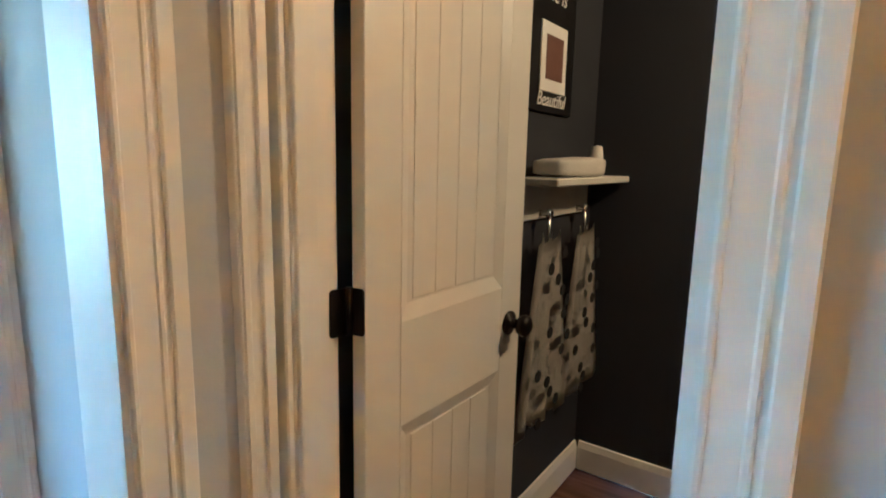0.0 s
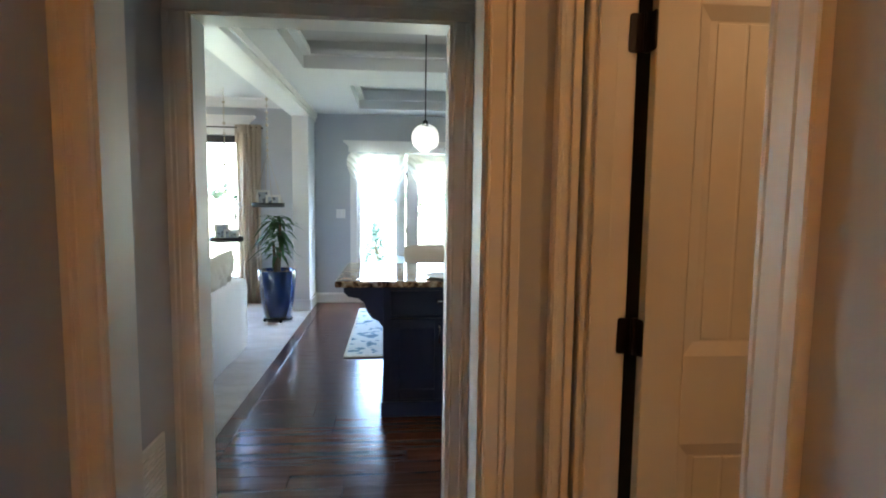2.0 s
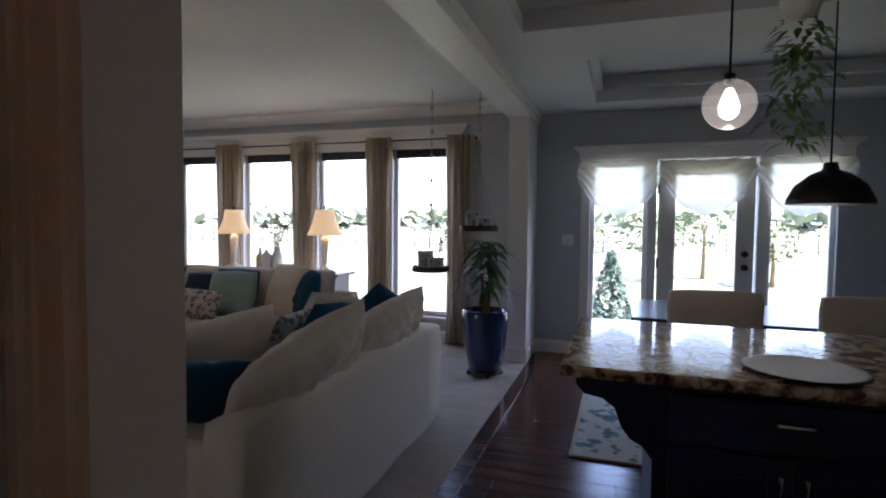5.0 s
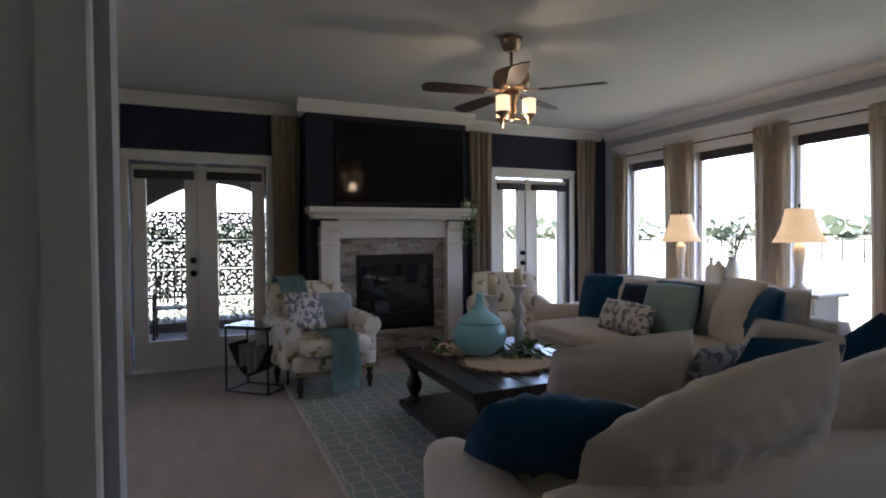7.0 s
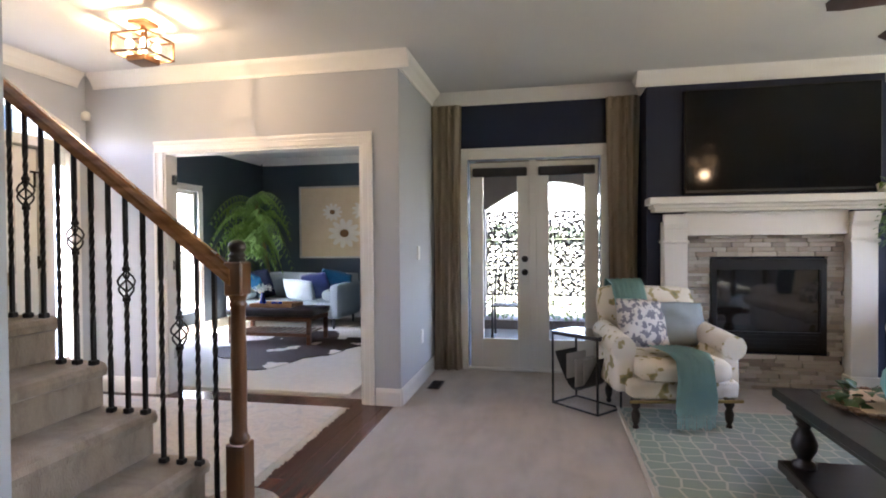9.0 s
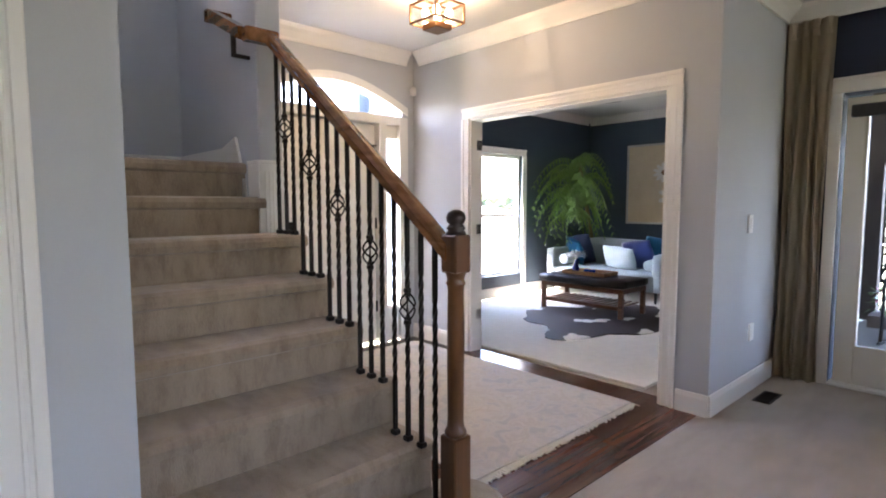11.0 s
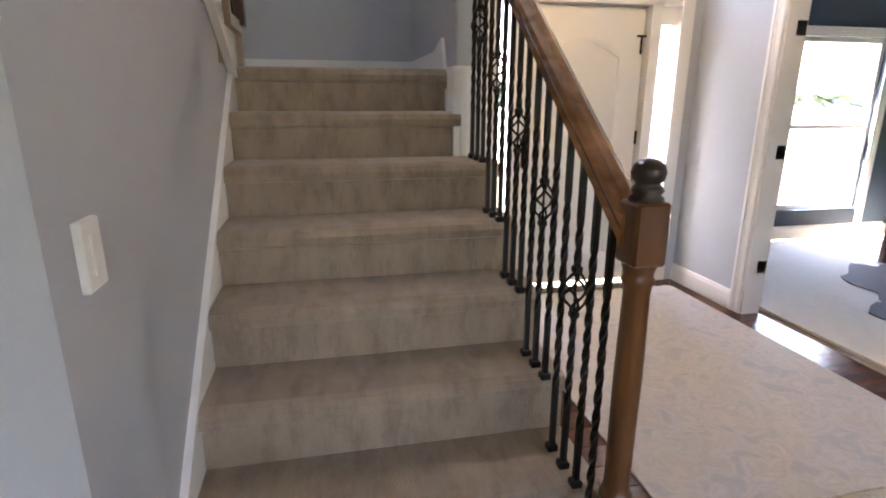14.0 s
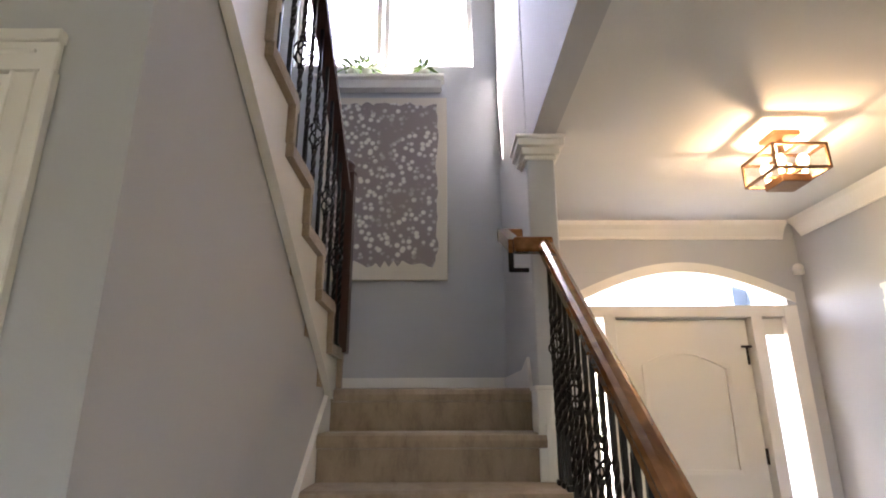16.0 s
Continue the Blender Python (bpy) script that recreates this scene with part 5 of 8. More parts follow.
# ---- coffee table ----
ct = thing("coffee_table", (-3.4, 2.2, 0.012), "low ebony wood table with turned legs", "table")
TX0, TX1, TY0, TY1 = -4.06, -2.78, 1.58, 2.62
for i in range(6):
    a = TY0 + (TY1 - TY0) * i / 6
    boxes("top_board", EBONY, ct, (TX0, a + 0.0015, 0.435, TX1, a + (TY1 - TY0) / 6 - 0.0015, 0.48), bevel=0.003)
boxes("apron", EBONY, ct, (TX0 + 0.05, TY0 + 0.05, 0.385, TX1 - 0.05, TY1 - 0.05, 0.436))
boxes("lower_shelf", EBONY, ct, (TX0 + 0.02, TY0 + 0.02, 0.055, TX1 - 0.02, TY1 - 0.02, 0.105), bevel=0.005)
for x in (TX0 + 0.11, TX1 - 0.11):
    for y in (TY0 + 0.11, TY1 - 0.11):
        bm = bmesh.new()
        bx(bm, x - 0.06, y - 0.06, 0.012, x + 0.06, y + 0.06, 0.055, bevel=0.006)
        lathe(bm, [(0.055, 0.10), (0.055, 0.13), (0.03, 0.145), (0.035, 0.16), (0.056, 0.20), (0.06, 0.235), (0.045, 0.275), (0.026, 0.31), (0.04, 0.325), (0.03, 0.335), (0.05, 0.36), (0.055, 0.387)], x, y, 0, 18)
        part("leg", bm, EBONY, ct)
WOODSLICE = mat("wood_slice", (0.55, 0.40, 0.24), 0.8, vary=0.2, scale=14, bump=0.2)
BARK = mat("bark", (0.20, 0.13, 0.08), 0.95, vary=0.3, scale=20, bump=0.4)
for cx, cy, rr0, sd in ((-3.78, 2.02, 0.27, 1), (-3.30, 2.10, 0.30, 2)):
    e = thing("placemat", (cx, cy, 0.48), "round bark-edged wood slice mat", "mat", "wood slice mats")
    bm = bmesh.new()
    lathe(bm, [(rr0, 0), (rr0, 0.010), (rr0 - 0.03, 0.012), (0.0, 0.012)], cx, cy, 0.481, 40)
    part("disc", bm, WOODSLICE, e)
    bm = bmesh.new()
    rnd = random.Random(sd)
    for i in range(44):
        a = 2 * math.pi * i / 44
        r1 = rr0 + rnd.uniform(-0.005, 0.02)
        bx(bm, cx + r1 * math.cos(a) - 0.018, cy + r1 * math.sin(a) - 0.018, 0.4805, cx + r1 * math.cos(a) + 0.018, cy + r1 * math.sin(a) + 0.018, 0.481 + rnd.uniform(0.012, 0.022), bevel=0.004)
    part("bark_edge", bm, BARK, e)
POT = mat("ceramic_turquoise", (0.22, 0.52, 0.54), 0.35, vary=0.06, scale=6, bump=0.01, coat=0.3)
e = thing("ginger_jar", (-3.56, 2.03, 0.49), "round turquoise lidded jar with a tall neck", "jar")
bm = bmesh.new()
lathe(bm, [(0.075, 0), (0.10, 0.01), (0.165, 0.07), (0.188, 0.13), (0.178, 0.185), (0.155, 0.215), (0.15, 0.22)], -3.56, 2.03, 0.492, 32)
part("body", bm, POT, e)
bm = bmesh.new()
lathe(bm, [(0.156, 0.0), (0.15, 0.012), (0.11, 0.045), (0.065, 0.075), (0.035, 0.115), (0.024, 0.17), (0.028, 0.185), (0.012, 0.20), (0.0, 0.205)], -3.56, 2.03, 0.716, 32)
part("lid", bm, POT, e)
WHITEC = mat("distressed_white", (0.70, 0.68, 0.62), 0.6, vary=0.12, scale=20, bump=0.05)
CANDLE = mat("candle_wax", (0.72, 0.62, 0.42), 0.5, vary=0.04, bump=0.01)
for cx, cy, hh in ((-3.72, 2.22, 0.40), (-3.62, 2.38, 0.47)):
    e = thing("candlestick", (cx, cy, 0.48), "tall turned white candlestick with pillar candle", "candlestick", "candlesticks")
    bm = bmesh.new()
    prof = [(0.065, 0), (0.065, 0.02), (0.04, 0.03), (0.025, 0.06), (0.05, 0.11), (0.052, 0.13), (0.025, 0.17), (0.03, 0.20), (0.055, 0.24), (0.03, 0.29), (0.022, 0.33), (0.04, 0.36), (0.06, 0.385), (0.062, 0.40)]
    lathe(bm, [(r_, z_ * hh / 0.40) for r_, z_ in prof], cx, cy, 0.481, 18)
    part("stick", bm, WHITEC, e)
    bm = bmesh.new()
    lathe(bm, [(0.034, 0), (0.035, 0.12), (0.028, 0.123), (0.0, 0.118)], cx, cy, 0.4815 + hh, 16)
    part("candle", bm, CANDLE, e)
LEAF = mat("leaf_green", (0.05, 0.14, 0.03), 0.5, vary=0.35, scale=6, bump=0.02)
LEAFD = mat("leaf_dark", (0.02, 0.075, 0.022), 0.45, vary=0.35, scale=6, bump=0.02)
LEAFL = mat("leaf_light", (0.14, 0.26, 0.06), 0.55, vary=0.3, scale=6, bump=0.02)
STEM = mat("plant_stem", (0.20, 0.15, 0.08), 0.8, vary=0.2, bump=0.1)


def leaf(bm, p, d, up, l, w, droop=0.4, n=4, fold=0.15):
    """One bent leaf from p along d."""
    d, up = Vector(d).normalized(), Vector(up)
    side = d.cross(up)
    side = side.normalized() if side.length > 1e-3 else Vector((1, 0, 0))
    prev = None
    for i in range(n + 1):
        f = i / n
        c = Vector(p) + d * l * f + Vector((0, 0, -droop * l * f * f))
        ww = w * math.sin(math.pi * min(1, 0.08 + 0.92 * f) ** 0.8) * 0.5 + 0.0008
        lift = Vector((0, 0, fold * ww))
        row = (bm.verts.new(c - side * ww + lift), bm.verts.new(c), bm.verts.new(c + side * ww + lift))
        if prev:
            bm.faces.new((prev[0], prev[1], row[1], row[0]))
            bm.faces.new((prev[1], prev[2], row[2], row[1]))
        prev = row
    return


def foliage(bm, c, rad, count, l, w, seed, droop=0.4, flat=1.0, upward=0.0):
    rnd = random.Random(seed)
    for _ in range(count):
        a, b_ = rnd.uniform(0, 2 * math.pi), rnd.uniform(-0.6, 1.0)
        d = Vector((math.cos(a) * math.cos(b_), math.sin(a) * math.cos(b_), math.sin(b_) * flat + upward))
        p = Vector(c) + Vector((d.x * rad[0], d.y * rad[1], d.z * rad[2])) * rnd.uniform(0.3, 1.0)
        leaf(bm, p, d + Vector((rnd.uniform(-.4, .4), rnd.uniform(-.4, .4), rnd.uniform(-.3, .3))), (0, 0, 1), l * rnd.uniform(0.7, 1.2), w * rnd.uniform(0.7, 1.2), droop * rnd.uniform(0.5, 1.4))


e = thing("greenery", (-3.75, 1.95, 0.48), "sprigs of green leaves lying round the jar", "plant")
bm = bmesh.new()
for c, sd in (((-3.80, 1.86, 0.53), 1), ((-3.70, 2.14, 0.54), 2), ((-3.36, 2.30, 0.53), 3), ((-3.42, 2.22, 0.52), 4)):
    foliage(bm, c, (0.12, 0.12, 0.05), 26, 0.09, 0.055, sd)
part("leaves", bm, LEAF, e)
bm = bmesh.new()
for c in ((-3.80, 1.86), (-3.70, 2.14), (-3.36, 2.30)):
    tube(bm, [(c[0], c[1], 0.494), (c[0] + 0.05, c[1] + 0.04, 0.51), (c[0] + 0.1, c[1], 0.53)], 0.004, 5)
part("stem", bm, STEM, e)


# ---- armchairs ----
def armchair(x, y, yaw, label):
    """A rolled-arm chair; its front is towards -y before turning."""
    e = thing("armchair", (0, 0, 0.012), label, "armchair", "floral armchairs")
    bm = bmesh.new(); rounded(bm, -0.36, -0.42, 0.20, 0.36, 0.30, 0.34, r=0.04, seed=1); part("seat_frame", bm, FLORAL, e)
    bm = bmesh.new(); rounded(bm, -0.29, -0.46, 0.33, 0.29, 0.24, 0.47, r=0.06, puff=0.01, seed=2); part("seat_cushion", bm, FLORAL, e)
    bm = bmesh.new(); rounded(bm, -0.37, 0.14, 0.22, 0.37, 0.33, 0.90, r=0.075, seed=3)
    for v in bm.verts:
        v.co.y += max(0, v.co.z - 0.4) * 0.28
    part("backrest", bm, FLORAL, e)
    for s in (-1, 1):
        bm = bmesh.new(); rounded(bm, s * 0.28, -0.30, 0.22, s * 0.43, 0.22, 0.52, r=0.05, seed=4)
        tube(bm, [(s * 0.37, -0.31, 0.53), (s * 0.37, -0.1, 0.545), (s * 0.36, 0.22, 0.57)], 0.085, 14)
        part("arm", bm, FLORAL, e)
        for yy in (-0.36, 0.26):
            bm = bmesh.new(); lathe(bm, [(0.016, 0), (0.022, 0.02), (0.014, 0.035), (0.026, 0.06), (0.03, 0.11), (0.018, 0.14), (0.032, 0.16), (0.032, 0.21)], s * 0.31, yy, 0, 12); part("leg", bm, EBONY, e)
    bm = bmesh.new()
    bx(bm, -0.37, -0.432, 0.195, 0.37, -0.415, 0.215, bevel=0.003)
    BRASS = bpy.data.materials.get("nail_brass") or mat("nail_brass", (0.35, 0.26, 0.10), 0.4, metal=0.7, bump=0)
    part("nail_trim", bm, BRASS, e, "brass nail trim")
    e.matrix_basis = Matrix.Translation((x, y, 0.012)) @ Matrix.Rotation(radians(yaw), 4, "Z")
    return e


armchair(-5.10, 1.23, 100, "cream floral armchair with aqua throw beside the fireplace")
armchair(-5.30, 3.30, 66, "cream floral armchair beside the porch door")
cm = Matrix.Translation((-5.10, 1.23, 0.012)) @ Matrix.Rotation(radians(100), 4, "Z")
pillow("throw_pillow", 0.42, 0.38, 0.14, cm @ lean(-0.10, 0.02, 0.46, 14, -24, 6), GREYPRINT, "pale patterned pillow with silver beads", 61, "chair pillows")
pillow("throw_pillow", 0.40, 0.34, 0.13, cm @ lean(0.16, 0.08, 0.46, -8, -20, 0), mat("linen_grey", (0.36, 0.42, 0.44), 0.9, bump=0.1), "plain grey pillow on the armchair", 62, "chair pillows")
e = thing("throw_blanket", (-5.1, 1.2, 0.4), "aqua knitted throw with fringe over the armchair", "blanket")


def drape(bm, pts, w, m, seed=0, n=20):
    """A strip of cloth laid along pts, w wide."""
    rows = []
    for i, p in enumerate(pts):
        row = []
        for j in range(n + 1):
            u = j / n - 0.5
            k = noise.noise(Vector((u * 7, i * 0.8, seed))) * 0.012
            row.append(bm.verts.new(m @ Vector((p[0] + u * w * (1 + 0.06 * math.sin(i * 1.7 + seed)) + k, p[1] - 0.012 * abs(math.sin(j * 1.3 + i * 0.25)), p[2] + abs(k) + 0.008 * math.sin(j * 1.9 + 0.3 * i)))))
        rows.append(row)
    for a, b_ in zip(rows, rows[1:]):
        for j in range(n):
            f = bm.faces.new((a[j], a[j + 1], b_[j + 1], b_[j]))
            f.smooth = True
    bmesh.ops.solidify(bm, geom=bm.faces[:], thickness=0.008)


bm = bmesh.new()
drape(bm, [(-0.16, 0.50, 0.55), (-0.16, 0.51, 0.75), (-0.16, 0.46, 0.93), (-0.16, 0.38, 0.945), (-0.15, 0.30, 0.90), (-0.14, 0.24, 0.76), (-0.12, 0.17, 0.60)], 0.26, cm, 3)
part("back_drape", bm, AQUA, e)
bm = bmesh.new()
drape(bm, [(-0.02, -0.10, 0.50), (0.0, -0.25, 0.505), (0.02, -0.42, 0.50), (0.03, -0.485, 0.46), (0.03, -0.50, 0.36), (0.03, -0.50, 0.22), (0.03, -0.505, 0.13)], 0.25, cm, 5)
part("seat_drape", bm, AQUA, e)
bm = bmesh.new()
rnd = random.Random(3)
for i in range(26):
    u = -0.12 + i * 0.0094
    tube(bm, [cm @ Vector((u + 0.03, -0.505, 0.135)), cm @ Vector((u + 0.03 + rnd.uniform(-.006, .006), -0.507, 0.03 + rnd.uniform(0, .02)))], 0.0035, 4)
part("fringe", bm, AQUA, e, kind="stuff")

# ---- side table ----
st = thing("side_table", (-5.2, 0.72, 0), "black metal side table with a leather magazine sling", "side table")
sm = Matrix.Translation((-5.17, 0.70, 0)) @ Matrix.Rotation(radians(48), 4, "Z")
def stp(name, material, *bs, bevel=0.0):
    bm = bmesh.new()
    for q in bs:
        bx(bm, *q, bevel=bevel)
    bmesh.ops.transform(bm, matrix=sm, verts=bm.verts)
    return part(name, bm, material, st)
for a in (-0.21, 0.21):
    for c in (-0.14, 0.14):
        stp("leg", IRON, (a - 0.006, c - 0.006, 0, a + 0.006, c + 0.006, 0.555))
stp("frame", IRON, (-0.21, -0.146, 0, 0.21, -0.134, 0.012), (-0.21, 0.134, 0, 0.21, 0.146, 0.012), (-0.216, -0.14, 0, -0.204, 0.14, 0.012), (0.204, -0.14, 0, 0.216, 0.14, 0.012))
stp("top_frame", IRON, (-0.216, -0.146, 0.54, 0.216, 0.146, 0.556))
GTOP = mat("table_mosaic", (0.05, 0.06, 0.07), 0.1, vary=0.3, scale=30, bump=0, coat=0.5)
stp("top", GTOP, (-0.22, -0.15, 0.556, 0.22, 0.15, 0.57), bevel=0.003)
bm = bmesh.new()
pts = [(-0.2 + 0.4 * i / 12, 0.40 - 0.26 * math.sin(math.pi * i / 12)) for i in range(13)]
prism(bm, pts + [(xa, za + 0.006) for xa, za in reversed(pts)], "y", -0.125, 0.125)
bmesh.ops.transform(bm, matrix=sm, verts=bm.verts)
part("sling", bm, mat("leather_black", (0.015, 0.014, 0.014), 0.5, bump=0.1), st, "black leather sling")
stp("magazine", mat("magazine_paper", (0.45, 0.42, 0.38), 0.5, bump=0), (-0.10, -0.11, 0.20, -0.09, 0.11, 0.40), (-0.02, -0.11, 0.16, -0.005, 0.11, 0.37), (0.06, -0.11, 0.18, 0.07, 0.11, 0.38))

# ---- console and table lamps ----
cs = thing("console_table", (-3.8, 4.95, 0), "long white distressed console behind the sofa", "console table")
boxes("top", CREAMP, cs, (-4.72, 4.70, 0.79, -2.92, 5.10, 0.82), bevel=0.006)
boxes("body", CREAMP, cs, (-4.66, 4.74, 0.10, -2.98, 5.07, 0.79), bevel=0.004)
for i in range(3):
    a = -4.62 + i * 0.55
    boxes("door", CREAMP, cs, (a, 4.728, 0.14, a + 0.50, 4.745, 0.76), bevel=0.004)
for x in (-4.62, -3.02):
    for y in (4.77, 5.04):
        boxes("leg", CREAMP, cs, (x - 0.03, y - 0.03, 0, x + 0.03, y + 0.03, 0.11))
LSHADE = mat("lamp_shade_cream", (0.80, 0.68, 0.48), 0.9, vary=0.03, bump=0.05, emit=(1.0, 0.66, 0.32), strength=0.045)
for lx, ly in ((-4.48, 4.95), (-3.20, 4.90)):
    e = thing("table_lamp", (lx, ly, 0.82), "pale turned table lamp with a lit bell shade", "lamp", "console lamps")
    bm = bmesh.new()
    bx(bm, lx - 0.07, ly - 0.07, 0.82, lx + 0.07, ly + 0.07, 0.85, bevel=0.006)
    lathe(bm, [(0.055, 0.85), (0.04, 0.87), (0.022, 0.90), (0.03, 0.92), (0.032, 1.0), (0.048, 1.16), (0.05, 1.19), (0.03, 1.22), (0.012, 1.24), (0.012, 1.30)], lx, ly, 0, 18)
    part("base", bm, WHITEC, e)
    bm = bmesh.new()
    lathe(bm, [(0.20, 1.235), (0.165, 1.30), (0.135, 1.38), (0.115, 1.46), (0.105, 1.52)], lx, ly, 0, 28)
    bm.faces.ensure_lookup_table()
    bmesh.ops.delete(bm, geom=[f for f in bm.faces if len(f.verts) > 4], context="FACES")
    bmesh.ops.solidify(bm, geom=bm.faces[:], thickness=0.003)
    part("shade", bm, LSHADE, e, "glowing cream bell shade")
    bm = bmesh.new()
    lathe(bm, [(0.006, 1.30), (0.006, 1.54), (0.014, 1.55), (0.0, 1.565)], lx, ly, 0, 10)
    part("finial", bm, BRONZE, e)
    bulb(lx, ly, 1.38, 0.3)
GLASSV = mat("glass_vase", (0.62, 0.66, 0.64), 0.15, bump=0, vary=0.03)
for nm, x, y, prof in (("bottle", -4.08, 4.92, [(0.05, 0), (0.055, 0.02), (0.055, 0.15), (0.02, 0.19), (0.016, 0.25), (0.02, 0.255)]), ("bottle", -3.98, 4.90, [(0.06, 0), (0.065, 0.02), (0.062, 0.17), (0.025, 0.20), (0.02, 0.23)]), ("vase", -3.86, 4.94, [(0.05, 0), (0.07, 0.05), (0.06, 0.16), (0.035, 0.24), (0.045, 0.27)])):
    bm = bmesh.new()
    lathe(bm, prof, x, y, 0.8205, 18)
    tagged(part(nm, bm, WHITEC if nm == "bottle" else GLASSV), "pale ceramic %s on the console" % nm, nm)
e = thing("branch_arrangement", (-3.86, 4.94, 1.05), "airy grey-green branches in a pale vase", "plant")
bm = bmesh.new()
bl = bmesh.new()
rnd = random.Random(17)
for i in range(13):
    a, s = rnd.uniform(0, 6.28), rnd.uniform(0.10, 0.38)
    tip = Vector((-3.86 + s * math.cos(a), 4.94 + 0.5 * s * math.sin(a), 1.18 + rnd.uniform(0.08, 0.40)))
    base = Vector((-3.86, 4.94, 1.02))
    mid = (base + tip) / 2 + Vector((0, 0, 0.06))
    tube(bm, [base, mid, tip], 0.003, 4)
    for k in range(13):
        f = rnd.uniform(0.35, 1.05)
        p = base.lerp(tip, f) + Vector((rnd.uniform(-.03, .03), rnd.uniform(-.03, .03), rnd.uniform(-.02, .03)))
        leaf(bl, p, (rnd.uniform(-1, 1), rnd.uniform(-1, 1), rnd.uniform(-.2, .7)), (0, 0, 1), 0.06, 0.028, 0.3, 3)
part("twig", bm, STEM, e)
part("leaves", bl, mat("leaf_sage", (0.13, 0.20, 0.13), 0.6, vary=0.2, bump=0.02), e)
bm = bmesh.new()
for i in range(12):
    tube(bm, [(-3.74 + 0.03 * i, 4.86, 0.83), (-3.72 + 0.03 * i, 4.86, 0.86 + 0.02 * math.sin(i)), (-3.70 + 0.03 * i, 4.88, 0.84)], 0.018, 6)
tagged(part("driftwood", bm, WHITEC), "pale driftwood garland lying on the console", "decoration")

# ---- ceiling fan ----
NICKEL = mat("brushed_bronze", (0.42, 0.30, 0.20), 0.3, metal=1.0, bump=0.02, vary=0.05)
FSHADE = mat("fan_glass", (0.85, 0.75, 0.58), 0.4, bump=0, vary=0.02, emit=(1.0, 0.68, 0.36), strength=0.10)
BLADE = wood("fan_blade", (0.02, 0.012, 0.01), (0.06, 0.035, 0.028), 0.4, "x")
FXc, FYc = -3.60, 2.32
fan = thing("ceiling_fan", (FXc, FYc, 2.4), "bronze ceiling fan with dark blades and lit glass shades", "ceiling fan")
bm = bmesh.new()
lathe(bm, [(0.035, 2.62), (0.06, 2.64), (0.075, 2.69), (0.08, 2.719)], FXc, FYc, 0, 24)
lathe(bm, [(0.012, 2.50), (0.012, 2.64)], FXc, FYc, 0, 12)
part("canopy", bm, NICKEL, fan)
bm = bmesh.new()
lathe(bm, [(0.05, 2.335), (0.10, 2.345), (0.13, 2.37), (0.135, 2.44), (0.12, 2.48), (0.05, 2.51), (0.02, 2.52)], FXc, FYc, 0, 32)
part("motor", bm, NICKEL, fan)
for k in range(5):
    a = radians(46 + 72 * k)
    m = Matrix.Translation((FXc, FYc, 2.335)) @ Matrix.Rotation(a, 4, "Z") @ Matrix.Rotation(radians(11), 4, "X")
    bm = bmesh.new()
    out = [(0.20, -0.045), (0.30, -0.058), (0.58, -0.066), (0.64, -0.055), (0.66, 0.0), (0.64, 0.055), (0.58, 0.066), (0.30, 0.058), (0.20, 0.045)]
    prism(bm, out, "z", -0.004, 0.004)
    bmesh.ops.transform(bm, matrix=m, verts=bm.verts)
    blade = part("blade", bm, BLADE, fan, "dark wooden blade")
    bm = bmesh.new()
    bx(bm, 0.09, -0.02, 0.003, 0.24, 0.02, 0.012, bevel=0.003)
    bx(bm, 0.20, -0.04, 0.003, 0.27, 0.04, 0.010, bevel=0.003)
    bmesh.ops.transform(bm, matrix=m, verts=bm.verts)
    part("blade_iron", bm, NICKEL, blade)
bm = bmesh.new()
lathe(bm, [(0.0, 2.13), (0.02, 2.14), (0.015, 2.16), (0.04, 2.20), (0.03, 2.25), (0.05, 2.30), (0.06, 2.338)], FXc, FYc, 0, 20)
part("light_hub", bm, NICKEL, fan)
for k in range(3):
    a = radians(-60 + 120 * k)
    x, y = FXc + 0.125 * math.cos(a), FYc + 0.125 * math.sin(a)
    bm = bmesh.new()
    tube(bm, [(FXc, FYc, 2.16), (FXc + 0.06 * math.cos(a), FYc + 0.06 * math.sin(a), 2.145), (x, y, 2.15)], 0.008, 8)
    lathe(bm, [(0.0, 2.10), (0.012, 2.11), (0.008, 2.13), (0.03, 2.15), (0.045, 2.165), (0.05, 2.175)], x, y, 0, 16)
    arm = part("light_arm", bm, NICKEL, fan)
    bm = bmesh.new()
    lathe(bm, [(0.047, 2.176), (0.048, 2.28), (0.044, 2.285)], x, y, 0, 20)
    part("shade", bm, FSHADE, arm, "glowing frosted glass shade")
bulb(FXc, FYc, 2.06, 0.4, 0.05)
bm = bmesh.new()
tube(bm, [(FXc + 0.03, FYc, 2.14), (FXc + 0.03, FYc, 1.98)], 0.0015, 4)
lathe(bm, [(0.004, 1.95), (0.006, 1.965), (0.002, 1.985)], FXc + 0.03, FYc, 0, 8)
part("pull_chain", bm, BRONZE, fan)

# ---- foyer ceiling light ----
LX, LY = -4.03, -2.17
fl = thing("ceiling_light", (LX, LY, 2.55), "square bronze lantern ceiling light with clear glass", "ceiling light")
COPPER = mat("aged_bronze", (0.22, 0.12, 0.06), 0.4, metal=0.8, bump=0.03)
boxes("canopy", COPPER, fl, (LX - 0.065, LY - 0.065, 2.695, LX + 0.065, LY + 0.065, 2.719), (LX - 0.012, LY - 0.012, 2.52, LX + 0.012, LY + 0.012, 2.70), bevel=0.004)
bs = []
h = 0.125
for a in (-h, h):
    for c in (-h, h):
        bs.append((LX + a - 0.006, LY + c - 0.006, 2.49, LX + a + 0.006, LY + c + 0.006, 2.62))
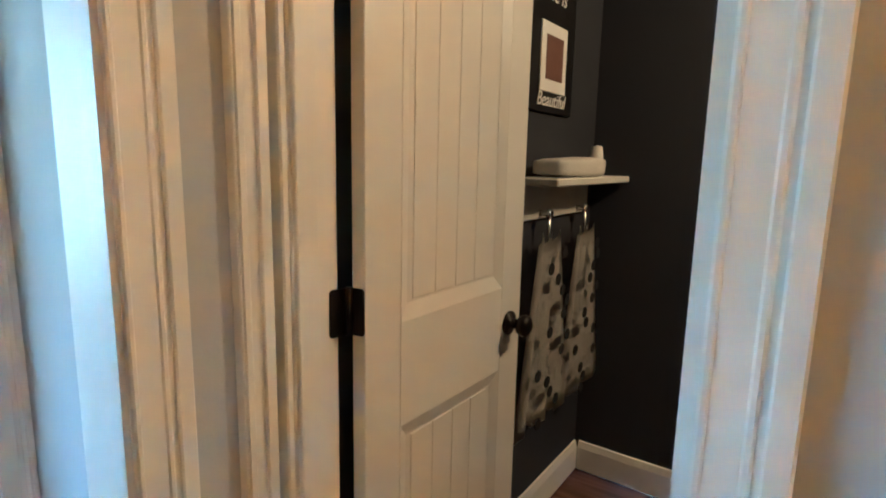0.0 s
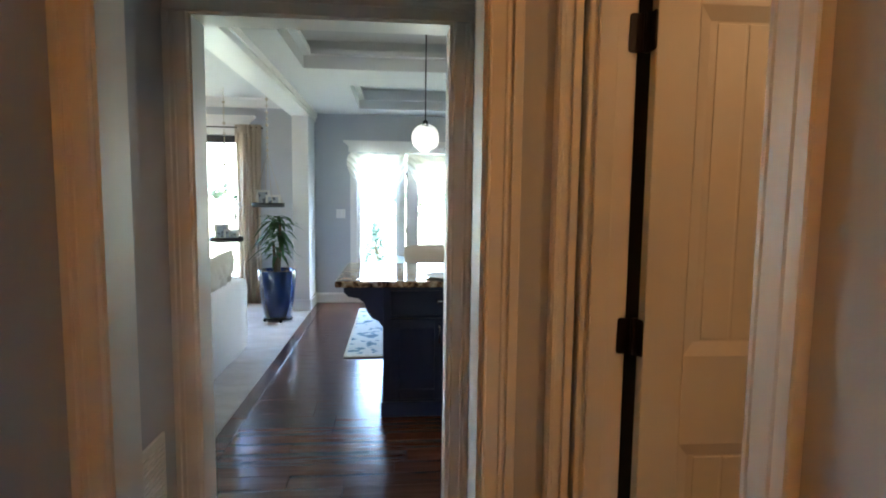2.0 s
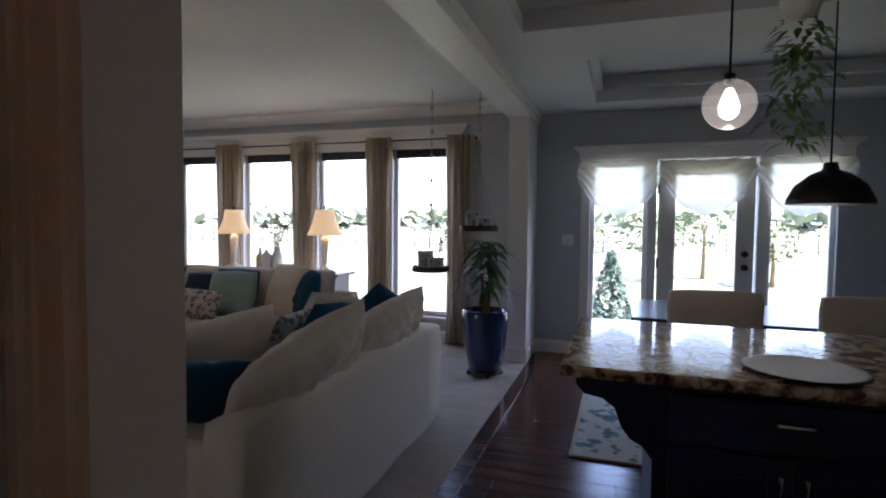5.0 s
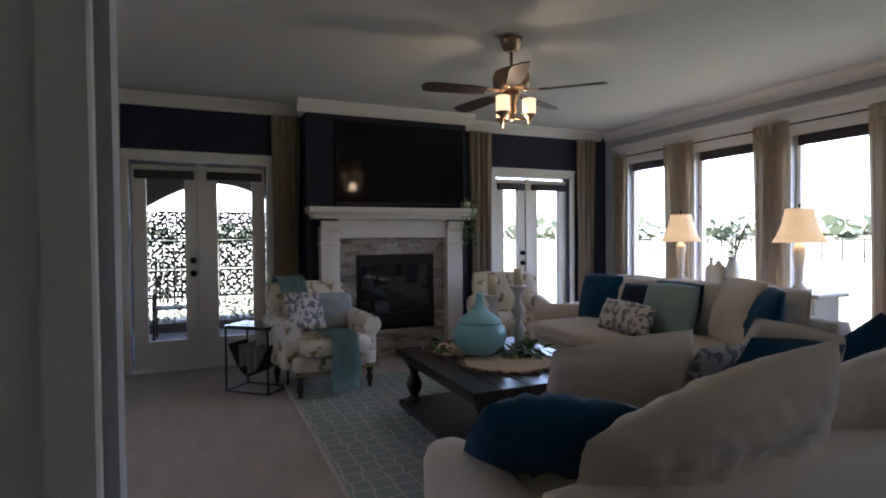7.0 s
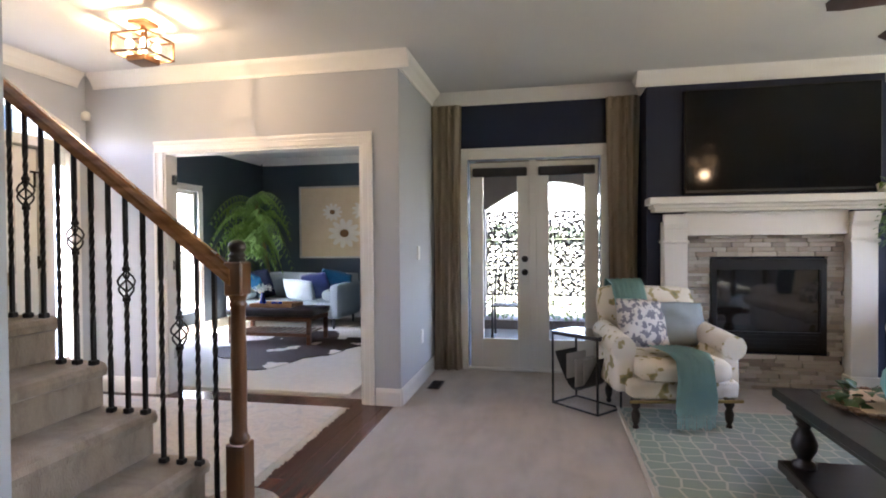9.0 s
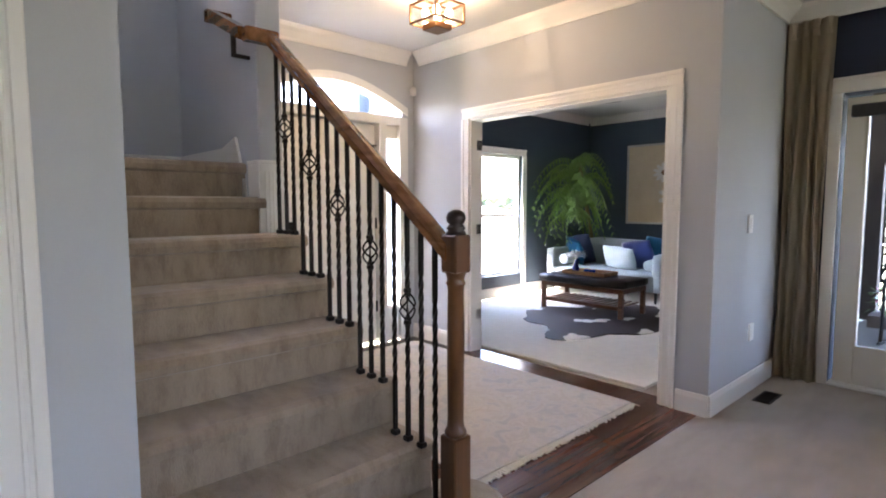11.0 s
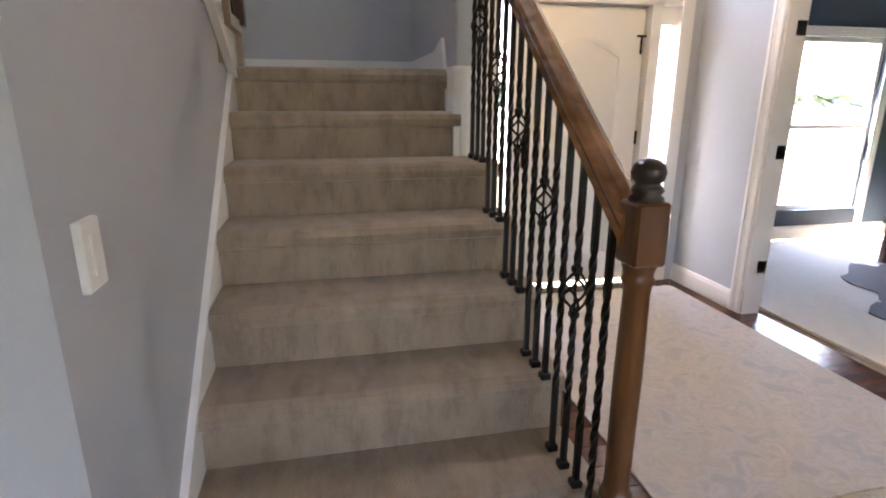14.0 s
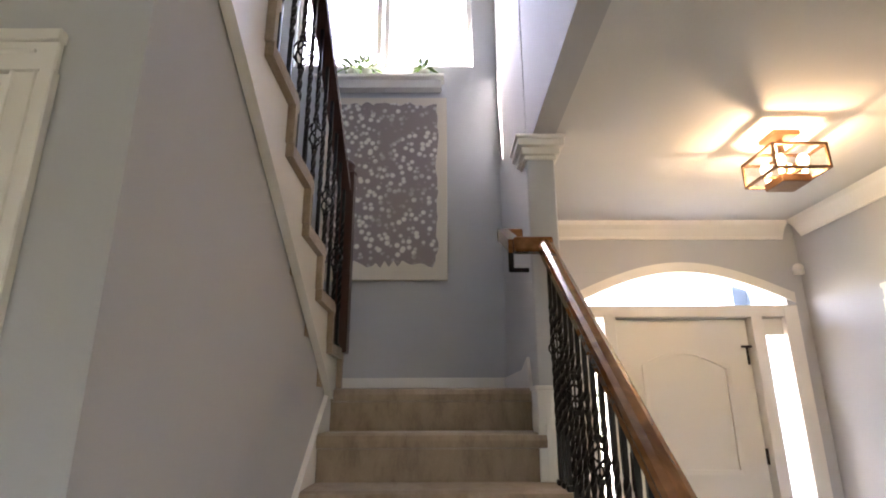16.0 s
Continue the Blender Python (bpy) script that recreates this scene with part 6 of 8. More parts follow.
for z in (2.49, 2.608):
    bs += [(LX - h, LY - h - 0.006, z, LX + h, LY - h + 0.006, z + 0.012), (LX - h, LY + h - 0.006, z, LX + h, LY + h + 0.006, z + 0.012), (LX - h - 0.006, LY - h, z, LX - h + 0.006, LY + h, z + 0.012), (LX + h - 0.006, LY - h, z, LX + h + 0.006, LY + h, z + 0.012)]
bs += [(LX - h, LY - 0.006, 2.608, LX + h, LY + 0.006, 2.62), (LX - 0.006, LY - h, 2.608, LX + 0.006, LY + h, 2.62)]
bs += [(LX - h, LY - 0.006, 2.49, LX + h, LY + 0.006, 2.502), (LX - 0.006, LY - h, 2.49, LX + 0.006, LY + h, 2.502)]
boxes("frame", COPPER, fl, *bs)
boxes("lower_plate", COPPER, fl, (LX - 0.07, LY - 0.07, 2.45, LX + 0.07, LY + 0.07, 2.49), bevel=0.004)
BULB = mat("bulb_glass", (0.9, 0.85, 0.7), 0.3, bump=0, vary=0, emit=(1.0, 0.72, 0.40), strength=0.5)
for a, c in ((-0.055, -0.055), (0.055, -0.055), (-0.055, 0.055), (0.055, 0.055)):
    bm = bmesh.new()
    lathe(bm, [(0.012, 2.50), (0.012, 2.525), (0.024, 2.55), (0.026, 2.57), (0.016, 2.59), (0, 2.597)], LX + a, LY + c, 0, 14)
    part("bulb", bm, BULB, fl, "glowing bulb")
for s in (-1, 1):
    for nm, q in (("pane", (LX + s * h - 0.001, LY - h + 0.008, 2.502, LX + s * h + 0.001, LY + h - 0.008, 2.608)), ("pane", (LX - h + 0.008, LY + s * h - 0.001, 2.502, LX + h - 0.008, LY + s * h + 0.001, 2.608))):
        p = boxes(nm, GLASS, fl, q)
        p.visible_shadow = False
bulb(LX + 0.085, LY + 0.085, 2.56, 0.38, 0.006)
bulb(LX - 0.085, LY - 0.085, 2.56, 0.38, 0.006)

# ---- kitchen ----
ISL = mat("cabinet_navy", (0.010, 0.018, 0.060), 0.35, vary=0.1, bump=0.02)
GRAN = mat("granite", (0.36, 0.25, 0.15), 0.10, vary=0.2, bump=0, coat=0.4)
nd, lk, b = nodes_of(GRAN)
tc = nd.new("ShaderNodeTexCoord")
v1 = nd.new("ShaderNodeTexNoise"); v1.inputs["Scale"].default_value = 16; v1.inputs["Detail"].default_value = 9; v1.inputs["Distortion"].default_value = 0.8
lk.new(tc.outputs["Object"], v1.inputs["Vector"])
r = ramp(nd, [(0.36, (0.03, 0.02, 0.015)), (0.44, (0.20, 0.11, 0.06)), (0.52, (0.48, 0.35, 0.20)), (0.60, (0.62, 0.52, 0.38)), (0.72, (0.24, 0.15, 0.09))])
lk.new(v1.outputs["Fac"], r.inputs["Fac"])
lk.new(r.outputs["Color"], b.inputs["Base Color"])
isl = thing("kitchen_island", (1.1, 2.0, 0), "dark navy kitchen island cabinet with corbels", "kitchen island")
IX0, IX1, IY0, IY1 = 0.10, 2.35, 1.45, 2.15
boxes("body", ISL, isl, (IX0, IY0, 0.0, IX1, IY1, 0.87), bevel=0.004)
boxes("plinth", ISL, isl, (IX0 - 0.015, IY0 - 0.015, 0, IX1 + 0.015, IY1 + 0.015, 0.10), bevel=0.006)
CHROME = mat("chrome_pull", (0.75, 0.75, 0.76), 0.2, metal=1.0, bump=0, vary=0)
for i in range(3):
    a = IX0 + 0.05 + i * 0.74
    d = boxes("drawer", ISL, isl, (a, IY0 - 0.02, 0.68, a + 0.70, IY0 - 0.0005, 0.84), bevel=0.005)
    bm = bmesh.new()
    tube(bm, [(a + 0.30, IY0 - 0.02, 0.775), (a + 0.305, IY0 - 0.045, 0.775), (a + 0.395, IY0 - 0.045, 0.775), (a + 0.40, IY0 - 0.02, 0.775)], 0.011, 8)
    part("handle", bm, CHROME, d, "bright metal cup pull")
    for q in (0, 1):
        u = a + q * 0.355
        d = boxes("door", ISL, isl, (u, IY0 - 0.02, 0.12, u + 0.06, IY0 - 0.0005, 0.66), (u + 0.285, IY0 - 0.02, 0.12, u + 0.345, IY0 - 0.0005, 0.66), (u + 0.06, IY0 - 0.02, 0.12, u + 0.285, IY0 - 0.0005, 0.19), (u + 0.06, IY0 - 0.02, 0.59, u + 0.285, IY0 - 0.0005, 0.66), bevel=0.003)
        boxes("panel", ISL, d, (u + 0.06, IY0 - 0.012, 0.19, u + 0.285, IY0 - 0.0005, 0.59))
        bm = bmesh.new()
        hx = u + (0.315 if q == 0 else 0.03)
        tube(bm, [(hx, IY0 - 0.02, 0.50), (hx, IY0 - 0.048, 0.505), (hx, IY0 - 0.048, 0.615), (hx, IY0 - 0.02, 0.62)], 0.006, 8)
        part("handle", bm, CHROME, d, "bright metal bar pull")
bm = bmesh.new()
cb = [(IX0, 0.87), (-0.15, 0.87), (-0.15, 0.83), (-0.12, 0.80), (-0.06, 0.79), (-0.02, 0.76), (0.0, 0.70), (0.03, 0.66), (0.07, 0.64), (IX0, 0.60)]
prism(bm, cb, "y", IY0 + 0.0, IY0 + 0.09)
part("corbel", bm, ISL, isl, "scrolled corbel")
bm = bmesh.new()
prism(bm, cb, "y", IY1 - 0.09, IY1)
part("corbel", bm, ISL, isl, "scrolled corbel")
bm = bmesh.new()
bx(bm, -0.20, 1.37, 0.872, 2.45, 2.36, 0.912, bevel=0.010, seg=2)
tagged(part("island_countertop", bm, GRAN), "polished brown speckled granite countertop", "countertop")
bm = bmesh.new()
lathe(bm, [(0.10, 0), (0.17, 0.012), (0.175, 0.016), (0.16, 0.014), (0.0, 0.010)], 0.55, 1.55, 0.913, 32)
tagged(part("plate", bm, WHITEC), "white plate on the granite countertop", "plate")


def dining_chair(x, y, yaw):
    e = thing("dining_chair", (0, 0, 0), "upholstered beige dining chair at the kitchen table", "chair", "dining chairs")
    bm = bmesh.new(); rounded(bm, -0.25, -0.24, 0.40, 0.25, 0.26, 0.50, r=0.04, seed=1); part("seat", bm, SOFA, e)
    bm = bmesh.new(); rounded(bm, -0.26, -0.28, 0.44, 0.26, -0.19, 0.98, r=0.035, seed=2); part("backrest", bm, SOFA, e)
    for a in (-0.21, 0.21):
        for c in (-0.22, 0.22):
            bm = bmesh.new(); bx(bm, a - 0.02, c - 0.02, 0, a + 0.02, c + 0.02, 0.41, bevel=0.003); part("leg", bm, EBONY, e)
    e.matrix_basis = Matrix.Translation((x, y, 0.015)) @ Matrix.Rotation(radians(yaw), 4, "Z")


dining_chair(0.52, 3.35, 0)
dining_chair(1.32, 3.35, 0)
dt = thing("dining_table", (0.95, 3.9, 0.012), "dark wooden dining table by the kitchen door", "table")
boxes("tabletop", EBONY, dt, (0.06, 3.45, 0.71, 1.95, 4.45, 0.75), bevel=0.006)
for x in (0.14, 1.87):
    for y in (3.53, 4.37):
        boxes("leg", EBONY, dt, (x - 0.04, y - 0.04, 0.015, x + 0.04, y + 0.04, 0.71), bevel=0.004)
PG = glass("pendant_glass", (0.97, 0.98, 0.98))
# seeded glass scatters a little of the light
nd = PG.node_tree.nodes
tl, mx = nd.new("ShaderNodeBsdfTranslucent"), nd.new("ShaderNodeMixShader")
tl.inputs["Color"].default_value = (0.95, 0.95, 0.93, 1)
mx.inputs["Fac"].default_value = 0.13
PG.node_tree.links.new(nd["Material Output"].inputs["Surface"].links[0].from_socket, mx.inputs[1])
PG.node_tree.links.new(tl.outputs[0], mx.inputs[2])
PG.node_tree.links.new(mx.outputs[0], nd["Material Output"].inputs["Surface"])
pd = thing("pendant_light", (0.40, 2.10, 1.9), "clear glass globe pendant on a thin black cord", "pendant light")
bm = bmesh.new()
tube(bm, [(0.40, 2.10, 2.01), (0.40, 2.10, 2.77)], 0.005, 6)
part("cord", bm, IRON, pd)
bm = bmesh.new()
lathe(bm, [(0.06, 2.765), (0.06, 2.78), (0.02, 2.789)], 0.40, 2.10, 0, 18)
part("canopy", bm, TRIM, pd)
bm = bmesh.new()
lathe(bm, [(0.02, 1.97), (0.022, 2.015)], 0.40, 2.10, 0, 14)
part("socket", bm, IRON, pd)
bm = bmesh.new()
bmesh.ops.create_uvsphere(bm, u_segments=28, v_segments=16, radius=0.105)
bmesh.ops.translate(bm, vec=(0.40, 2.10, 1.89), verts=bm.verts)
g = part("globe", bm, PG, pd, "clear glass globe", smooth=True)
bm = bmesh.new()
lathe(bm, [(0.014, 1.955), (0.03, 1.92), (0.042, 1.88), (0.038, 1.85), (0.018, 1.83), (0, 1.826)], 0.40, 2.10, 0, 18)
part("bulb", bm, mat("bulb_clear", (0.9, 0.88, 0.84), 0.3, bump=0, vary=0, emit=(1.0, 0.90, 0.76), strength=0.35), pd, "lit bulb")
bulb(0.40, 2.10, 1.77, 0.15, 0.04, (1.0, 0.86, 0.68))
e = thing("dome_pendant", (1.02, 2.9, 1.6), "black metal dome pendant with a white inside", "pendant light")
bm = bmesh.new()
lathe(bm, [(0.20, 1.50), (0.195, 1.53), (0.16, 1.60), (0.09, 1.66), (0.04, 1.68), (0.03, 1.72)], 1.02, 2.9, 0, 28)
part("shade", bm, IRON, e)
bm = bmesh.new()
tube(bm, [(1.02, 2.9, 1.70), (1.02, 2.9, 2.55)], 0.005, 6)
part("cord", bm, IRON, e)
for x, w in ((-0.055, 0.78), (0.765, 0.80), (1.585, 0.76)):
    e = thing("swag_valance", (x, 5.35, 1.8), "sheer white gathered valance over the door glass", "curtain", "sheer valances")
    bm = bmesh.new()
    n, k = 26, 20
    grid = []
    for i in range(n + 1):
        u = i / n * 2 - 1
        low = 0.24 + 0.30 * (1 - u * u)
        col = []
        for j in range(k + 1):
            v = j / k
            puff = 0.045 * math.sin(math.pi * min(1, v * 1.15)) * (1.2 - 0.4 * abs(u)) + 0.016 * math.sin(v * 24 + u * u * 9)
            col.append(bm.verts.new((x + u * w / 2 * (1 + 0.06 * math.sin(math.pi * v)), 5.375 - 0.02 - puff, 2.03 - low * v + 0.008 * math.sin(u * 14))))
        grid.append(col)
    for i in range(n):
        for j in range(k):
            f = bm.faces.new((grid[i][j], grid[i + 1][j], grid[i + 1][j + 1], grid[i][j + 1]))
            f.smooth = True
    SHEER = bpy.data.materials.get("sheer_white")
    if not SHEER:
        SHEER = mat("sheer_white", (0.85, 0.82, 0.75), 0.9, vary=0.02, bump=0.05)
        SHEER.node_tree.nodes["Principled BSDF"].inputs["Transmission Weight"].default_value = 0.0
        nd, lk, b = nodes_of(SHEER)
        tr = nd.new("ShaderNodeBsdfTransparent")
        tl = nd.new("ShaderNodeBsdfTranslucent")
        tl.inputs["Color"].default_value = (0.85, 0.82, 0.75, 1)
        m1, m2 = nd.new("ShaderNodeMixShader"), nd.new("ShaderNodeMixShader")
        m1.inputs["Fac"].default_value, m2.inputs["Fac"].default_value = 0.35, 0.12
        lk.new(b.outputs[0], m1.inputs[1]); lk.new(tl.outputs[0], m1.inputs[2])
        lk.new(m1.outputs[0], m2.inputs[1]); lk.new(tr.outputs[0], m2.inputs[2])
        lk.new(m2.outputs[0], nd["Material Output"].inputs["Surface"])
    part("cloth", bm, SHEER, e)
e = thing("hanging_plant", (0.62, 2.85, 2.1), "trailing light green plant hanging in the kitchen", "plant")
bm = bmesh.new()
for k in range(9):
    foliage(bm, (0.78 + 0.05 * math.sin(k * 2), 2.60 + 0.04 * math.cos(k), 2.35 - k * 0.07), (0.12, 0.12, 0.06), 26, 0.06, 0.03, 70 + k, 0.7)
part("leaves", bm, LEAFL, e)
bm = bmesh.new()
lathe(bm, [(0.06, 2.36), (0.09, 2.46), (0.095, 2.48)], 0.78, 2.60, 0, 16)
tube(bm, [(0.78, 2.60, 2.47), (0.78, 2.60, 2.79)], 0.003, 4)
part("pot", bm, WHITEC, e)

# ---- tall plant and hanging shelves ----
BLUEP = mat("ceramic_cobalt", (0.006, 0.022, 0.10), 0.12, vary=0.15, bump=0.01, coat=0.6)
PXc, PYc = -1.18, 4.32
e = thing("potted_plant", (PXc, PYc, 0), "leafy green cane plant in a glossy cobalt pot", "plant")
bm = bmesh.new()
lathe(bm, [(0.13, 0.05), (0.15, 0.07), (0.185, 0.25), (0.205, 0.45), (0.212, 0.585), (0.205, 0.60), (0.19, 0.60), (0.185, 0.56), (0.0, 0.555)], PXc, PYc, 0, 36)
part("pot", bm, BLUEP, e, "glossy cobalt blue pot")
bm = bmesh.new()
lathe(bm, [(0.15, 0.03), (0.16, 0.035), (0.15, 0.05)], PXc, PYc, 0, 24)
for k in range(4):
    a = k * math.pi / 2 + 0.4
    bmesh.ops.create_uvsphere(bm, u_segments=10, v_segments=6, radius=0.02, matrix=Matrix.Translation((PXc + 0.15 * math.cos(a), PYc + 0.15 * math.sin(a), 0.02)))
part("caddy", bm, IRON, e, "black rolling caddy")
bm = bmesh.new()
for dx, hh in ((-0.02, 0.93), (0.02, 1.12), (0.0, 0.80)):
    tube(bm, [(PXc + dx, PYc, 0.55), (PXc + dx * 1.6, PYc + 0.01, 0.75), (PXc + dx * 2, PYc, hh)], 0.016, 8)
part("cane", bm, STEM, e)
bm = bmesh.new()
rnd = random.Random(5)
for dx, z in ((-0.04, 0.93), (0.04, 1.12), (0.0, 0.80), (0.02, 1.02), (-0.02, 1.16)):
    for k in range(17):
        a, el = rnd.uniform(0, 6.28), rnd.uniform(-0.1, 0.9)
        leaf(bm, (PXc + dx, PYc, z + rnd.uniform(-0.06, 0.06)), (math.cos(a), math.sin(a), el), (0, 0, 1), rnd.uniform(0.20, 0.34), rnd.uniform(0.04, 0.06), rnd.uniform(0.4, 1.0), 6)
part("leaves", bm, LEAF, e)
SHELFM = mat("shelf_charcoal", (0.02, 0.02, 0.022), 0.6, bump=0.05)
ROPE = mat("rope", (0.62, 0.55, 0.42), 0.95, vary=0.2, bump=0.3)
for hx, hy, zs, tp in ((-1.36, 4.72, 1.34, 2.72), (-1.86, 4.72, 0.92, 2.72)):
    e = thing("hanging_shelf", (hx, hy, zs), "round dark tray shelf hung from beaded rope", "shelf", "hanging shelves")
    bm = bmesh.new()
    lathe(bm, [(0.185, 0), (0.19, 0.005), (0.19, 0.055), (0.178, 0.055), (0.175, 0.02), (0.0, 0.02)], hx, hy, zs - 0.03, 32)
    part("tray", bm, SHELFM, e)
    bm = bmesh.new()
    j = zs + 0.62
    for k in range(4):
        a = k * math.pi / 2 + 0.5
        tube(bm, [(hx + 0.18 * math.cos(a), hy + 0.18 * math.sin(a), zs), (hx, hy, j)], 0.004, 5)
    tube(bm, [(hx, hy, j), (hx, hy, tp)], 0.004, 5)
    part("rope", bm, ROPE, e)
    for k in range(9):
        bm = bmesh.new()
        bmesh.ops.create_uvsphere(bm, u_segments=10, v_segments=8, radius=0.014 if k % 2 else 0.019, matrix=Matrix.Translation((hx, hy, j + 0.03 + k * (tp - j - 0.08) / 9)))
        part("bead", bm, ROPE, e, smooth=True)
    for q, (dx, dy, w, hh, an) in enumerate(((-0.06, 0.02, 0.16, 0.19, 25), (0.07, -0.06, 0.17, 0.13, 8))):
        fm = Matrix.Translation((hx + dx, hy + dy, zs - 0.009)) @ Matrix.Rotation(radians(an), 4, "Z") @ Matrix.Rotation(radians(-12), 4, "X")
        f = thing("photo_frame", (hx + dx, hy + dy, zs - 0.01), "small white picture frame on the hanging shelf", "picture frame", "small frames")
        bm = bmesh.new()
        for bb in ((-w / 2, -0.008, 0, -w / 2 + 0.025, 0.008, hh), (w / 2 - 0.025, -0.008, 0, w / 2, 0.008, hh), (-w / 2, -0.008, 0, w / 2, 0.008, 0.025), (-w / 2, -0.008, hh - 0.025, w / 2, 0.008, hh)):
            bx(bm, *bb, bevel=0.003)
        bmesh.ops.transform(bm, matrix=fm, verts=bm.verts)
        part("frame", bm, WHITEC, f)
        bm = bmesh.new()
        bx(bm, -w / 2 + 0.02, 0.0, 0.02, w / 2 - 0.02, 0.006, hh - 0.02)
        bmesh.ops.transform(bm, matrix=fm, verts=bm.verts)
        part("print", bm, blotch("print_grey_%d_%d" % (q, int(-hx * 10)), (0.35, 0.38, 0.42), [(0.12, 0.13, 0.15)], 14), f)
bm = bmesh.new()
o = thing("orchid", (-1.80, 4.70, 0.92), "white orchid stem on the hanging shelf", "plant")
tube(bm, [(-1.78, 4.72, 0.91), (-1.76, 4.70, 1.1), (-1.74, 4.68, 1.28), (-1.68, 4.66, 1.36)], 0.003, 5)
part("stem", bm, STEM, o)
bm = bmesh.new()
for k in range(9):
    foliage(bm, (-1.76 + 0.012 * k, 4.70 - 0.004 * k, 1.12 + 0.028 * k), (0.02, 0.02, 0.02), 6, 0.035, 0.03, 90 + k, 0.1)
part("petals", bm, WHITEC, o)

# ---- hall ceiling light ----
e = thing("hall_light", (-0.32, -2.45, 2.5), "frosted glass dome ceiling light in the hall", "ceiling light")
bm = bmesh.new()
lathe(bm, [(0.0, 2.40), (0.08, 2.41), (0.13, 2.44), (0.15, 2.49), (0.15, 2.505)], -0.32, -2.45, 0, 28)
part("dome", bm, mat("dome_glass", (0.9, 0.8, 0.6), 0.4, bump=0, vary=0, emit=(1.0, 0.31, 0.045), strength=0.42), e)
bm = bmesh.new()
lathe(bm, [(0.155, 2.505), (0.16, 2.519)], -0.32, -2.45, 0, 28)
part("base", bm, BRONZE, e)
bulb(-0.32, -2.45, 2.34, HALL_W, 0.08, (1.0, 0.33, 0.05))

# ---- wall plates, vents, sensor ----
PLATE = mat("plate_plastic", (0.78, 0.77, 0.74), 0.35, bump=0, vary=0.01)


def plate(name, c, axis, w, h, label, category, holes=0):
    e = thing(name, c, label, category)
    d = 0.008
    q = {"x": (c[0] - d, c[1] - w / 2, c[2] - h / 2, c[0] + d, c[1] + w / 2, c[2] + h / 2), "y": (c[0] - w / 2, c[1] - d, c[2] - h / 2, c[0] + w / 2, c[1] + d, c[2] + h / 2)}[axis]
    boxes("plate", PLATE, e, q, bevel=0.003)
    k = 0.3
    d2 = 0.011
    q = {"x": (c[0] - d2, c[1] - w * k / 2, c[2] - h * 0.3, c[0] + d2, c[1] + w * k / 2, c[2] + h * 0.3), "y": (c[0] - w * k / 2, c[1] - d2, c[2] - h * 0.3, c[0] + w * k / 2, c[1] + d2, c[2] + h * 0.3)}[axis]
    boxes("rocker", PLATE, e, q, bevel=0.002)


plate("light_switch", (-1.836, -0.782, 1.143), "x", 0.075, 0.12, "white rocker light switch on the stair wall", "light switch")
plate("light_switch", (-5.51, -0.695, 1.17), "y", 0.075, 0.12, "white light switch beside the study opening", "light switch")
plate("wall_outlet", (-5.62, -0.695, 0.42), "y", 0.075, 0.12, "white wall outlet with a plugged-in device", "outlet")
plate("light_switch", (-0.56, 5.415, 1.22), "y", 0.12, 0.12, "white double switch beside the kitchen door", "light switch")
plate("wall_outlet", (-1.70, 5.412, 0.16 + 0.08), "y", 0.075, 0.12, "white outlet under the window", "outlet")
plate("wall_outlet", (-9.545, -2.60, 0.42), "x", 0.075, 0.12, "white outlet on the study wall", "outlet")
e = thing("alarm_sensor", (-4.88, -3.46, 2.37), "white round alarm sensor in the corner", "sensor")
bm = bmesh.new()
bmesh.ops.create_uvsphere(bm, u_segments=16, v_segments=10, radius=0.036, matrix=Matrix.Translation((-4.885, -3.46, 2.375)))
part("dome", bm, PLATE, e, smooth=True)
boxes("mount", PLATE, e, (-4.924, -3.499, 2.335, -4.87, -3.45, 2.36), bevel=0.004)
e = thing("floor_vent", (-5.57, -0.56, 0), "small brown metal floor vent in the carpet", "vent")
boxes("frame", BRONZE, e, (-5.70, -0.615, 0.0, -5.44, -0.505, 0.006), bevel=0.002)
for i in range(10):
    boxes("slat", IRON, e, (-5.69 + i * 0.025, -0.60, 0.006, -5.68 + i * 0.025, -0.52, 0.009))
e = thing("wall_vent", (-0.60, -0.30, 0.45), "white slatted return vent low on the hall wall", "vent")
boxes("frame", PLATE, e, (-0.605, -0.55, 0.20, -0.595, -0.17, 0.64), bevel=0.002)
for i in range(22):
    boxes("slat", PLATE, e, (-0.597, -0.53, 0.225 + i * 0.018, -0.588, -0.19, 0.232 + i * 0.018))

# ---- stairwell art and ledge ----
CANV = mat("canvas_print", (0.50, 0.46, 0.42), 0.9, bump=0.1)
nd, lk, b = nodes_of(CANV)
tc = nd.new("ShaderNodeTexCoord")
na = nd.new("ShaderNodeTexVoronoi"); na.inputs["Scale"].default_value = 21
nb = nd.new("ShaderNodeTexNoise"); nb.inputs["Scale"].default_value = 3.2; nb.inputs["Detail"].default_value = 6
for q in (na, nb):
    lk.new(tc.outputs["Object"], q.inputs["Vector"])
ra = ramp(nd, [(0.28, (0.72, 0.69, 0.63)), (0.48, (0.27, 0.23, 0.225))])
rb = ramp(nd, [(0.40, (0, 0, 0)), (0.50, (1, 1, 1))])
lk.new(na.outputs["Distance"], ra.inputs["Fac"])
lk.new(nb.outputs["Fac"], rb.inputs["Fac"])
mx = nd.new("ShaderNodeMix"); mx.data_type = "RGBA"
mx.inputs["A"].default_value = (0.27, 0.23, 0.22, 1)
lk.new(rb.outputs["Color"], mx.inputs["Factor"])
lk.new(ra.outputs["Color"], mx.inputs["B"])
lk.new(mx.outputs["Result"], b.inputs["Base Color"])
art = thing("wall_art", (-2.05, -3.48, 2.9), "large taupe canvas of pale blossom branches", "painting")
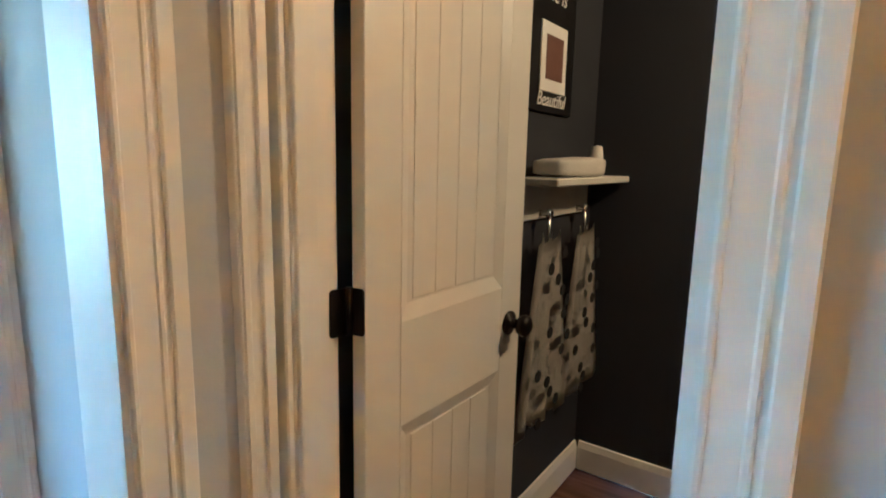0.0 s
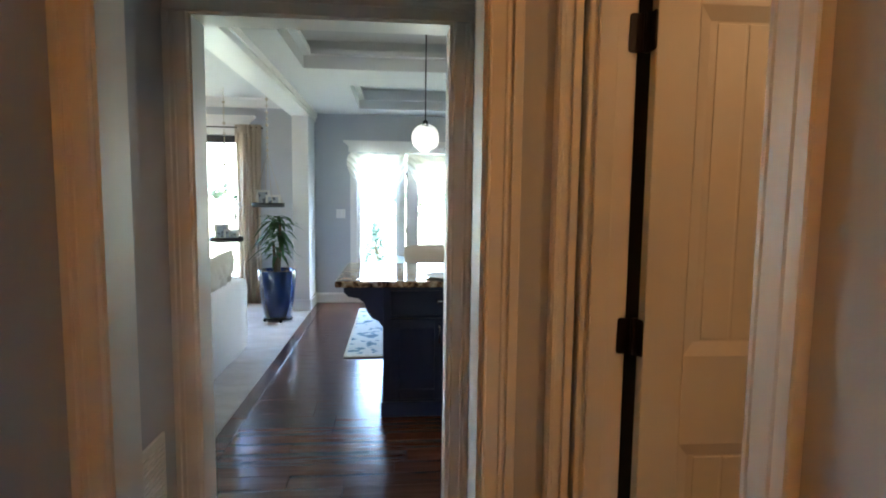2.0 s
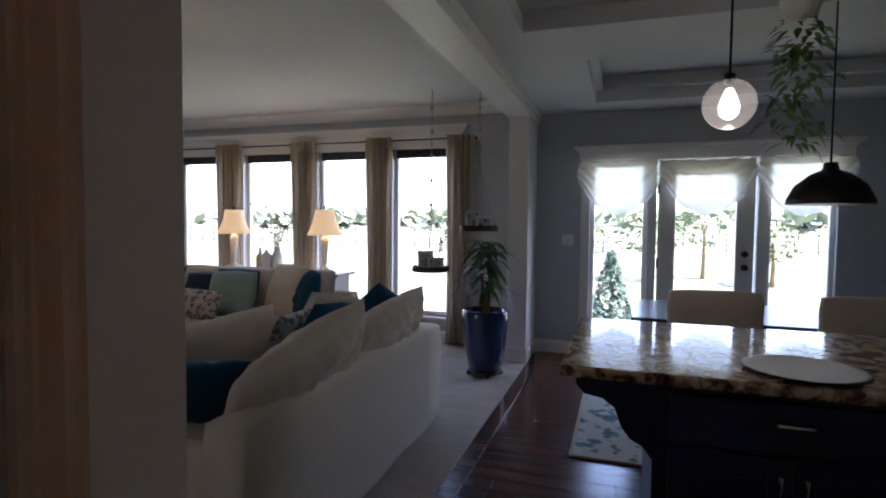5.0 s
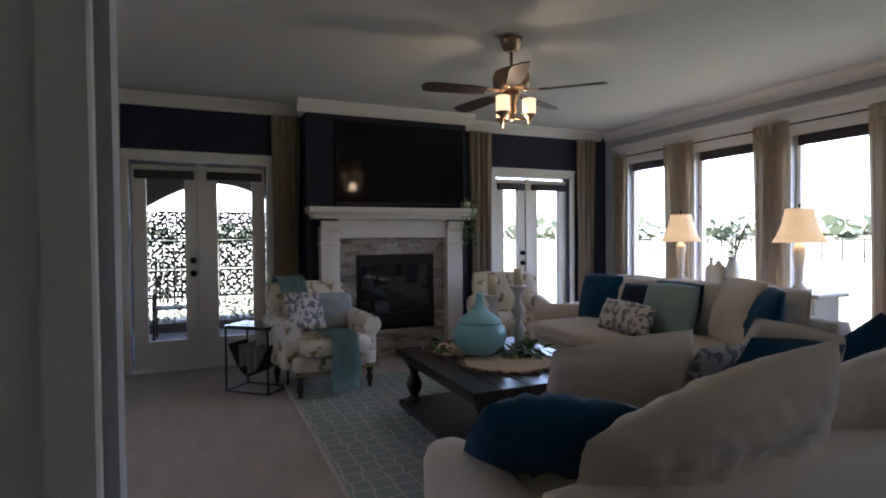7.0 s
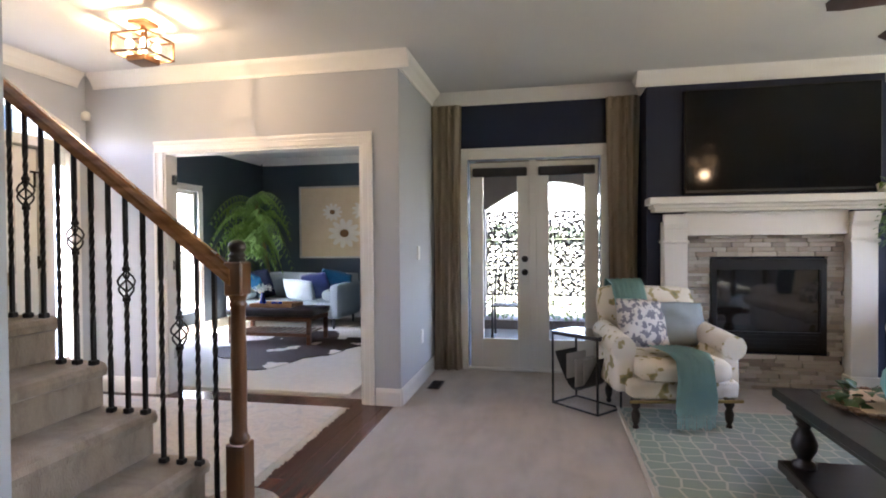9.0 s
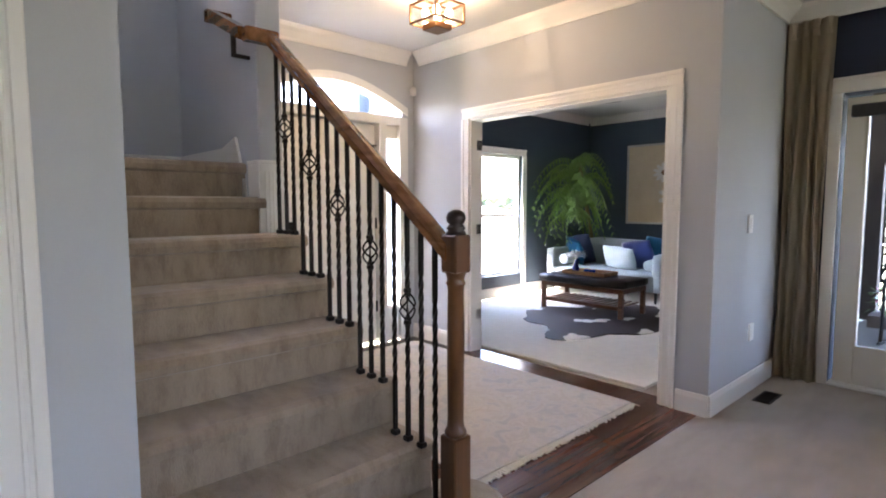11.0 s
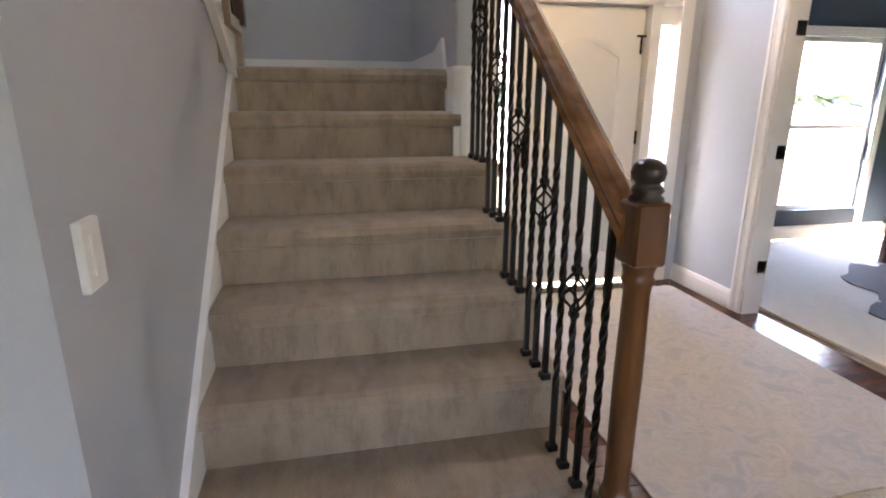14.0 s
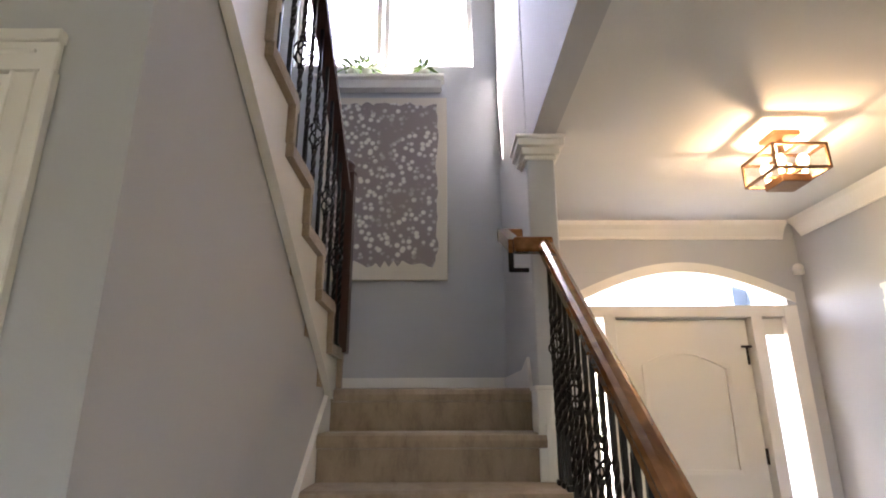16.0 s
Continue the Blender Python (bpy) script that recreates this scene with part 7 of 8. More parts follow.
boxes("canvas", mat("canvas_cream", (0.68, 0.62, 0.52), 0.9, bump=0.1, vary=0.05), art, (-2.42, -3.498, 2.30, -1.50, -3.46, 3.745), bevel=0.003)
bm = bmesh.new()
n = 26
va = []
rnd = random.Random(2)
ol = []
for i in range(n):
    ol.append((-2.345 + rnd.uniform(-.012, .012), 2.425 + 1.26 * i / n))
for i in range(n):
    ol.append((-2.345 + 0.80 * i / n, 3.685 + rnd.uniform(-.02, .02)))
for i in range(n):
    ol.append((-1.545, 3.685 - 1.26 * i / n))
for i in range(n):
    ol.append((-1.545 - 0.80 * i / n, 2.425 + rnd.uniform(-.05, .02)))
prism(bm, ol, "y", -3.4602, -3.4585)
part("painted_field", bm, CANV, art, "taupe painted field with pale blossoms")
led = thing("picture_ledge", (-2.0, -3.45, 3.75), "white ledge under the stairwell window", "shelf")
boxes("board", TRIM, led, (-2.40, -3.498, 3.88, -1.40, -3.38, 3.91), (-2.38, -3.498, 3.81, -1.42, -3.42, 3.88), bevel=0.005)
for x, s in ((-2.25, 0.05), (-1.80, 0.10), (-1.68, 0.11)):
    e = thing("ledge_plant", (x, -3.43, 3.91), "small potted green plant on the ledge", "plant", "ledge plants")
    bm = bmesh.new(); lathe(bm, [(0.03, 0), (0.04, 0.05)], x, -3.43, 3.911, 12); part("pot", bm, WHITEC, e)
    bm = bmesh.new(); foliage(bm, (x, -3.43, 3.98), (s, 0.04, s * 0.8), 40, 0.07, 0.02, int(-x * 100), 0.3, upward=0.5); part("leaves", bm, LEAFL, e)

# ---- study ----
GREYS = mat("study_sofa_grey", (0.36, 0.42, 0.43), 0.9, bump=0.1, vary=0.05)
ss = thing("study_sofa", (-8.6, -3.2, 0.02), "grey-blue upholstered sofa on wooden legs", "sofa")
soft("seat", ss, GREYS, -9.0, -4.2, 0.16, -8.15, -2.62, 0.40, r=0.04, seed=41)
soft("back", ss, GREYS, -9.2, -4.25, 0.18, -8.92, -2.58, 0.78, r=0.05, seed=42)
for a, c in ((-4.30, -4.16), (-2.66, -2.52)):
    soft("arm", ss, GREYS, -9.1, a, 0.16, -8.16, c, 0.66, r=0.035, seed=43)
for x in (-8.22, -9.0):
    for y in (-4.2, -2.62):
        bm = bmesh.new(); lathe(bm, [(0.014, 0), (0.024, 0.16)], x, y, 0.019, 10); part("leg", bm, EBONY, ss)
pillow("study_pillow", 0.5, 0.36, 0.14, lean(-8.50, -3.25, 0.40, 84, 26, 4), mat("linen_pale", (0.50, 0.58, 0.60), 0.9, bump=0.1), "pale blue-grey pillow on the study sofa", 71, "study pillows")
pillow("study_pillow", 0.5, 0.46, 0.15, lean(-8.78, -2.85, 0.40, 95, 14, 12), TEAL, "teal pillow on the study sofa", 72, "study pillows")
pillow("study_pillow", 0.46, 0.42, 0.15, lean(-8.70, -3.05, 0.40, 88, 16, -8), mat("velvet_royal", (0.01, 0.03, 0.16), 0.7, bump=0.06, sheen=0.4), "royal blue pillow on the study sofa", 73, "study pillows")
pillow("study_pillow", 0.5, 0.46, 0.15, lean(-8.72, -3.98, 0.40, 80, 14, -10), DTEAL, "navy pillow at the study sofa end", 74, "study pillows")
pillow("study_pillow", 0.46, 0.42, 0.15, lean(-8.62, -4.06, 0.40, 60, 16, 10), TEAL, "teal pillow at the study sofa end", 75, "study pillows")
for y in (-4.05, -2.74):
    bm = bmesh.new(); tube(bm, [(-8.70, y, 0.52), (-8.25, y, 0.50)], 0.075, 14)
    tagged(part("bolster", bm, GREYS), "round grey bolster cushion on the study sofa", "pillow", "study pillows")
bt = thing("bench_table", (-7.2, -3.0, 0.03), "walnut bench with a black leather pad and slatted shelf", "bench")
WAL = wood("walnut", (0.07, 0.025, 0.01), (0.24, 0.10, 0.045), 0.35, "y", 3, by_piece=False)
LEA = mat("leather_pad", (0.02, 0.015, 0.014), 0.4, bump=0.08)
soft("pad", bt, LEA, -7.55, -3.52, 0.36, -6.95, -2.38, 0.46, r=0.035, seed=51)
boxes("rail", WAL, bt, (-7.52, -3.50, 0.31, -6.98, -2.40, 0.36), bevel=0.004)
for x in (-7.50, -7.0):
    for y in (-3.47, -2.43):
        boxes("leg", WAL, bt, (x - 0.025, y - 0.025, 0.028, x + 0.025, y + 0.025, 0.32), bevel=0.004)
for i in range(12):
    boxes("slat", WAL, bt, (-7.48, -3.44 + i * 0.085, 0.15, -7.02, -3.40 + i * 0.085, 0.165), bevel=0.002)
boxes("shelf_rail", WAL, bt, (-7.03, -3.46, 0.12, -7.0, -2.44, 0.16), bevel=0.003)
tr = thing("serving_tray", (-7.2, -3.0, 0.46), "honey wooden serving tray on the bench", "tray")
HON = wood("honey_wood", (0.22, 0.10, 0.04), (0.45, 0.24, 0.10), 0.4, "y", by_piece=False)
boxes("base", HON, tr, (-7.38, -3.25, 0.462, -7.08, -2.70, 0.472), bevel=0.002)
boxes("rim", HON, tr, (-7.39, -3.26, 0.47, -7.375, -2.69, 0.51), (-7.085, -3.26, 0.47, -7.07, -2.69, 0.51), (-7.375, -3.26, 0.47, -7.085, -3.245, 0.51), (-7.375, -2.705, 0.47, -7.085, -2.69, 0.51))
BLG = mat("glass_cobalt", (0.01, 0.03, 0.25), 0.08, bump=0, vary=0, coat=0.5)
e = thing("flower_vase", (-7.2, -3.15, 0.473), "cobalt glass vase with white flowers", "vase")
bm = bmesh.new(); lathe(bm, [(0.03, 0), (0.045, 0.04), (0.03, 0.10), (0.02, 0.14), (0.026, 0.16)], -7.2, -3.15, 0.473, 16); part("vase", bm, BLG, e)
bm = bmesh.new()
for k, (dx, dy, dz) in enumerate(((0, 0, 0.22), (0.05, 0.03, 0.20), (-0.04, 0.05, 0.21), (0.02, -0.05, 0.20))):
    foliage(bm, (-7.2 + dx, -3.15 + dy, 0.473 + dz), (0.03, 0.03, 0.03), 30, 0.05, 0.035, 200 + k, 0.0)
part("blossom", bm, mat("petal_white", (0.85, 0.84, 0.80), 0.7, bump=0.02), e)
for y, r_ in ((-3.0, 0.03), (-2.92, 0.035)):
    bm = bmesh.new(); lathe(bm, [(r_, 0), (r_ + 0.004, 0.05), (r_ - 0.004, 0.05), (r_ - 0.006, 0.01)], -7.2, y, 0.473, 14)
    tagged(part("votive", bm, BLG), "small cobalt glass candle holder on the tray", "candle holder")
# tree in the corner
e = thing("study_tree", (-8.95, -4.02, 0.02), "tall drooping green palm in the study corner", "plant")
bm = bmesh.new(); lathe(bm, [(0.12, 0), (0.17, 0.28), (0.16, 0.30)], -9.2, -4.15 + 0.05, 0.019, 20); part("pot", bm, EBONY, e)
bm = bmesh.new(); tube(bm, [(-9.2, -4.1, 0.3), (-9.02, -4.09, 0.9), (-8.64, -4.08, 1.95)], 0.03, 8); part("trunk", bm, STEM, e)
bm = bmesh.new()
rnd = random.Random(12)
for i in range(60):
    a = rnd.uniform(0, 6.28)
    base = Vector((-8.62 + rnd.uniform(-.10, .10), -4.08 + rnd.uniform(-.1, .1), rnd.uniform(1.1, 2.0)))
    L = rnd.uniform(0.5, 0.85)
    d = Vector((math.cos(a) * 0.75 + 0.35, math.sin(a) * 0.8, rnd.uniform(0.3, 0.9)))
    for k in range(15):
        f = k / 14
        p = base + d * L * f + Vector((0, 0, -0.75 * L * f * f * 1.6))
        p.x = max(p.x, -9.5)
        p.y = max(p.y, -4.42)
        for s in (-1, 1):
            leaf(bm, p, Vector((-d.y * s + d.x * 0.5, d.x * s + d.y * 0.5, -0.5)), (0, 0, 1), 0.13 * (1.1 - f * 0.6), 0.022, 0.6, 3)
part("fronds", bm, LEAFL, e)
# flower painting
fp = thing("flower_painting", (-9.53, -3.0, 1.6), "tan canvas of white daisies in a silver frame", "painting")
boxes("frame", mat("frame_silver", (0.55, 0.54, 0.52), 0.35, metal=0.5, bump=0), fp, (-9.55, -3.76, 1.0, -9.50, -3.73, 2.22), (-9.55, -2.27, 1.0, -9.50, -2.24, 2.22), (-9.55, -3.73, 1.0, -9.50, -2.27, 1.03), (-9.55, -3.73, 2.19, -9.50, -2.27, 2.22), bevel=0.004)
boxes("canvas", mat("canvas_tan", (0.55, 0.43, 0.27), 0.8, vary=0.3, scale=5, bump=0.1, col2=(0.72, 0.62, 0.45)), fp, (-9.548, -3.73, 1.03, -9.515, -2.27, 2.19))
PET, EYE = mat("painted_petal", (0.80, 0.77, 0.70), 0.8, vary=0.1), mat("painted_eye", (0.22, 0.11, 0.04), 0.8, vary=0.2)
for k, (y, z, r_) in enumerate(((-2.95, 1.42, 0.30), (-3.16, 1.78, 0.18), (-2.62, 1.80, 0.20))):
    bm = bmesh.new()
    for i in range(11):
        a = 2 * math.pi * i / 11
        pts = []
        for q in range(9):
            w_ = 2 * math.pi * q / 9
            lu, lv = 0.62 + 0.38 * math.cos(w_), 0.17 * math.sin(w_)
            pts.append((y + r_ * (lu * math.cos(a) - lv * math.sin(a)), z + 0.85 * r_ * (lu * math.sin(a) + lv * math.cos(a))))
        prism(bm, pts, "x", -9.515, -9.512 + 0.0004 * (i % 3))
    part("petals", bm, PET, fp, kind="stuff")
    bm = bmesh.new()
    prism(bm, [(y + 0.26 * r_ * math.cos(t_ * 0.45), z + 0.22 * r_ * math.sin(t_ * 0.45)) for t_ in range(14)], "x", -9.515, -9.509)
    part("flower_eye", bm, EYE, fp)
e = thing("study_ceiling_light", (-7.7, -3.1, 2.65), "dark drum flush ceiling light", "ceiling light")
bm = bmesh.new(); lathe(bm, [(0.24, 2.60), (0.25, 2.61), (0.25, 2.69), (0.06, 2.719)], -7.7, -3.1, 0, 32); part("drum", bm, BRONZE, e)

# ---- bathroom things ----
TOW = mat("towel_white", (0.70, 0.66, 0.58), 0.95, bump=0.2, fine=200)
DOT = mat("dot_black", (0.012, 0.012, 0.014), 0.9, bump=0.05)
sh = thing("towel_shelf", (1.75, -0.68, 1.35), "small white shelf with glass knobs", "shelf")
boxes("board", WHITEC, sh, (1.48, -0.76, 1.36, 2.18, -0.601, 1.385), bevel=0.004)
boxes("back", WHITEC, sh, (1.50, -0.62, 1.24, 2.10, -0.601, 1.36), bevel=0.004)
for x in (1.66, 1.99):
    bm = bmesh.new(); lathe(bm, [(0.012, 0), (0.008, 0.02), (0.02, 0.035), (0.012, 0.045)], 0, 0, 0, 12)
    bmesh.ops.transform(bm, matrix=Matrix.Translation((x, -0.62, 1.26)) @ Matrix.Rotation(math.pi / 2, 4, "X"), verts=bm.verts)
    part("knob", bm, CHROME, sh)
    e = thing("hand_towel", (x, -0.68, 0.9), "white towel with black dots hanging by beads", "towel", "dotted towels")
    bm = bmesh.new()
    g = []
    for i in range(9):
        u = i / 8 - 0.5
        g.append([bm.verts.new((x + u * (0.16 + 0.26 * (1 - v)), -0.66 - 0.02 * math.sin(i * 1.9) * (1 - 0.5 * v), 0.50 + (0.02 * (i % 3)) + 0.66 * v)) for v in [j / 10 for j in range(11)]])
    for i in range(8):
        for j in range(10):
            f = bm.faces.new((g[i][j], g[i + 1][j], g[i + 1][j + 1], g[i][j + 1])); f.smooth = True
    bmesh.ops.solidify(bm, geom=bm.faces[:], thickness=0.012)
    part("cloth", bm, TOW, e)
    rnd = random.Random(int(x * 100))
    for k in range(14):
        v = (k + 0.5) / 14
        u = rnd.uniform(-0.40, 0.40)
        bm = bmesh.new(); lathe(bm, [(0.021, 0), (0.021, 0.003)], 0, 0, 0, 12)
        bmesh.ops.transform(bm, matrix=Matrix.Translation((x + u * (0.16 + 0.26 * (1 - v)), -0.688 - 0.012, 0.53 + 0.62 * v)) @ Matrix.Rotation(math.pi / 2, 4, "X"), verts=bm.verts)
        part("dot", bm, DOT, e)
    bm = bmesh.new(); tube(bm, [(x, -0.655, 1.26), (x, -0.66, 1.13)], 0.006, 6); part("bead_loop", bm, CHROME, e)
e = thing("folded_towel", (1.72, -0.70, 1.386), "folded white dotted towel on the shelf", "towel")
soft("cloth", e, TOW, 1.54, -0.75, 1.386, 1.92, -0.63, 1.45, r=0.02, seed=9)
bm = bmesh.new(); lathe(bm, [(0.025, 0), (0.028, 0.05), (0.02, 0.11), (0.0, 0.115)], 1.98, -0.69, 1.386, 14)
tagged(part("small_bottle", bm, WHITEC), "small cream bottle on the shelf", "bottle")
sg = thing("framed_sign", (1.72, -0.605, 1.9), "black board sign with a framed photo and script", "sign")
boxes("board", BLACKM, sg, (1.53, -0.615, 1.60, 1.89, -0.601, 2.08), bevel=0.003)
boxes("photo_mat", TRIM, sg, (1.61, -0.622, 1.665, 1.81, -0.615, 1.885), bevel=0.002)
boxes("photo", mat("photo_brown", (0.20, 0.10, 0.07), 0.5, vary=0.3, scale=20, bump=0), sg, (1.645, -0.624, 1.705, 1.775, -0.622, 1.845))
for word, z, s in (("Life is", 1.955, 0.075), ("Beautiful", 1.62, 0.065)):
    cu = bpy.data.curves.new("word", "FONT")
    cu.body, cu.size, cu.extrude, cu.align_x, cu.shear = word, s, 0.001, "CENTER", 0.3
    ob = new("lettering", cu)
    ob.data.materials.append(PLATE)
    ob.rotation_euler = (math.pi / 2, 0, 0)
    ob.location = Vector((1.71, -0.617, z))
    ob.parent = sg
    ob.matrix_parent_inverse = Matrix.Translation(-sg.location)
bath_things = [o for o in scene.objects if o.parent is None and o.name.split(".")[0] in ("towel_shelf", "hand_towel", "folded_towel", "small_bottle", "framed_sign")]
for o in bath_things:
    o.location += Vector((0.11, 0, -0.055))
# Added unseen globe and bulb that fill the dark bathroom with light.
e = thing("bath_fill_light", (1.9, -2.1, 2.5), "added unseen fill light with a small white globe in the bathroom", "ceiling light")
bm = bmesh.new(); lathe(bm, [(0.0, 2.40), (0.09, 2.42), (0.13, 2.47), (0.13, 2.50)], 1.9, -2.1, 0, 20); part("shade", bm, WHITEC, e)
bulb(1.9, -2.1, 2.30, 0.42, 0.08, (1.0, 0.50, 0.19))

# ---- fern on the mantel ----
e = thing("mantel_fern", (-5.78, 3.02, 1.62), "bright green trailing plant on the mantel end", "plant")
bm = bmesh.new()
for k in range(8):
    foliage(bm, (-5.70, 3.04 + 0.015 * math.sin(k), 1.70 - 0.065 * k), (0.09, 0.09, 0.05), 30, 0.055, 0.022, 300 + k, 0.6)
part("leaves", bm, LEAFL, e)
bm = bmesh.new(); lathe(bm, [(0.04, 0), (0.055, 0.07), (0.05, 0.075)], -5.76, 3.02, 1.621, 14); part("pot", bm, WHITEC, e)

# ---- porch and yard ----
BRK = mat("porch_brick", (0.16, 0.12, 0.10), 0.9, vary=0.25, scale=9, bump=0.2)
PORCHC = mat("porch_white", (0.55, 0.55, 0.53), 0.8, vary=0.05)
slab("porch_roof", -9.7, -0.70, -6.37, 5.2, 2.62, 2.75, PORCHC, "white porch ceiling", "ceiling")
bm = bmesh.new()
AY0, AY1 = -0.55, 1.55
bx(bm, -9.5, -0.69, -0.03, -9.3, AY0, 2.62)
bx(bm, -9.5, AY1, -0.03, -9.3, 2.25, 2.62)
n = 16
for i in range(n):
    u0, u1 = i / n, (i + 1) / n
    ya, yb = AY0 + (AY1 - AY0) * u0, AY0 + (AY1 - AY0) * u1
    za, zb = (1.75 + 0.42 * math.sin(math.pi * u) for u in (u0, u1))
    prism(bm, [(ya, za), (yb, zb), (yb, 2.62), (ya, 2.62)], "x", -9.5, -9.3)
structure("porch_wall", bm, BRK, "dark brick porch wall with an arched opening", "wall")
scr = thing("garden_screen", (-9.25, 0.5, 0.4), "black scroll-pattern metal privacy screen panels", "screen")
rnd = random.Random(30)
for r_ in range(3):
    z0 = 0.42 + r_ * 0.44
    for c_ in range(2):
        y0 = AY0 + 0.03 + c_ * 1.02
        boxes("panel_frame", IRON, scr, (-9.27, y0, z0, -9.24, y0 + 1.0, z0 + 0.02), (-9.27, y0, z0 + 0.40, -9.24, y0 + 1.0, z0 + 0.42), (-9.27, y0, z0, -9.24, y0 + 0.02, z0 + 0.42), (-9.27, y0 + 0.98, z0, -9.24, y0 + 1.0, z0 + 0.42))
        bm = bmesh.new()
        for i in range(12):
            for j in range(5):
                cy, cz = y0 + 0.06 + i * 0.08, z0 + 0.05 + j * 0.08
                a0, s = rnd.uniform(0, 6.28), rnd.choice((-1, 1))
                pts = [(-9.255, cy + (0.048 - 0.007 * k) * math.cos(a0 + s * k * 0.9), cz + (0.048 - 0.007 * k) * math.sin(a0 + s * k * 0.9)) for k in range(7)]
                tube(bm, pts, 0.020, 4)
        part("scrollwork", bm, IRON, scr, kind="stuff")
fb = thing("flower_bed", (-9.0, 0.5, -0.03), "low bed of yellow-green shrubs and flowers", "plant")
bm = bmesh.new()
for k in range(14):
    foliage(bm, (-9.05, AY0 + 0.1 + k * 0.15, 0.22), (0.16, 0.12, 0.20), 50, 0.08, 0.04, 400 + k, 0.3)
part("leaves", bm, LEAFL, fb)
bm = bmesh.new()
for k in range(10):
    foliage(bm, (-9.0, AY0 + 0.1 + k * 0.2, 0.30), (0.14, 0.10, 0.12), 10, 0.05, 0.04, 500 + k, 0.0)
part("petals", bm, mat("petal_magenta", (0.45, 0.05, 0.15), 0.7), fb)
boxes("planter", BRK, fb, (-9.28, AY0, -0.03, -8.85, AY1, 0.10))
PAINTD = mat("porch_post_dark", (0.05, 0.05, 0.06), 0.6)
for y in (2.35, 3.75, 5.1):
    po = thing("porch_post", (-9.3, y, 0), "dark square porch post", "post", "porch posts")
    boxes("shaft", PAINTD, po, (-9.36, y - 0.07, -0.03, -9.22, y + 0.07, 2.62), bevel=0.006)
pr = thing("porch_railing", (-9.3, 3.7, 0), "black metal porch railing", "railing")
boxes("top_rail", IRON, pr, (-9.31, 2.42, 0.86, -9.27, 5.05, 0.90), bevel=0.003)
boxes("bottom_rail", IRON, pr, (-9.31, 2.42, 0.08, -9.27, 5.05, 0.11), bevel=0.003)
for i in range(24):
    y = 2.48 + i * 0.11
    boxes("picket", IRON, pr, (-9.298, y - 0.008, 0.11, -9.282, y + 0.008, 0.86))
rk = thing("porch_chair", (-8.1, -0.1, 0), "dark metal porch rocking chair", "chair")
bm = bmesh.new()
for y in (-0.30, 0.22):
    tube(bm, [(-8.5, y, -0.01), (-8.2, y, -0.02), (-7.8, y, 0.02)], 0.015, 6)
    tube(bm, [(-8.35, y, 0.0), (-8.30, y, 0.42), (-7.95, y, 0.40), (-7.9, y, 0.0)], 0.014, 6)
    tube(bm, [(-8.30, y, 0.42), (-8.55, y, 1.0)], 0.014, 6)
    tube(bm, [(-8.38, y, 0.62), (-7.95, y, 0.60), (-7.93, y, 0.40)], 0.014, 6)
part("frame", bm, IRON, rk)
for i in range(7):
    boxes("slat", IRON, rk, (-8.30 + i * 0.05, -0.30, 0.405, -8.265 + i * 0.05, 0.22, 0.42))
for i in range(6):
    bm = bmesh.new(); tube(bm, [(-8.32, -0.25 + i * 0.087, 0.45), (-8.54, -0.25 + i * 0.087, 0.98)], 0.012, 5); part("back_slat", bm, IRON, rk)


def tree(name, x, y, h, r_, material, label, seed, count=260, cone=False):
    e = thing(name, (x, y, -0.14), label, "tree", "garden trees")
    bm = bmesh.new()
    tube(bm, [(x, y, -0.15), (x + 0.02, y, h * 0.4), (x, y, h * 0.9)], 0.05, 8, radii=[0.05 * r_ + 0.03, 0.035 * r_ + 0.02, 0.01])
    rnd = random.Random(seed)
    for k in range(7):
        a = k * 0.9
        z = h * (0.3 + 0.08 * k)
        tube(bm, [(x, y, z), (x + r_ * 0.6 * math.cos(a) * (1 - z / h), y + r_ * 0.6 * math.sin(a) * (1 - z / h), z + 0.15)], 0.012, 5)
    part("trunk", bm, STEM, e)
    bm = bmesh.new()
    for k in range(count):
        f = rnd.random() ** (1.6 if cone else 1.0)
        z = h * (0.06 + 0.92 * f) if cone else h * (0.35 + 0.6 * f)
        rr_ = r_ * ((1 - f) if cone else math.sqrt(max(0.05, 1 - (2 * f - 1) ** 2))) * rnd.uniform(0.5, 1.08)
        a = rnd.uniform(0, 6.28)
        c = Vector((x + rr_ * math.cos(a), y + rr_ * math.sin(a), z))
        for q in range(5):
            leaf(bm, c, (math.cos(a) + rnd.uniform(-.7, .7), math.sin(a) + rnd.uniform(-.7, .7), rnd.uniform(-.4, .6)), (0, 0, 1), r_ * 0.24, r_ * 0.07, 0.2, 2)
    part("crown", bm, material, e)
    return e


# Shrub green is lightened so that outdoor haze sits in the colour.
HEDGE = mat("hedge_hazed", (0.12, 0.17, 0.08), 0.8, vary=0.25)
SPRUCE = mat("needles_blue", (0.05, 0.11, 0.09), 0.7, vary=0.3)
tree("spruce_tree", -0.14, 7.2, 1.05, 0.36, SPRUCE, "small blue spruce outside the kitchen", 1, 800, True)
tree("cypress_tree", -7.1, 8.0, 1.7, 0.32, LEAFD, "dark green cypress outside the windows", 2, 300)
tree("garden_tree", -3.2, 22.0, 3.6, 0.8, LEAFL, "young light green garden tree", 3, 240)
for k, (x, y) in enumerate(((-1.0, 16), (0.6, 15), (2.2, 16.5), (3.6, 15), (1.4, 19))):
    tree("garden_shrub", x, y, 1.5 + 0.4 * (k % 3), 0.8, HEDGE, "rounded garden shrub in the back yard", 10 + k, 200)
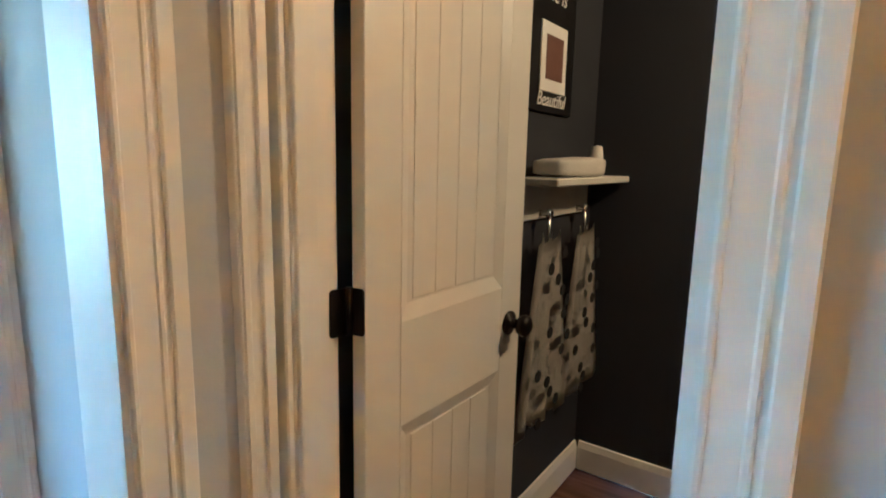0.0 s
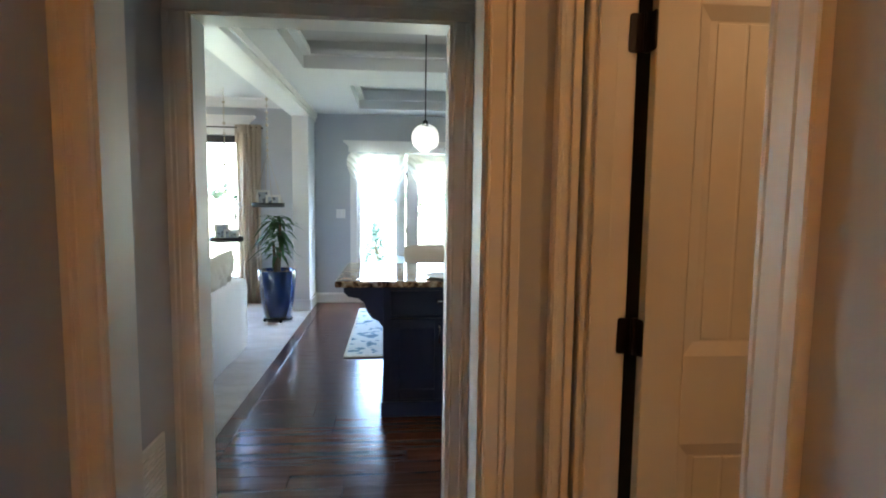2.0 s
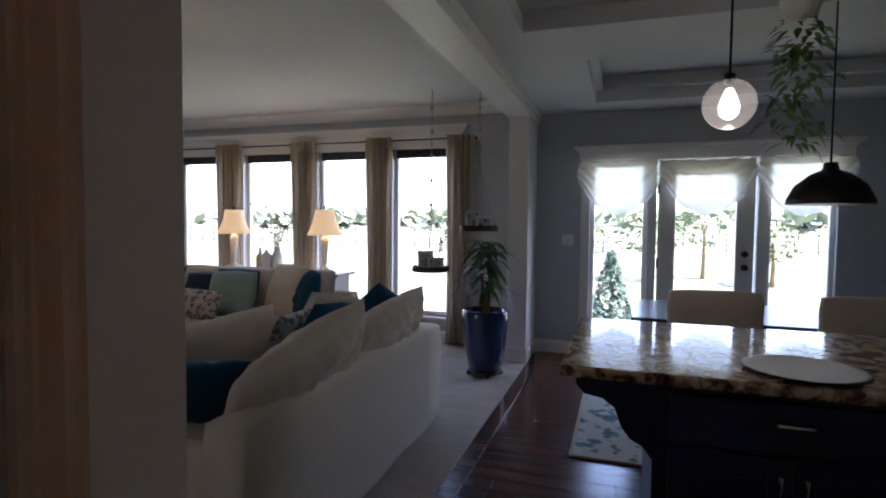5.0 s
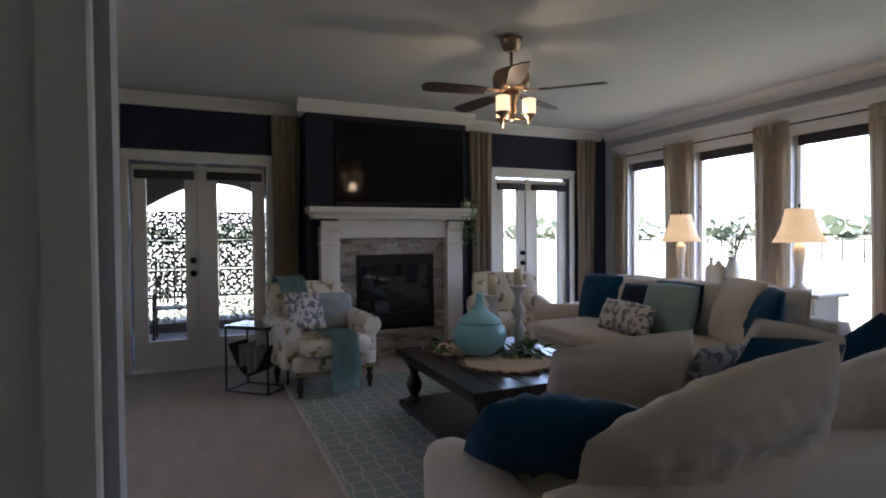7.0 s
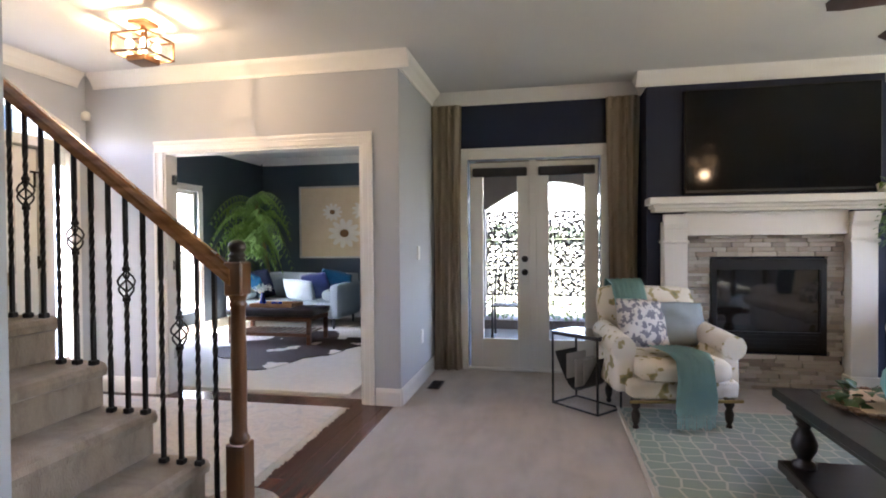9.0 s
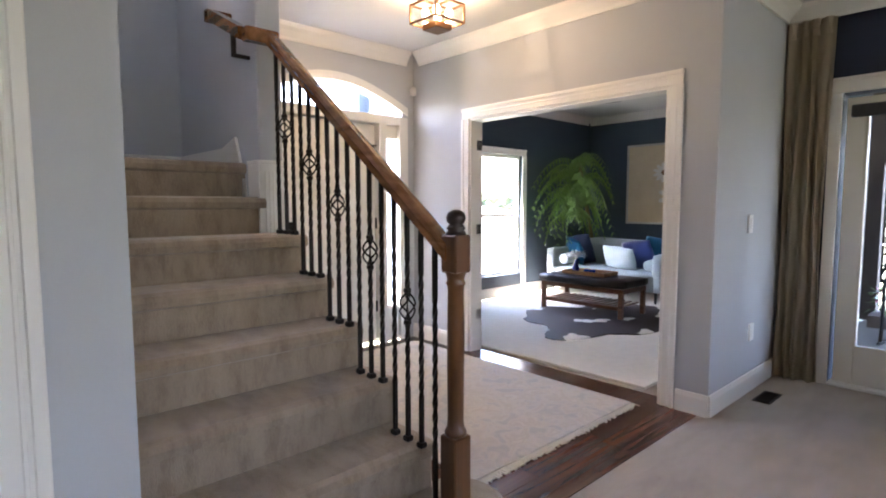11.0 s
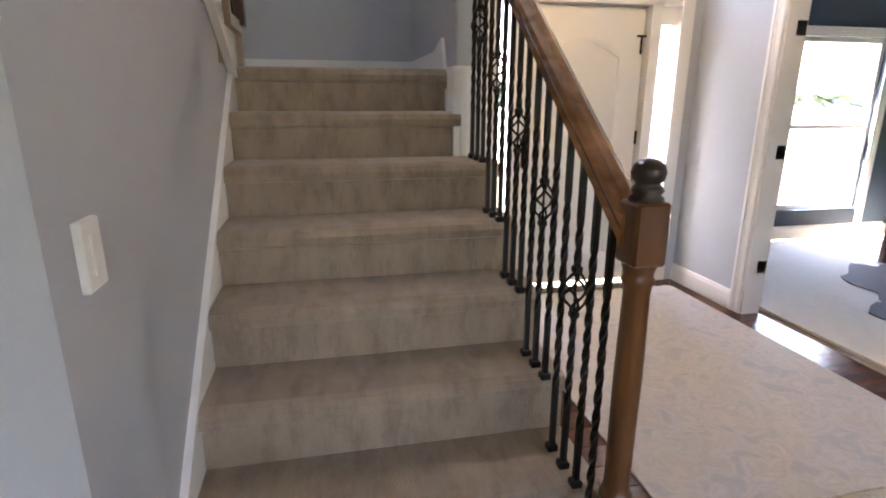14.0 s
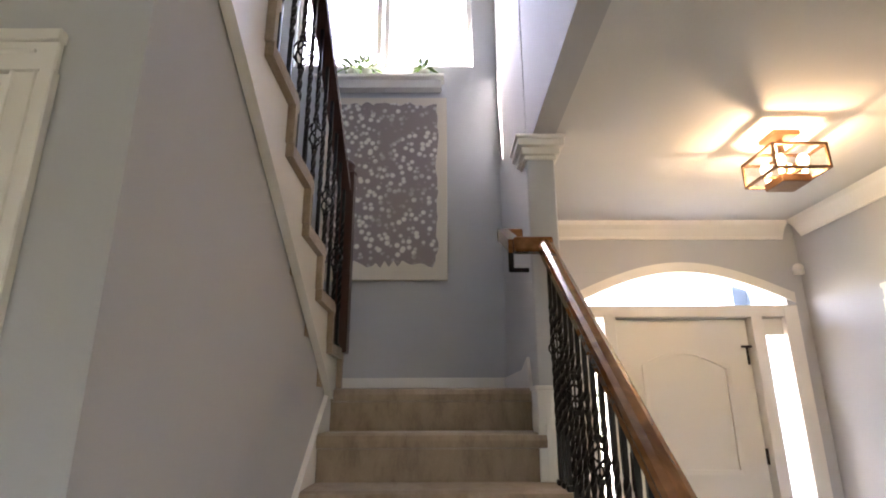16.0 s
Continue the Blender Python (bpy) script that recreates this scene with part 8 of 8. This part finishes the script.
fe = thing("yard_fence", (-10, 30, 0), "thin dark metal yard fence far off", "fence")
boxes("rail", IRON, fe, (-40, 30, 0.95, 20, 30.04, 0.99), (-40, 30, 0.15, 20, 30.04, 0.19))
for i in range(60):
    boxes("post", IRON, fe, (-40 + i, 29.98, -0.15, -39.95 + i, 30.03, 1.05))
# Pale green carries the distance haze in its base colour.
WOODS = mat("far_woods_hazed", (0.24, 0.29, 0.21), 0.95, vary=0.3, scale=0.2)
bm = bmesh.new()
rnd = random.Random(77)
for k in range(900):
    a = rnd.uniform(0, 2 * math.pi)
    d = rnd.uniform(140, 170)
    c = Vector((d * math.cos(a), d * math.sin(a), 0))
    for q in range(7):
        p = c + Vector((rnd.uniform(-4, 4), rnd.uniform(-4, 4), rnd.uniform(0.2, 3.5)))
        leaf(bm, p, (rnd.uniform(-1, 1), rnd.uniform(-1, 1), rnd.uniform(-.2, 1)), (0, 0, 1), 4.5, 3.2, 0.1, 2)
tagged(part("far_treeline", bm, WOODS), "line of far woods in green lightened for haze", "trees", kind="stuff")

# ---- floor planks, last ----
def planks(parent, x0, x1, y0, y1, seed, w=0.127):
    rnd = random.Random(seed)
    cache = {}
    y = y0
    while y < y1 - 0.01:
        ww = min(w, y1 - y)
        x = x0 - rnd.uniform(0, 0.8)
        while x < x1:
            l = rnd.choice((0.6, 0.9, 1.2))
            a, c = max(x, x0), min(x + l, x1)
            if c - a > 0.03:
                key = (round(c - a, 3), round(ww, 3))
                if key not in cache:
                    bm = bmesh.new()
                    bx(bm, 0.001, 0.001, 0, key[0] - 0.001, key[1] - 0.001, 0.011, bevel=0.0015)
                    me = bpy.data.meshes.new("plank")
                    bm.to_mesh(me)
                    bm.free()
                    me.materials.append(PLANKX)
                    cache[key] = me
                ob = new("plank", cache[key])
                ob.parent = parent
                ob.location = (a, y, -0.0115)
            x += l
        y += ww


PLANKX = wood("plank_wood", (0.045, 0.016, 0.010), (0.17, 0.07, 0.04), 0.20, "x", 2.5)
fk = tagged(new("floor_planks_kitchen"), "glossy dark reddish-brown wooden plank floor", "floor", kind="structure")
ff = tagged(new("floor_planks_foyer"), "glossy dark reddish-brown wooden plank floor", "floor", kind="structure")
planks(fk, -0.78, 3.0, -0.55, 5.42, 1)
planks(ff, -5.06, -2.0, -3.5, -0.76, 2)
boxes("border_plank", PLANKX, fk, (-0.885, 0.25, -0.0115, -0.782, 5.42, -0.0005), bevel=0.0015)
